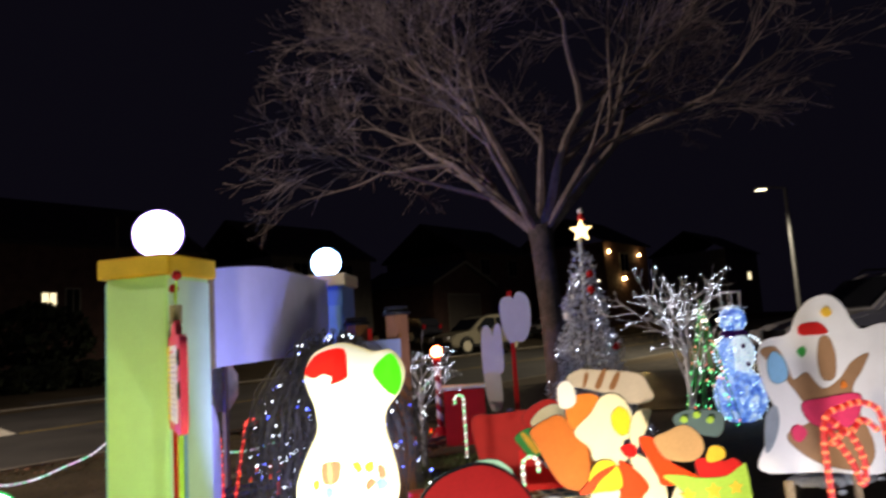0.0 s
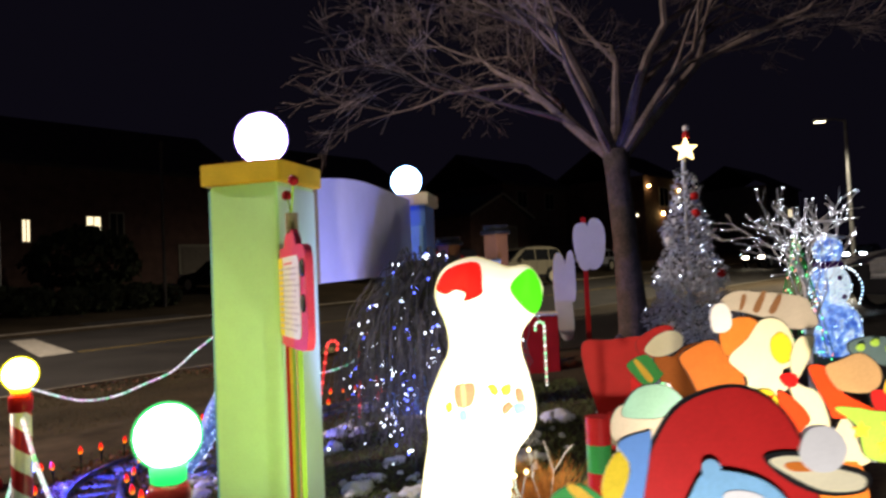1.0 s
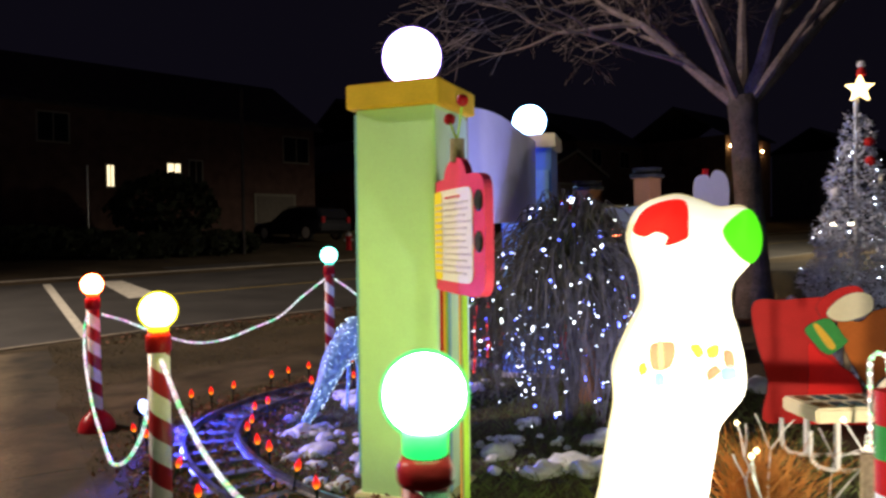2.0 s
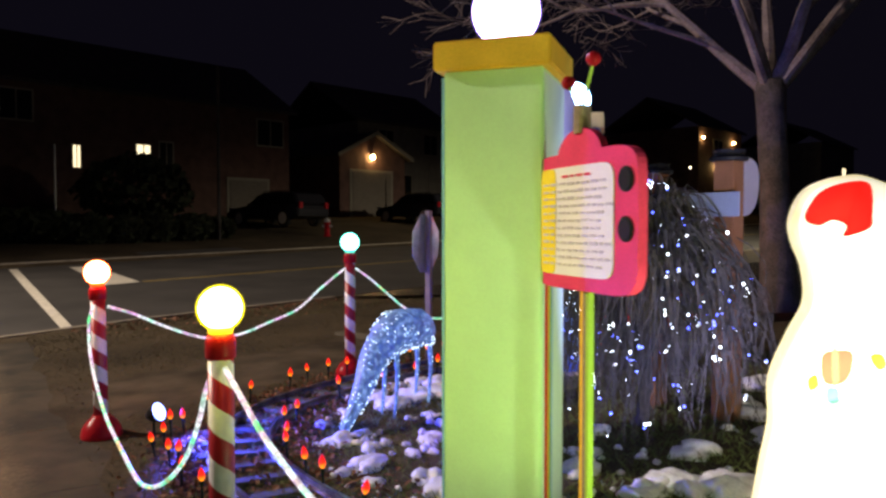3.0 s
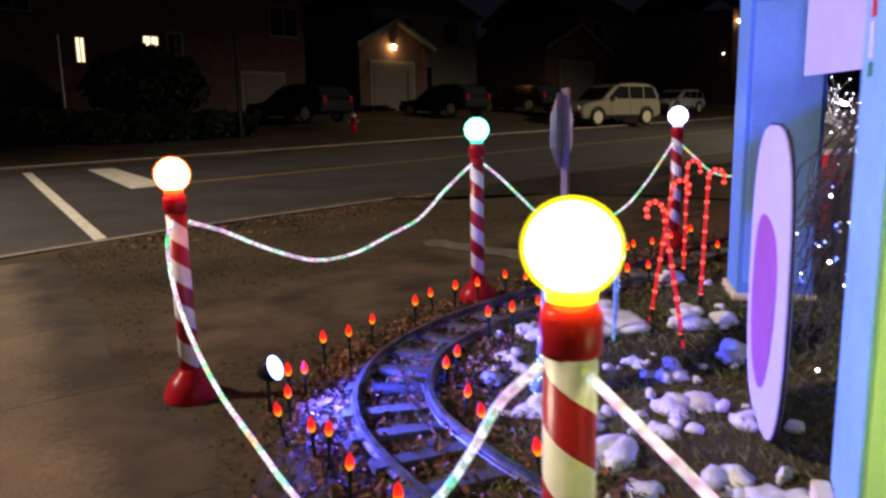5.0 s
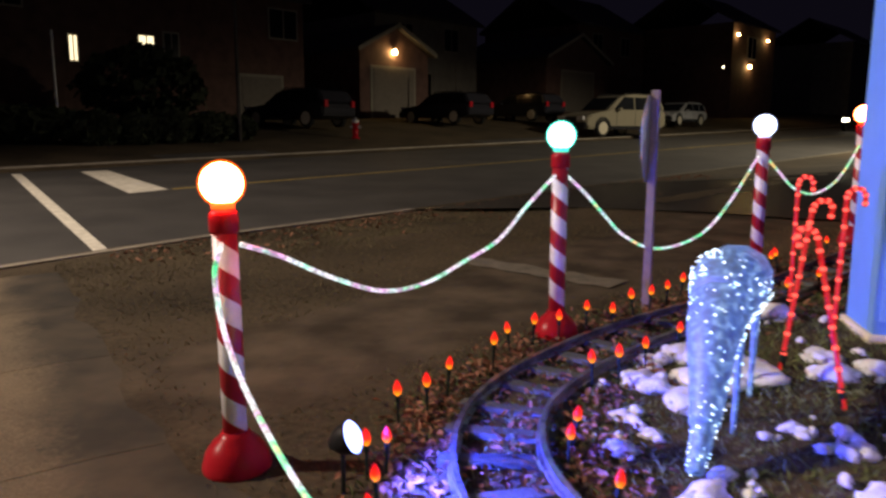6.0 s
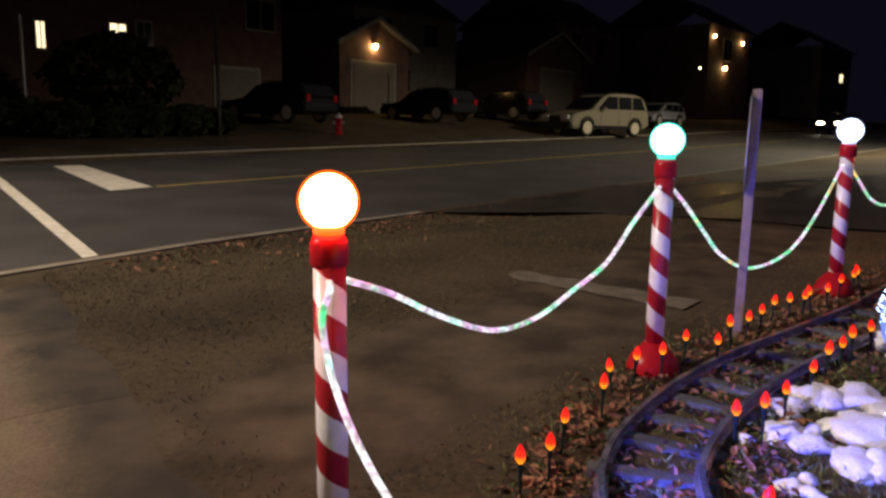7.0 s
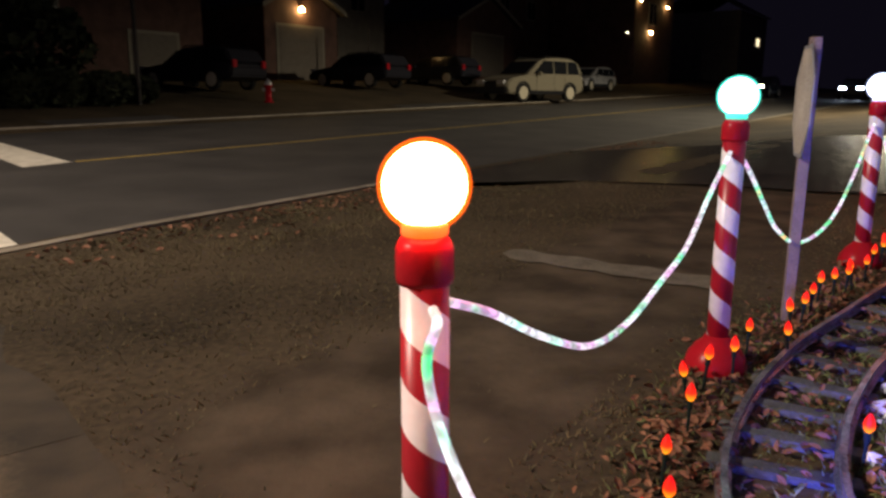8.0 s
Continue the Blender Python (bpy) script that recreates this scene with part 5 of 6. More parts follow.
def blades(name, mat, n, spot, high, label):
    bm = bmesh.new()
    for _ in range(n):
        x, y = spot()
        h, a, w = rng.uniform(*high), rng.uniform(0, 6.28), rng.uniform(0.002, 0.0045)
        lean = Vector((rng.gauss(0, 0.5), rng.gauss(0, 0.5), 1)).normalized() * h
        b, sd = Vector((x, y, gz(x, y) - 0.006)), Vector((math.cos(a), math.sin(a), 0)) * w
        v = [bm.verts.new(b - sd), bm.verts.new(b + sd), bm.verts.new(b + lean * 0.6 + sd * 0.6), bm.verts.new(b + lean + Vector((lean.x, lean.y, 0)) * 0.5)]
        bm.faces.new((v[0], v[1], v[2]))
        bm.faces.new((v[0], v[2], v[3]))
    tagged(part(name, bm, mat), label, "grass", kind="stuff")


def inside_track(p):
    q = min(mid_line[::4], key=lambda m: (m.x - p[0]) ** 2 + (m.y - p[1]) ** 2)
    return math.hypot(p[0] + 1.2, p[1] - 6.8) < math.hypot(q.x + 1.2, q.y - 6.8)


def bed_spot():
    while True:
        p = (rng.uniform(-4.6, 0.5), rng.uniform(3.6, 9.5))
        if inside_track(p) or (near_track(p) < 0.6 and rng.random() < 0.35):
            return p


def lawn_spot():
    while True:
        v, w = rng.uniform(6.5, 13.2), rng.uniform(1.5, 14)
        if rng.random() < 0.28 + 0.7 * max(0, noise.noise(Vector((v * 0.9, w * 0.9, 3)))) + (0.6 if v > 11.6 else 0):
            p = vw(v, w)
            if (p - Vector((-4.35, 5.55, p.z))).dot(walk_side) < -0.05 and w < 9.3 and (not 8.25 + 0.12 * noise.noise(Vector((w * 2.1, 0, 5))) < v < 9.55 + 0.16 * noise.noise(Vector((w * 1.9, 4, 5))) or rng.random() < 0.012 or w < 2.25 + 0.25 * noise.noise(Vector((v * 2.3, 1, 5)))):
                return p.x, p.y


blades("bed_grass", GRASS, 27000, bed_spot, (0.02, 0.07), "short patchy green and yellow winter grass in the bed")
blades("lawn_grass", LAWN_G, 38000, lawn_spot, (0.012, 0.04), "short dead brown lawn grass by the street")
def straw_spot():
    return -0.31 + rng.gauss(0, 0.055), 4.25 + rng.gauss(0, 0.06)


bm = bmesh.new()
for _ in range(420):
    x, y = straw_spot()
    dx, dy, h = rng.gauss(0, 0.09), rng.gauss(0, 0.09), rng.uniform(0.22, 0.48)
    b = Vector((x, y, gz(x, y) - 0.02))
    tube(bm, [b, b + Vector((dx * 0.4, dy * 0.4, h * 0.6)), b + Vector((dx * 1.3, dy * 1.3, h))], [0.0035, 0.003, 0.001], 3, False)
tagged(part("dry_grass_clump", bm, STRAW), "upright clump of dry orange ornamental grass", "grass", kind="stuff")

# ---- weeping bush with string lights ----
bush_at = Vector((-1.02, 6.42, gz(-1.02, 6.42)))
bush = thing("weeping_bush", bush_at, "bare weeping bush hung with white and blue string lights", "bush")
bm, bl = bmesh.new(), bmesh.new()
tube(bm, [(0, 0, -0.1), (0.03, 0.02, 0.5), (-0.02, 0, 1.05)], [0.05, 0.04, 0.03], 8)
for _ in range(900):
    a, reach, top = rng.uniform(0, 6.28), rng.uniform(0.25, 1.0), rng.uniform(1.15, 1.62)
    ex, ey = 0.80 * math.cos(a) * reach, 0.72 * math.sin(a) * reach
    top -= 0.35 * reach ** 2
    end = rng.uniform(0.05, 0.7)
    lit_ = 0.30 if rng.random() < 0.10 else 0.010
    jit = [Vector((rng.gauss(0, 0.045), rng.gauss(0, 0.045), rng.gauss(0, 0.03))) for _ in range(3)]
    pts = smooth_line([(0, 0, 0.95), Vector((ex * 0.5, ey * 0.5, top + 0.06)) + jit[0], Vector((ex * 0.9, ey * 0.9, top * 0.86)) + jit[1], Vector((ex, ey, (top * 0.8 + end) / 2)) + jit[2], (ex * 1.04 + rng.gauss(0, 0.06), ey * 1.04 + rng.gauss(0, 0.06), end)], 3)
    tube(bm, pts, [0.0062 * (1 - 0.75 * i / len(pts)) for i in range(len(pts))], 4, False)
    for p in pts[3:]:
        if rng.random() < lit_:
            for _ in range(rng.choice((1, 1, 2, 3))):
                bead(bl, p + Vector((rng.gauss(0, 0.010), rng.gauss(0, 0.010), rng.gauss(0, 0.016))), rng.uniform(0.0035, 0.0085))
tagged(part("crown", bm, TWIG, bush), kind="stuff")
tagged(part("light_string", bl, FAIRY_X, bush, "white and blue string lights"), kind="stuff")

# ---- grazing deer of clear plastic and lights ----
deer_at = Vector((-2.69, 7.09, gz(-2.69, 7.09)))
deer = thing("light_up_deer", deer_at, "grazing deer figure of clear blue-white lit plastic", "deer figure", "", 244)
bl = bmesh.new()


def shell(name, pts, radii, n, lights):
    """A wound shell of strands round a line, with beads."""
    pts = [Vector(p) for p in smooth_line(pts, 6)]
    rr = [radii[0] + (radii[-1] - radii[0]) * i / (len(pts) - 1) for i in range(len(pts))] if len(radii) == 2 else [np.interp(i / (len(pts) - 1), np.linspace(0, 1, len(radii)), radii) for i in range(len(pts))]
    part(name, tube(bmesh.new(), pts, [float(r) * 0.93 for r in rr], 12), CLEAR, deer, "", True)
    for _ in range(lights):
        i = rng.randrange(len(pts))
        a = rng.uniform(0, 6.28)
        off = Vector((math.cos(a) * 0.5, math.sin(a), math.cos(a + 0.6))).normalized() * float(rr[i])
        bead(bl, pts[i] + off, rng.uniform(0.0024, 0.0048))


shell("body", [(-0.30, 0, 0.54), (-0.16, 0, 0.60), (0.10, 0, 0.61), (0.28, 0, 0.56)], [0.10, 0.17, 0.175, 0.14], 12, 300)
shell("neck", [(0.20, 0, 0.58), (0.40, 0.0, 0.46), (0.55, 0.02, 0.29), (0.66, 0.03, 0.16)], [0.15, 0.115, 0.08, 0.062], 10, 190)
shell("head", [(0.62, 0.03, 0.20), (0.72, 0.03, 0.10), (0.80, 0.03, 0.03)], [0.055, 0.035], 10, 40)
for x, y in ((-0.26, -0.07), (-0.22, 0.08), (0.20, -0.07), (0.25, 0.08)):
    shell("leg", [(x, y, 0.54), (x - 0.03, y, 0.30), (x + 0.01, y, -0.02)], [0.026, 0.010], 8, 26)
tagged(part("light_string", bl, FAIRY_B, deer, "tiny blue-white lights"), kind="stuff")


# ---- candy cane rope lights ----
def cane(base, top, hook_way, mat, label, r=0.012, hook=0.052, core=CANE_HOT):
    """A bent rope light from base to the top of its stem, hooked over towards hook_way (degrees)."""
    z0 = gz(*base)
    ob = thing("candy_cane_light", (*base, z0), label, "candy cane light", "candy cane lights")
    tip = Vector((top[0] - base[0], top[1] - base[1], top[2] - z0 - hook))
    way = Vector((math.cos(radians(hook_way)), math.sin(radians(hook_way)), 0))
    up = tip.normalized()
    pts = [Vector((0, 0, -0.02)), tip * 0.35, tip * 0.7, tip]
    pts += [tip + way * (hook - hook * math.cos(a)) + up * (hook * math.sin(a)) for a in [math.pi * k / 8 for k in range(1, 9)]] + [tip + way * (2 * hook) - up * 0.05]
    line = smooth_line(pts, 3)
    part("rope", tube(bmesh.new(), line, r, 8), mat, ob, "", True)
    bm = bmesh.new()
    run = 0.0
    for a, b in zip(line, line[1:]):
        run += (b - a).length
        if run > 0.036:
            run = 0.0
            ball(bm, b, r * 1.3, 2)
    tagged(part("lit_core", bm, core, ob, "bright bulbs inside the rope"), kind="stuff")
    part("ground_stake", tube(bmesh.new(), [(0, 0, -0.08), tip * 0.12], r * 1.25, 6), WIRE, ob)
    return ob


cane((-2.156, 7.065), (-2.25, 7.28, 0.75), 195, ROPE_R, "red glowing rope light candy cane leaning in the bed")
cane((-2.243, 7.625), (-2.115, 7.69, 0.84), 5, ROPE_R, "red glowing rope light candy cane stuck in the bed")
cane((-1.86, 7.91), (-1.83, 7.945, 0.885), 5, ROPE_R, "red glowing rope light candy cane stuck in the bed")
cane((-1.78, 8.75), (-1.78, 8.75, gz(-1.78, 8.75) + 0.92), 10, ROPE_R, "red glowing rope light candy cane stuck in the bed")
cane((0.12, 8.85), (0.12, 8.85, gz(0.12, 8.85) + 0.78), 190, ROPE_G, "green and white striped glowing candy cane", core=CANE_GREEN)
cane((0.40, 4.9), (0.40, 4.9, gz(0.40, 4.9) + 0.66), 20, ROPE_G, "small green and white striped glowing candy cane", 0.010, 0.055, CANE_GREEN)
bow = thing("rope_light_bow", (2.12, 4.2, gz(2.12, 4.2)), "red glowing rope light bent into a bow on legs", "rope light")
for name_, path_ in (("outer_loop", [(-0.10, 0, -0.05), (-0.13, 0, 0.4), (-0.12, 0, 0.76), (0.0, 0, 0.84), (0.12, 0, 0.85), (0.20, 0, 0.76), (0.23, 0, 0.4), (0.27, 0, 0.02)]), ("inner_loop", [(-0.1, 0, 0.72), (0.0, 0, 0.55), (0.05, 0, 0.42), (0.07, 0, 0.55), (0.0, 0, 0.70), (-0.1, 0, 0.64)]), ("knot", [(-0.09, 0.02, 0.78), (0.02, 0.02, 0.70), (0.10, 0.02, 0.76), (0.18, 0.02, 0.70)])):
    line = smooth_line(path_, 8)
    part(name_, tube(bmesh.new(), line, 0.017, 8), ROPE_R, bow, "", True)
    bm, run = bmesh.new(), 0.0
    for a, b in zip(line, line[1:]):
        run += (b - a).length
        if run > 0.045:
            run = 0.0
            ball(bm, b, 0.0185, 2)
    tagged(part("lit_core", bm, CANE_WARM, bow, "warm bulbs inside the rope"), kind="stuff")


# ---- trees ----
def limb(bm, base, way, length, radius, depth, rg, tips, up=0.12, kids=(2, 3), spread=0.55, stop=0.004):
    pts, p, d = [base], Vector(base), Vector(way).normalized()
    steps = 4 if depth > 1 else 3
    for i in range(steps):
        d = (d + Vector((rg.gauss(0, 0.10), rg.gauss(0, 0.10), rg.gauss(0, 0.07) + up * 0.3))).normalized()
        p = p + d * (length / steps)
        pts.append(p)
    end = max(stop, radius * 0.52)
    tube(bm, pts, [radius + (end - radius) * i / steps for i in range(steps + 1)], 7 if radius > 0.05 else (5 if radius > 0.015 else 3), False)
    if depth == 0:
        tips.append(p)
        return
    for i in range(rg.randint(*kids)):
        k = pts[-1] if i < 2 else pts[rg.randint(2, steps - 1)]
        side = Vector((rg.gauss(0, 1), rg.gauss(0, 1), rg.gauss(0, 0.6)))
        side = (side - d * side.dot(d)).normalized()
        nd = (d + side * rg.uniform(spread * 0.6, spread * 1.3) + Vector((0, 0, up))).normalized()
        limb(bm, k, nd, length * rg.uniform(0.62, 0.86), end * rg.uniform(0.75, 0.98), depth - 1, rg, tips, up, kids, spread, stop)


tx, ty = 1.62, 11.5
tree = thing("bare_tree", (tx, ty, gz(tx, ty)), "large bare leafless street tree with grey-brown bark", "tree")
rg = random.Random(21)
bm = bmesh.new()
tube(bm, [(0.1, 0, -0.2), (0.06, 0, 0.4), (0.0, 0, 1.6), (-0.06, 0, 2.6), (-0.08, 0, 3.0)], [0.32, 0.23, 0.185, 0.18, 0.20], 12)
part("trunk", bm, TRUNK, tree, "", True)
bm = bmesh.new()
crown_tips = []
for ax, ay, az, ln, r in ((-0.85, 0.1, 0.80, 1.75, 0.095), (-0.42, -0.3, 1.2, 2.0, 0.10), (0.0, 0.5, 1.3, 2.0, 0.10), (0.36, -0.2, 1.2, 2.0, 0.10), (0.95, 0.2, 0.95, 1.95, 0.11), (-0.7, 0.6, 0.95, 1.7, 0.08), (0.7, -0.7, 1.0, 1.75, 0.07), (-0.6, -0.6, 0.9, 1.6, 0.075)):
    limb(bm, Vector((-0.08 + ax * 0.08, ay * 0.08, 2.9)), (ax, ay, az), ln, r, 6, rg, crown_tips, 0.03, (2, 4), 0.60, 0.0035)
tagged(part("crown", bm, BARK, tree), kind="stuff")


def twig_tree(x, y, high, wide, seed, label, warm=False):
    ob = thing("twig_light_tree", (x, y, gz(x, y)), label, "twig tree", "white twig trees")
    rg2 = random.Random(seed)
    bm, bl, tips = bmesh.new(), bmesh.new(), []
    tube(bm, [(0, 0, -0.05), (0, 0, high * 0.58)], [0.028, 0.017], 8)
    part("trunk", bm, WHITE, ob, "", True)
    bm = bmesh.new()
    for k in range(8):
        a = 6.28 * k / 8 + rg2.uniform(-0.3, 0.3)
        limb(bm, Vector((0, 0, high * rg2.uniform(0.25, 0.58))), (math.cos(a) * wide, math.sin(a) * wide, rg2.uniform(0.2, 1.5) * high), high * 0.21, 0.013, 3, rg2, tips, 0.02, (2, 3), 0.70, 0.0026)
    for v in list(bm.verts)[::3]:
        if rg2.random() < 0.28:
            bead(bl, v.co, rg2.uniform(0.0018, 0.0034))
    for p in tips[::2]:
        bead(bl, p, rg2.uniform(0.002, 0.0036))
    part("branch_crown", bm, WHITE, ob)
    tagged(part("light_string", bl, FAIRY_W, ob, "cold white lights"), kind="stuff")


twig_tree(2.05, 6.6, 1.85, 0.55, 3, "white artificial twig tree covered in cold white lights")
twig_tree(-0.38, 9.0, 1.45, 0.40, 5, "small white artificial twig tree with cold white lights")
bare = thing("lit_shrub", (-0.2, 3.92, gz(-0.2, 3.92)), "low white branch shrub with a few warm lights", "shrub")
bm, bl, tips = bmesh.new(), bmesh.new(), []
for k in range(6):
    a = k * 1.05
    limb(bm, Vector((0, 0, -0.02)), (math.cos(a) * 0.7, math.sin(a) * 0.7, 0.7), 0.3, 0.009, 2, rg, tips, 0.05, (2, 2), 0.6, 0.003)
for p in tips[::3]:
    bead(bl, p, 0.011)
part("branch_crown", bm, WHITE, bare)
tagged(part("light_string", bl, FAIRY_O, bare), kind="stuff")

# silver tinsel tree
xt = thing("tinsel_tree", (1.37, 7.45, gz(1.37, 7.45)), "silver tinsel artificial tree with a lit star on top", "christmas tree")
part("pole", tube(bmesh.new(), [(0, 0, -0.05), (0, 0, 2.35)], 0.02, 8), STEEL, xt)
bm, bl = bmesh.new(), bmesh.new()
for _ in range(11000):
    z = 0.12 + 2.1 * (1 - math.sqrt(rng.random()))
    rmax = 0.60 * (1 - z / 2.4) + 0.03
    a, r = rng.uniform(0, 6.28), rmax * rng.uniform(0.55, 1.0) * (1 + 0.12 * math.sin(z * 16))
    p = Vector((math.cos(a) * r, math.sin(a) * r, z - 0.15 * r))
    d = Vector((rng.gauss(0, 1), rng.gauss(0, 1), rng.gauss(0, 0.7))).normalized() * rng.uniform(0.03, 0.06)
    sd = d.cross(Vector((rng.gauss(0, 1), rng.gauss(0, 1), rng.gauss(0, 1)))).normalized() * 0.009
    bm.faces.new([bm.verts.new(q) for q in (p - sd, p + sd, p + d + sd * 0.4)])
    if rng.random() < 0.005:
        bead(bl, p * 1.02, rng.uniform(0.003, 0.005))
part("tinsel", bm, TINSEL, xt)
tagged(part("light_string", bl, FAIRY_W, xt), kind="stuff")
pts = [((0.115 if k % 2 == 0 else 0.05) * math.sin(k * math.pi / 5), (0.115 if k % 2 == 0 else 0.05) * math.cos(k * math.pi / 5)) for k in range(10)]
bm = plate(bmesh.new(), pts, -0.02, 0.02)
bm.transform(Matrix.Translation((0.02, -0.02, 2.51 - gz(1.37, 7.45))))
part("star", bm, STAR_G, xt, "glowing gold star")
zt = 2.62 - gz(1.37, 7.45)
part("topper", lathe(bmesh.new(), [(0.035, 0), (0.03, 0.04), (0.008, 0.08)], 12, (0.03, -0.02, zt)), RED, xt)
part("topper_ball", ball(bmesh.new(), (0.03, -0.02, zt + 0.09), 0.032, 2), WHITE, xt, "", True)
for x, z, c in ((0.05, 2.02, RED), (0.04, 1.86, RED), (-0.2, 1.62, WHITE), (0.22, 1.3, RED)):
    r = 0.60 * (1 - z / 2.4) + 0.03
    part("bauble", ball(bmesh.new(), (x, -math.sqrt(max(0.01, r * r - x * x)), z - 0.1), 0.04, 2), c, xt, "", True)

# snowman of lights, green wire tree
sm = thing("light_up_snowman", (3.58, 9.45, gz(3.58, 9.45)), "snowman figure of clear plastic with blue-white lights", "snowman figure")
bl = bmesh.new()
zb0 = 0.03
for name_, r, z, c in (("lower_ball", 0.315, 0.28, 150), ("middle_ball", 0.225, 0.80, 110), ("head", 0.16, 1.22, 80)):
    part(name_, ball(bmesh.new(), (0, 0, zb0 + z), r, 3, 1, 1, 1.12), SNOWMAN_LIT, sm, "", True)
    for _ in range(c):
        d = Vector((rng.gauss(0, 1), rng.gauss(0, 1), rng.gauss(0, 1))).normalized()
        bead(bl, Vector((0, 0, zb0 + z)) + Vector((d.x, d.y, d.z * 1.12)) * r * 1.03, rng.uniform(0.004, 0.008))
tagged(part("light_string", bl, FAIRY_B, sm), kind="stuff")
part("shirt_front", ball(bmesh.new(), (0.02, -0.10, zb0 + 0.80), 0.18, 3, 0.9, 0.85, 1.35), SHIRT_LIT, sm, "white lit front", True)
for x, z in ((0.0, 0.92), (0.04, 0.70)):
    part("button", ball(bmesh.new(), (x, -0.255, z), 0.03, 2, 1, 0.5, 1), VIOLET_CLOTH, sm, "dark purple button", True)
part("scarf", lathe(bmesh.new(), [(0.13, 1.03), (0.165, 1.05), (0.165, 1.10), (0.12, 1.12)], 20), VIOLET_CLOTH, sm, "purple scarf")
for s_ in (-1, 1):
    bm = bmesh.new()
    for p in smooth_line([(s_ * 0.14, -0.05, 1.06), (s_ * 0.26, -0.08, 0.98), (s_ * 0.32, -0.12, 0.80), (s_ * 0.24, -0.18, 0.62)], 4):
        bead(bm, p, 0.012)
    tagged(part("arm_lights", bm, FAIRY_B, sm, "string of white lights along an arm"), kind="stuff")
bm = bmesh.new()
for z, r in ((1.40, 0.20), (1.42, 0.125), (1.60, 0.14)):
    tube(bm, [(r * math.cos(a), r * math.sin(a), z) for a in [math.pi * k / 8 for k in range(17)]], 0.007, 5)
for k in range(6):
    a = math.pi * k / 3
    tube(bm, [(0.125 * math.cos(a), 0.125 * math.sin(a), 1.42), (0.14 * math.cos(a), 0.14 * math.sin(a), 1.60)], 0.005, 5)
part("hat", bm, WHITE, sm, "white wire top hat frame")
gt = thing("wire_light_tree", (3.15, 9.3, gz(3.15, 9.3)), "green wire cone tree with green lights", "light tree")
bm, bl = bmesh.new(), bmesh.new()
for k in range(12):
    a = k * math.pi / 6
    tube(bm, [(0.34 * math.cos(a), 0.34 * math.sin(a), 0), (0, 0, 1.55)], 0.006, 4)
for _ in range(150):
    z, a = rng.uniform(0, 1.5), rng.uniform(0, 6.28)
    r = 0.34 * (1 - z / 1.55)
    bead(bl, (r * math.cos(a), r * math.sin(a), z), 0.010)
part("wire_frame", bm, PAINT_G, gt)
tagged(part("light_string", bl, FAIRY_G, gt), kind="stuff")

# red letter box, white cut shapes on a red post, lantern gate
lb = thing("letter_box", (0.16, 10.5, gz(0.16, 10.5)), "red painted wooden box with a pale top edge", "box")
part("body", boxed((-0.28, -0.2, -0.02), (0.28, 0.2, 0.74), bevel=0.01), RED, lb)
part("lid", boxed((-0.30, -0.22, 0.742), (0.30, 0.22, 0.78), bevel=0.008), CREAM, lb)
sp = thing("signpost", (0.93, 10.95, gz(0.93, 10.95)), "red wooden post carrying white cut-out shapes", "signpost")
zs = gz(0.93, 10.95)
part("post", boxed((-0.03, -0.03, -0.1), (0.03, 0.03, 2.18 - zs)), RED, sp)
for ox, zc, rx, rz, turn in ((-0.03, 1.78, 0.12, 0.34, 4), (0.15, 1.80, 0.13, 0.36, -3), (-0.34, 1.05, 0.12, 0.62, 4), (-0.22, 1.35, 0.07, 0.36, 0)):
    part("shape", plate(bmesh.new(), oval(ox, zc - zs, rx, rz, turn, 26, 2.6, 0.05), -0.05 - 0.004 * abs(ox), -0.032), WHITE, sp)
lg = thing("lantern_gate", (-0.65, 6.7, gz(-0.65, 6.7)), "two brown posts with dark capped lanterns and a violet board", "gate", "", -45)
zl = gz(-0.65, 6.7)
for dx, zt in ((-0.28, 1.79), (0.28, 1.845)):
    part("post", boxed((dx - 0.07, -0.07, -0.05), (dx + 0.07, 0.07, zt - zl - 0.1), bevel=0.005), BROWN, lg)
    part("cap", lathe(bmesh.new(), [(0.12, 0), (0.125, 0.02), (0.10, 0.04), (0.10, 0.06), (0.11, 0.07)], 16, (dx, 0, zt - zl - 0.1)), BLACK, lg, "dark lantern cap")
part("board", boxed((-0.40, -0.09, 1.38 - zl), (0.40, -0.072, 1.54 - zl), bevel=0.004), SLATE_L, lg)
rp = tagged(part("red_panel", boxed((-0.10, -0.015, -0.02), (0.10, 0.015, 1.68), bevel=0.004), RED), "narrow red painted upright panel", "panel")
rp.matrix_world = pose(-1.0, 8.8, gz(-1.0, 8.8))
bench = thing("toy_keyboard", (0.52, 5.25, gz(0.52, 5.25)), "cream wooden keyboard bench with dark inlaid keys on bent white legs", "bench", "", 12)
part("top", boxed((-0.38, -0.17, 0.26), (0.38, 0.17, 0.34), bevel=0.012), CREAM, bench)
for k in range(7):
    for y in (-0.13, 0.03):
        part("key", boxed((-0.34 + 0.1 * k, y, 0.3405), (-0.275 + 0.1 * k, y + 0.09, 0.3475), bevel=0.002), SLATE if k % 3 else BROWN, bench)
for y in (-0.14, 0.14):
    part("runner", tube(bmesh.new(), smooth_line([(-0.4, y, 0.22), (-0.36, y, 0.03), (0, y, 0.0), (0.4, y, 0.02), (0.5, y, 0.16)], 4), 0.012, 6), WHITE, bench)
    for x in (-0.25, 0.25):
        part("leg", boxed((x - 0.012, y - 0.012, 0.01), (x + 0.012, y + 0.012, 0.262)), WHITE, bench)

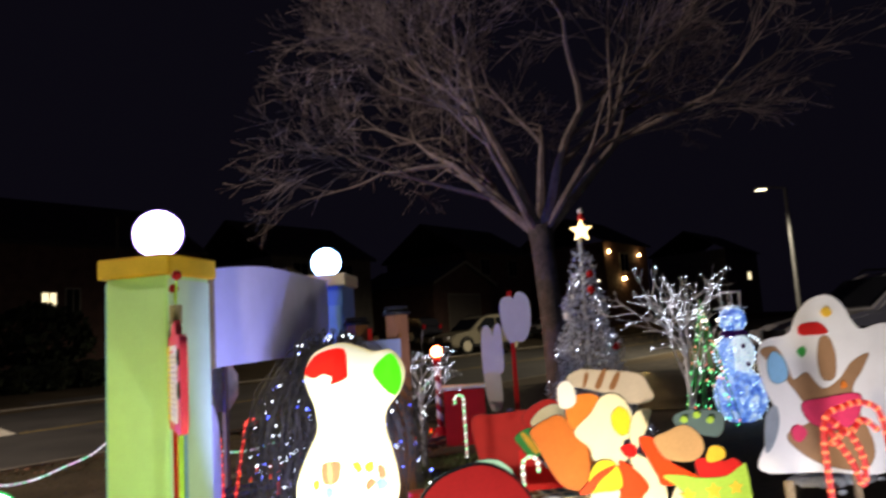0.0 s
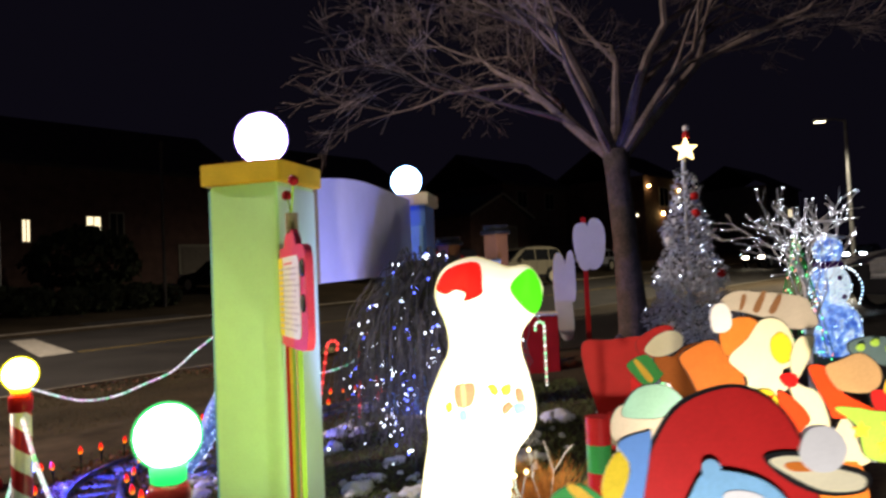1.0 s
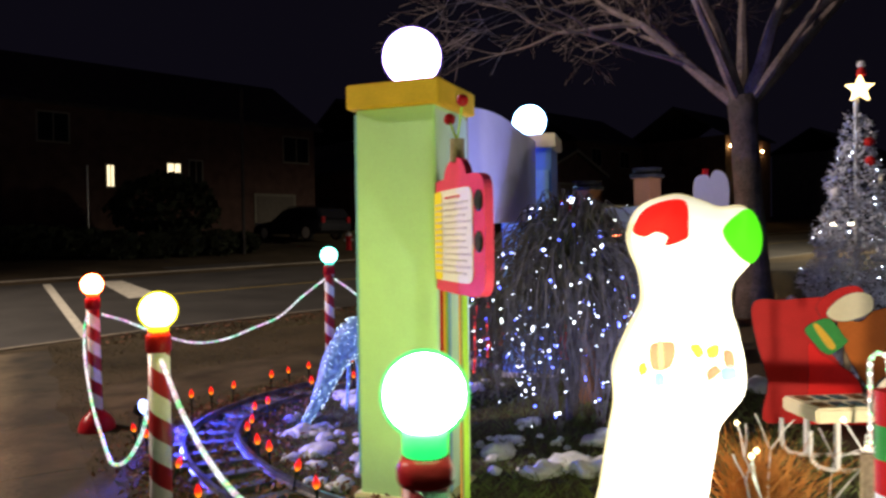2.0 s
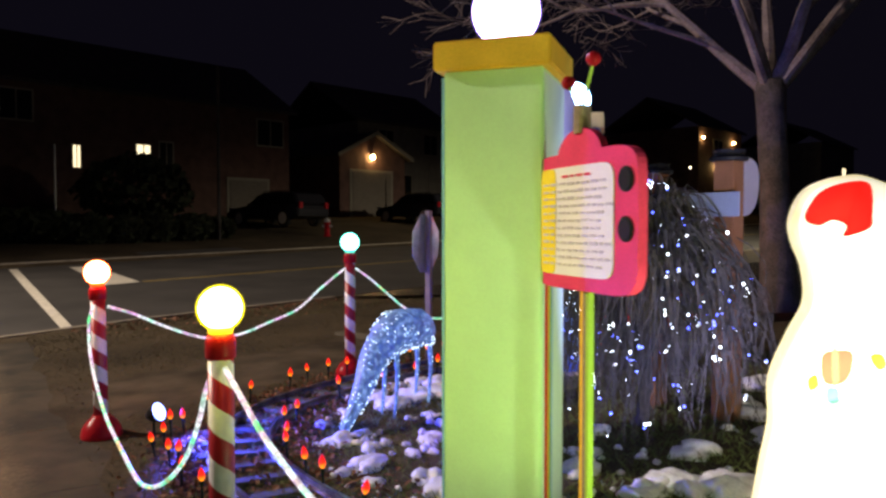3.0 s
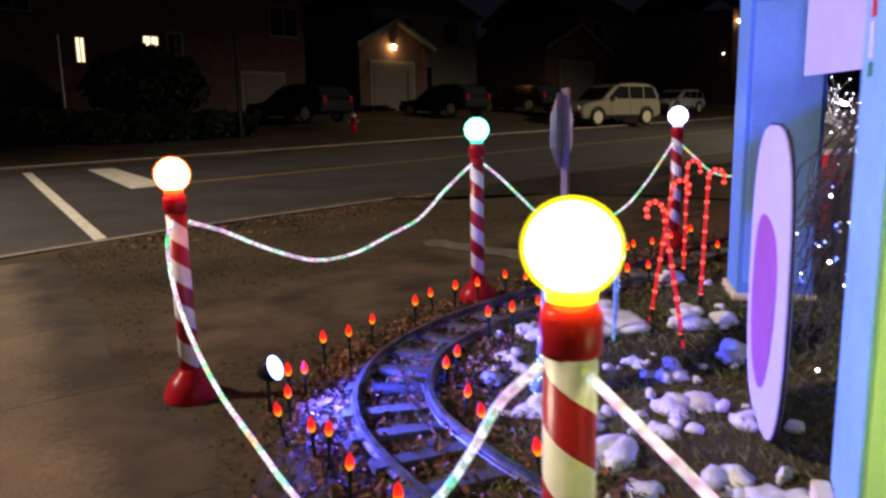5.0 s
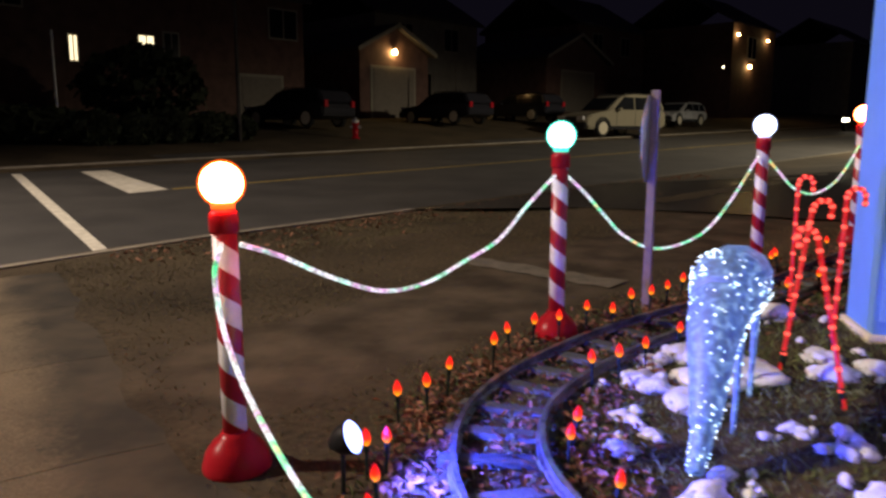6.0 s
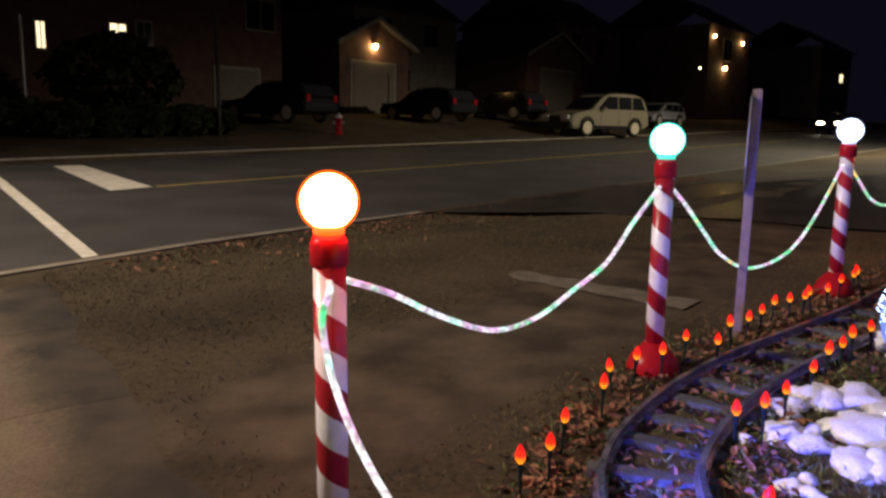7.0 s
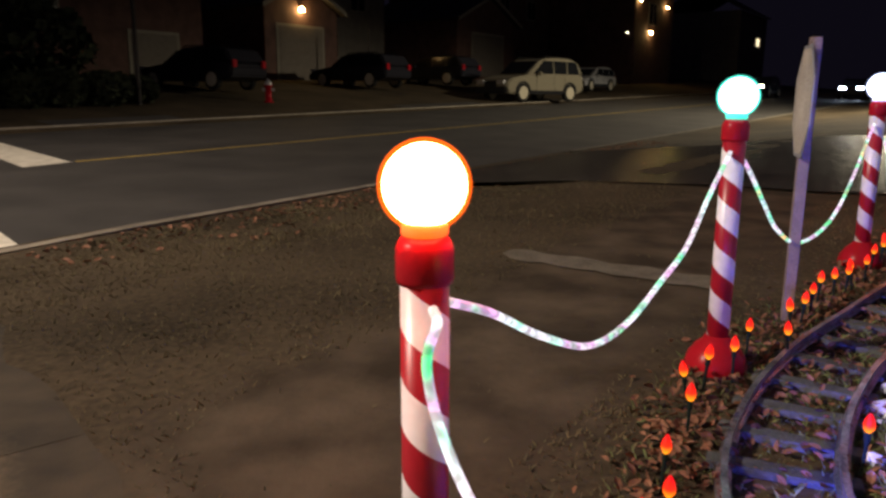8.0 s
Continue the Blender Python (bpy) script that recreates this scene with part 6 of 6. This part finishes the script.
# ---- street: stop sign, hydrant, sign pole, street lamps ----
ss = thing("stop_sign", (-2.69, 8.955, gz(-2.69, 8.955)), "octagonal road sign seen from its bare metal back", "road sign", "", 68.8)
zs = gz(-2.69, 8.955)
part("post", boxed((-0.03, -0.028, -0.2), (0.03, 0.028, 1.47 - zs), bevel=0.004), POST_G, ss)
octagon = [(0.315 * math.cos(math.pi / 8 + k * math.pi / 4), 1.14 - zs + 0.315 * math.sin(math.pi / 8 + k * math.pi / 4)) for k in range(8)]
part("plate", plate(bmesh.new(), octagon, 0.0285, 0.0325), STEEL, ss)
part("sign_face", plate(bmesh.new(), [(x * 0.93, (z - 1.14 + zs) * 0.93 + 1.14 - zs) for x, z in octagon], 0.033, 0.0345), KERB, ss, "grey sign face")
hx, hy = vw(26.7, 18.0)[:2]
hy_ob = thing("fire_hydrant", (hx, hy, gz(hx, hy)), "red fire hydrant with a grey bonnet on the verge", "hydrant")
part("barrel", lathe(bmesh.new(), [(0.16, 0), (0.16, 0.04), (0.11, 0.06), (0.11, 0.52), (0.145, 0.53), (0.145, 0.57)], 18), RED_PL, hy_ob, "", True)
part("bonnet", lathe(bmesh.new(), [(0.14, 0.57), (0.13, 0.64), (0.09, 0.71), (0.03, 0.74), (0.03, 0.79)], 18), STEEL, hy_ob, "", True)
for s in (-1, 1):
    part("nozzle", tube(bmesh.new(), [(0.08 * s, 0, 0.42), (0.2 * s, 0, 0.42)], 0.055, 10), STEEL, hy_ob)
sx, sy = vw(28.3, 8.3)[:2]
sg = thing("sign_pole", (sx, sy, gz(sx, sy)), "thin galvanised sign pole on the far verge", "pole")
part("pole", tube(bmesh.new(), [(0, 0, -0.2), (0.0, 0, 3.1)], 0.035, 8), STEEL, sg)


for v_, w_, tall_, rad in ((27.0, 13.4, 6.2, 0.07), (31.0, 28.0, 2.6, 0.05)):
    q = vw(v_, w_)
    up_ = thing("wooden_pole", q, "dark upright wooden pole across the street", "pole")
    part("pole", tube(bmesh.new(), [(0, 0, -0.3), (0, 0, tall_)], [rad, rad * 0.8], 8), ROOF, up_)


def street_lamp(x, y, head, label):
    ob = thing("street_lamp", (x, y, gz(x, y)), label, "street lamp", "street lamps")
    h = head[2] - gz(x, y)
    part("pole", tube(bmesh.new(), [(0, 0, -0.2), (0, 0, h * 0.5), (0, 0, h + 0.1)], [0.10, 0.08, 0.06], 10), POLE, ob)
    dx, dy = head[0] - x, head[1] - y
    part("arm", tube(bmesh.new(), [(0, 0, h + 0.05), (dx * 0.5, dy * 0.5, h + 0.14), (dx, dy, h + 0.1)], 0.035, 8), POLE, ob)
    hd = part("head", boxed((dx - 0.28, dy - 0.13, h + 0.06), (dx + 0.28, dy + 0.13, h + 0.17), bevel=0.03), GREY, ob)
    part("lens", boxed((dx - 0.2, dy - 0.1, h + 0.035), (dx + 0.2, dy + 0.1, h + 0.056)), HEAD, hd, "glowing lens")


street_lamp(15.1, 31.8, (14.05, 31.75, 7.2), "tall grey street lamp with a lit head")
# unseen lamp added as a body for the near street light
street_lamp(-17.4, 5.3, (-17.0, 6.0, 8.3), "tall grey street lamp with a lit head")


# ---- parked cars ----
def car(place, heading, paint_mat, label, kind="suv", lit=None, size=1.0):
    ob = thing("car", (place[0], place[1], gz(*place[:2]) + (place[2] if len(place) > 2 else 0)), label, "car", "parked cars", heading)
    ob.scale = (size, size, size)
    tall = 1.0 if kind == "suv" else 0.84
    low = [(-2.20, 0.34), (-2.31, 0.52), (-2.27, 0.70 * tall), (-2.02, 0.88 * tall), (-1.22, 1.02 * tall), (-0.2, 1.10 * tall), (2.12, 1.12 * tall), (2.28, 0.95 * tall), (2.30, 0.45), (1.85, 0.30), (-1.8, 0.30)]
    bm = plate(bmesh.new(), low, -0.9, 0.9)
    bmesh.ops.bevel(bm, geom=bm.edges[:], offset=0.06, segments=2, affect="EDGES")
    body = part("body", bm, paint_mat, ob)
    up = [(-1.10, 1.01 * tall), (-0.40, 1.54 * tall), (-0.05, 1.68 * tall), (0.6, 1.73 * tall), (1.5, 1.71 * tall), (2.0, 1.60 * tall), (2.27, 1.10 * tall)]
    bm = plate(bmesh.new(), up, -0.78, 0.78)
    for v in bm.verts:
        if v.co.z < 1.2 * tall:
            v.co.y *= 1.1
    bmesh.ops.bevel(bm, geom=bm.edges[:], offset=0.05, segments=2, affect="EDGES")
    part("cabin", bm, paint_mat, ob)
    for s in (-1, 1):
        for x0, x1, x2, x3 in ((-0.76, 0.40, 0.40, -0.14), (0.47, 1.24, 1.24, 0.47), (1.31, 2.06, 1.86, 1.31)):
            z0, z1 = 1.10 * tall, 1.60 * tall
            b = bmesh.new()
            ya, yb = 0.862, 0.80
            vs = [(x0, s * ya, z0), (x1, s * ya, z0), (x2, s * yb, z1), (x3, s * yb, z1)]
            a = [b.verts.new(q) for q in vs]
            c = [b.verts.new((q[0], q[1] - s * 0.03, q[2])) for q in vs]
            b.faces.new(a)
            for i in range(4):
                b.faces.new((a[i], c[i], c[(i + 1) % 4], a[(i + 1) % 4]))
            bmesh.ops.recalc_face_normals(b, faces=b.faces[:])
            part("side_window", b, GLASS_D, ob)
        part("headlight", boxed((-2.33, s * 0.55 - 0.2, 0.66), (-2.22, s * 0.55 + 0.2, 0.82), bevel=0.02), (lit or STEEL), ob)
        part("tail_light", boxed((2.24, s * 0.72 - 0.1, 0.75), (2.31, s * 0.72 + 0.1, 1.0), bevel=0.02), RED_PL, ob)
        part("mirror", boxed((-0.62, s * 1.0 - 0.09, 1.02 * tall), (-0.5, s * 1.0 + 0.09, 1.16 * tall), bevel=0.02), paint_mat, ob)
        for x in (-1.4, 1.4):
            bm = lathe(bmesh.new(), [(0.24, -0.1), (0.33, -0.1), (0.35, -0.07), (0.35, 0.07), (0.33, 0.1), (0.24, 0.1)], 22)
            bm.transform(Matrix.Translation((x, s * 0.84, 0.35)) @ pose(0, 0, 0, 90, 0, 0))
            wheel = part("wheel", bm, RUBBER, ob)
            bm = lathe(bmesh.new(), [(0.245, -0.104), (0.215, -0.112), (0.20, -0.085), (0.20, 0.085), (0.215, 0.112), (0.245, 0.104)], 22)
            for k in range(6):
                box(bm, (-0.03, 0.03, -0.108), (0.03, 0.21, 0.108), pose(0, 0, 0, 0, 0, 60 * k))
            lathe(bm, [(0.0, -0.114), (0.055, -0.114), (0.06, -0.10), (0.06, 0.10), (0.055, 0.114), (0.0, 0.114)], 12)
            bm.transform(Matrix.Translation((x, s * 0.84, 0.35)) @ pose(0, 0, 0, 90, 0, 0))
            part("rim", bm, RIM, wheel)
            bm = lathe(bmesh.new(), [(0.0, -0.06), (0.238, -0.06), (0.238, 0.06), (0.0, 0.06)], 16)
            bm.transform(Matrix.Translation((x, s * 0.84, 0.35)) @ pose(0, 0, 0, 90, 0, 0))
            part("brake_disc", bm, BLACK, wheel)
            arch = [(x + 0.43 * math.cos(a), 0.36 + 0.43 * math.sin(a)) for a in [math.pi * k / 12 for k in range(13)]]
            arch += [(x + 0.36 * math.cos(a), 0.36 + 0.36 * math.sin(a)) for a in [math.pi - math.pi * k / 12 for k in range(13)]]
            part("wheel_arch", plate(bmesh.new(), arch, min(s * 0.86, s * 0.925), max(s * 0.86, s * 0.925)), BLACK, ob)
        for x in (-0.62, 0.44, 1.10):
            part("door_seam", boxed((x - 0.008, s * 0.9 - 0.004, 0.46), (x + 0.008, s * 0.9 + 0.004, 1.04 * tall)), BLACK, ob)
        for x in (0.26, 0.92):
            part("door_handle", boxed((x, s * 0.91 - 0.018, 0.90 * tall), (x + 0.16, s * 0.91 + 0.018, 0.935 * tall), bevel=0.006), paint_mat, ob)
    part("windscreen", plate(bmesh.new(), [(-1.02, 1.08 * tall), (-0.40, 1.56 * tall), (-0.43, 1.59 * tall), (-1.07, 1.10 * tall)], -0.68, 0.68), GLASS_D, ob)
    for s in (-1, 1):
        part("roof_rail", tube(bmesh.new(), [(-0.1, s * 0.68, 1.70 * tall), (0.0, s * 0.68, 1.77 * tall), (1.6, s * 0.68, 1.76 * tall), (1.75, s * 0.68, 1.68 * tall)], 0.02, 6), BLACK, ob)
    part("front_bumper", boxed((-2.335, -0.86, 0.32), (-2.20, 0.86, 0.60), bevel=0.04), BLACK, ob)
    for s in (-1, 1):
        part("sill", boxed((-1.0, s * 0.905 - 0.015, 0.30), (1.0, s * 0.905 + 0.015, 0.44), bevel=0.008), BLACK, ob)
    part("grille", boxed((-2.315, -0.32, 0.55), (-2.28, 0.32, 0.80)), BLACK, ob)
    part("number_plate", boxed((-2.33, -0.16, 0.42), (-2.30, 0.16, 0.52)), PAPER, ob)
    return ob


UP = math.degrees(math.atan2(U.y, U.x))
ACROSS = math.degrees(math.atan2(N.y, N.x))
car((1.66, 40.28, 0.0), UP - 13, CAR_S, "large champagne estate car parked askew on the far verge", size=1.15)
p = vw(30.0, 17.8)
car((p.x, p.y), ACROSS + 180 + 8, CAR_D, "dark car parked in a driveway", "low")
p = vw(30.0, 26.2)
car((p.x, p.y), ACROSS + 180, CAR_D, "dark hatchback parked in a driveway, tail to the street", "low")
p = vw(30.5, 32.6)
car((p.x, p.y), ACROSS + 180, CAR_D, "dark saloon parked in a driveway, tail to the street", "low")
p = vw(27.0, 43.5)
car((p.x, p.y), UP, CAR_W, "grey-white car parked beyond the estate car", "low")
p = vw(14.9, 63.0)
car((p.x, p.y, -0.07), UP, CAR_D, "dark car on the street with bright cold headlamps", "low", CARLIGHT)
p = vw(20.1, 57.0)
car((p.x, p.y, -0.07), UP, CAR_D, "dark car on the street with warm lit headlamps", "low", CARLIGHT_W)
car((7.7, 12.8), 8, CAR_W, "silver-white minivan parked behind the garden display")


# ---- houses across the street ----
def pane_window(ob, w, z, wide, high, v, lit):
    win = part("window", boxed((w - wide / 2 - 0.08, v - 0.06, z - high / 2 - 0.08), (w + wide / 2 + 0.08, v - 0.005, z + high / 2 + 0.08)), TRIM, ob)
    part("pane", boxed((w - wide / 2, v - 0.075, z - high / 2), (w + wide / 2, v - 0.062, z + high / 2)), WINDOW_G if lit else GLASS_D, win)
    part("glazing_bar", boxed((w - 0.025, v - 0.09, z - high / 2), (w + 0.025, v - 0.077, z + high / 2)), TRIM, win)


def gable(bm, w0, w1, v0, v1, eave, ridge, over=0.35, thick=0.16):
    """A gabled roof whose ridge runs away from the street."""
    mid = (w0 + w1) / 2
    prof = [(w0 - over, eave - 0.1), (mid, ridge), (w1 + over, eave - 0.1), (w1 + over, eave - 0.1 + thick), (mid, ridge + thick), (w0 - over, eave - 0.1 + thick)]
    return plate(bm, prof, v0 - over, v1 + over)


def house(w0, w1, v0, deep, eave, ridge, wall_mat, label, windows=(), garage=None, lamp_on=False, cross=False):
    base = vw(v0, (w0 + w1) / 2)
    base.z = 0.75 + 0.045 * (w0 + w1) / 2
    ob = thing("house", base, label, "house", "houses across the street", UP)
    c = (w0 + w1) / 2
    a0, a1 = w0 - c, w1 - c
    part("wall", boxed((a0, 0, -3.0), (a1, deep, eave)), wall_mat, ob)
    if cross:
        bm = plate(bmesh.new(), [(-0.35, eave - 0.1), (deep / 2, ridge), (deep + 0.35, eave - 0.1), (deep + 0.35, eave + 0.06), (deep / 2, ridge + 0.16), (-0.35, eave + 0.06)], a0 - 0.35, a1 + 0.35)
        bm.transform(Matrix(((0, 1, 0, 0), (1, 0, 0, 0), (0, 0, 1, 0), (0, 0, 0, 1))))
        bmesh.ops.recalc_face_normals(bm, faces=bm.faces[:])
        part("roof", bm, ROOF, ob)
    else:
        part("gable_wall", plate(bmesh.new(), [(a0, eave), (a1, eave), ((a0 + a1) / 2, ridge)], 0.0, 0.25), wall_mat, ob)
        part("roof", gable(bmesh.new(), a0, a1, 0, deep, eave, ridge), ROOF, ob)
        mid = (a0 + a1) / 2
        for s, e in ((a0 - 0.35, 1), (a1 + 0.35, -1)):
            part("barge_board", plate(bmesh.new(), [(s, eave - 0.14), (mid, ridge - 0.04), (mid, ridge + 0.17), (s, eave + 0.07)], -0.38, -0.352), TRIM, ob)
    for w, z, wide, high, lit in windows:
        pane_window(ob, w - c, z, wide, high, 0.0, lit)
    if garage:
        g0, g1, top = garage[0] - c, garage[1] - c, garage[2]
        part("garage_frame", boxed((g0 - 0.14, -0.05, -0.3), (g1 + 0.14, -0.003, top + 0.14)), TRIM, ob)
        door = part("garage_door", boxed((g0, -0.075, -0.3), (g1, -0.052, top)), DOOR_P, ob)
        for k in range(4):
            z = 0.05 + (top - 0.1) * k / 4
            part("door_panel", boxed((g0 + 0.08, -0.092, z), (g1 - 0.08, -0.077, z + top / 4 - 0.12)), DOOR_P, door)
    if lamp_on:
        x, z = lamp_on[0] - c, lamp_on[1]
        lantern = part("wall_lantern", boxed((x - 0.09, -0.22, z + 0.14), (x + 0.09, 0.0, z + 0.2)), BLACK, ob)
        part("lantern_glass", ball(bmesh.new(), (x, -0.13, z + 0.03), 0.11, 2), PORCH, lantern, "glowing amber lantern", True)
    return ob


house(-14, 3, 36.5, 10, 5.2, 8.0, SIDING, "dark two-storey house behind the side street", [(-8, 3.8, 1.4, 1.3, False), (-2, 3.8, 1.4, 1.3, False)], None, False, True)
house(7.5, 22.8, 36.5, 10, 5.9, 8.9, BRICK, "unlit two-storey brick house with one bright window", [(11.85, 2.9, 0.28, 0.95, True), (14.8, 3.3, 0.62, 0.62, True), (15.9, 3.2, 0.6, 1.2, False), (21.6, 4.75, 1.5, 1.3, False), (9.5, 4.9, 1.2, 1.2, False)], (19.2, 21.4, 2.2), False, True)
house(24.3, 29.0, 34.0, 7, 3.15, 4.4, BRICK, "brick garage with a gable and an amber lantern", [], (25.1, 27.9, 2.3), (26.5, 3.1))
house(29.2, 38.0, 38.5, 9, 5.6, 8.4, SIDING, "dark two-storey house with pale siding", [(31.5, 4.5, 1.2, 1.3, False), (35.5, 4.5, 1.2, 1.3, False), (33, 1.7, 1.4, 1.3, False)], None, False, True)
house(39.6, 46.6, 34.0, 8, 3.1, 4.7, BRICK, "dark brick gabled house wing with a garage", [], (41.3, 44.9, 2.3))
house(47.5, 57.0, 37.0, 9, 5.8, 8.6, BRICK, "unlit brick house further up the street", [(50, 4.6, 1.2, 1.3, False), (54, 4.6, 1.2, 1.3, False)], None, False, True)
lit_house = house(58.0, 66.5, 30.0, 9, 5.9, 8.6, BRICK, "brick house up the street with lit wall lamps", [(61.6, 4.2, 1.6, 1.6, False)], None, (61.2, 2.7), True)
for dx, dz, m in ((-3.6, 5.0, PORCH), (2.3, 5.0, PORCH), (-6.0, 2.4, HEAD)):
    part("eave_lamp", ball(bmesh.new(), (dx, -0.15, dz), 0.075, 2), m, lit_house, "", True)
house(88.0, 100.0, 30.0, 9, 5.6, 8.2, SIDING, "pale house at the top of the street", [(96, 2.6, 1.2, 0.9, True)], None, False, True)


def shrub(v, w, rx, rz, seed, label):
    p = vw(v, w)
    ob = thing("shrub", p, label, "shrub", "dark shrubs")
    rg3 = random.Random(seed)
    bm = bmesh.new()
    for _ in range(1500):
        d = Vector((rg3.gauss(0, 1), rg3.gauss(0, 1), rg3.gauss(0, 1))).normalized()
        k = rg3.uniform(0.75, 1.0) * (1 + 0.22 * noise.noise(d * 2.2 + Vector((seed, 0, 0))))
        q = Vector((d.x * rx * k, d.y * rx * 0.7 * k, rz * 0.5 + d.z * rz * 0.52 * k))
        n_ = Vector((rg3.gauss(0, 1), rg3.gauss(0, 1), rg3.gauss(0, 1))).normalized()
        s1 = n_.orthogonal().normalized() * rg3.uniform(0.12, 0.24)
        s2 = n_.cross(s1) * 0.7
        bm.faces.new([bm.verts.new(q + e) for e in (s1, s2, -s1, -s2)])
    part("foliage", bm, HEDGE, ob)
    part("stem", tube(bmesh.new(), [(0, 0, -0.1), (0, 0, rz * 0.6)], 0.06, 6), BARK, ob)


shrub(32.0, 12.4, 2.3, 2.6, 5, "large dark rounded evergreen shrub before the house")
shrub(29.0, 7.0, 2.6, 0.9, 6, "low dark hedge along the far verge")
shrub(33.0, 2.0, 3.0, 2.8, 8, "large dark shrub by the side street")
for v_, w_, r_, h_, k_ in ((27.4, 8.9, 0.7, 0.85, 11), (27.2, 10.1, 0.65, 0.8, 12), (27.3, 11.2, 0.7, 0.9, 13), (27.2, 12.4, 0.75, 0.85, 14), (27.5, 13.6, 0.6, 0.7, 15)):
    shrub(v_, w_, r_, h_, k_, "small rounded bare-stemmed shrub in a row on the far verge")
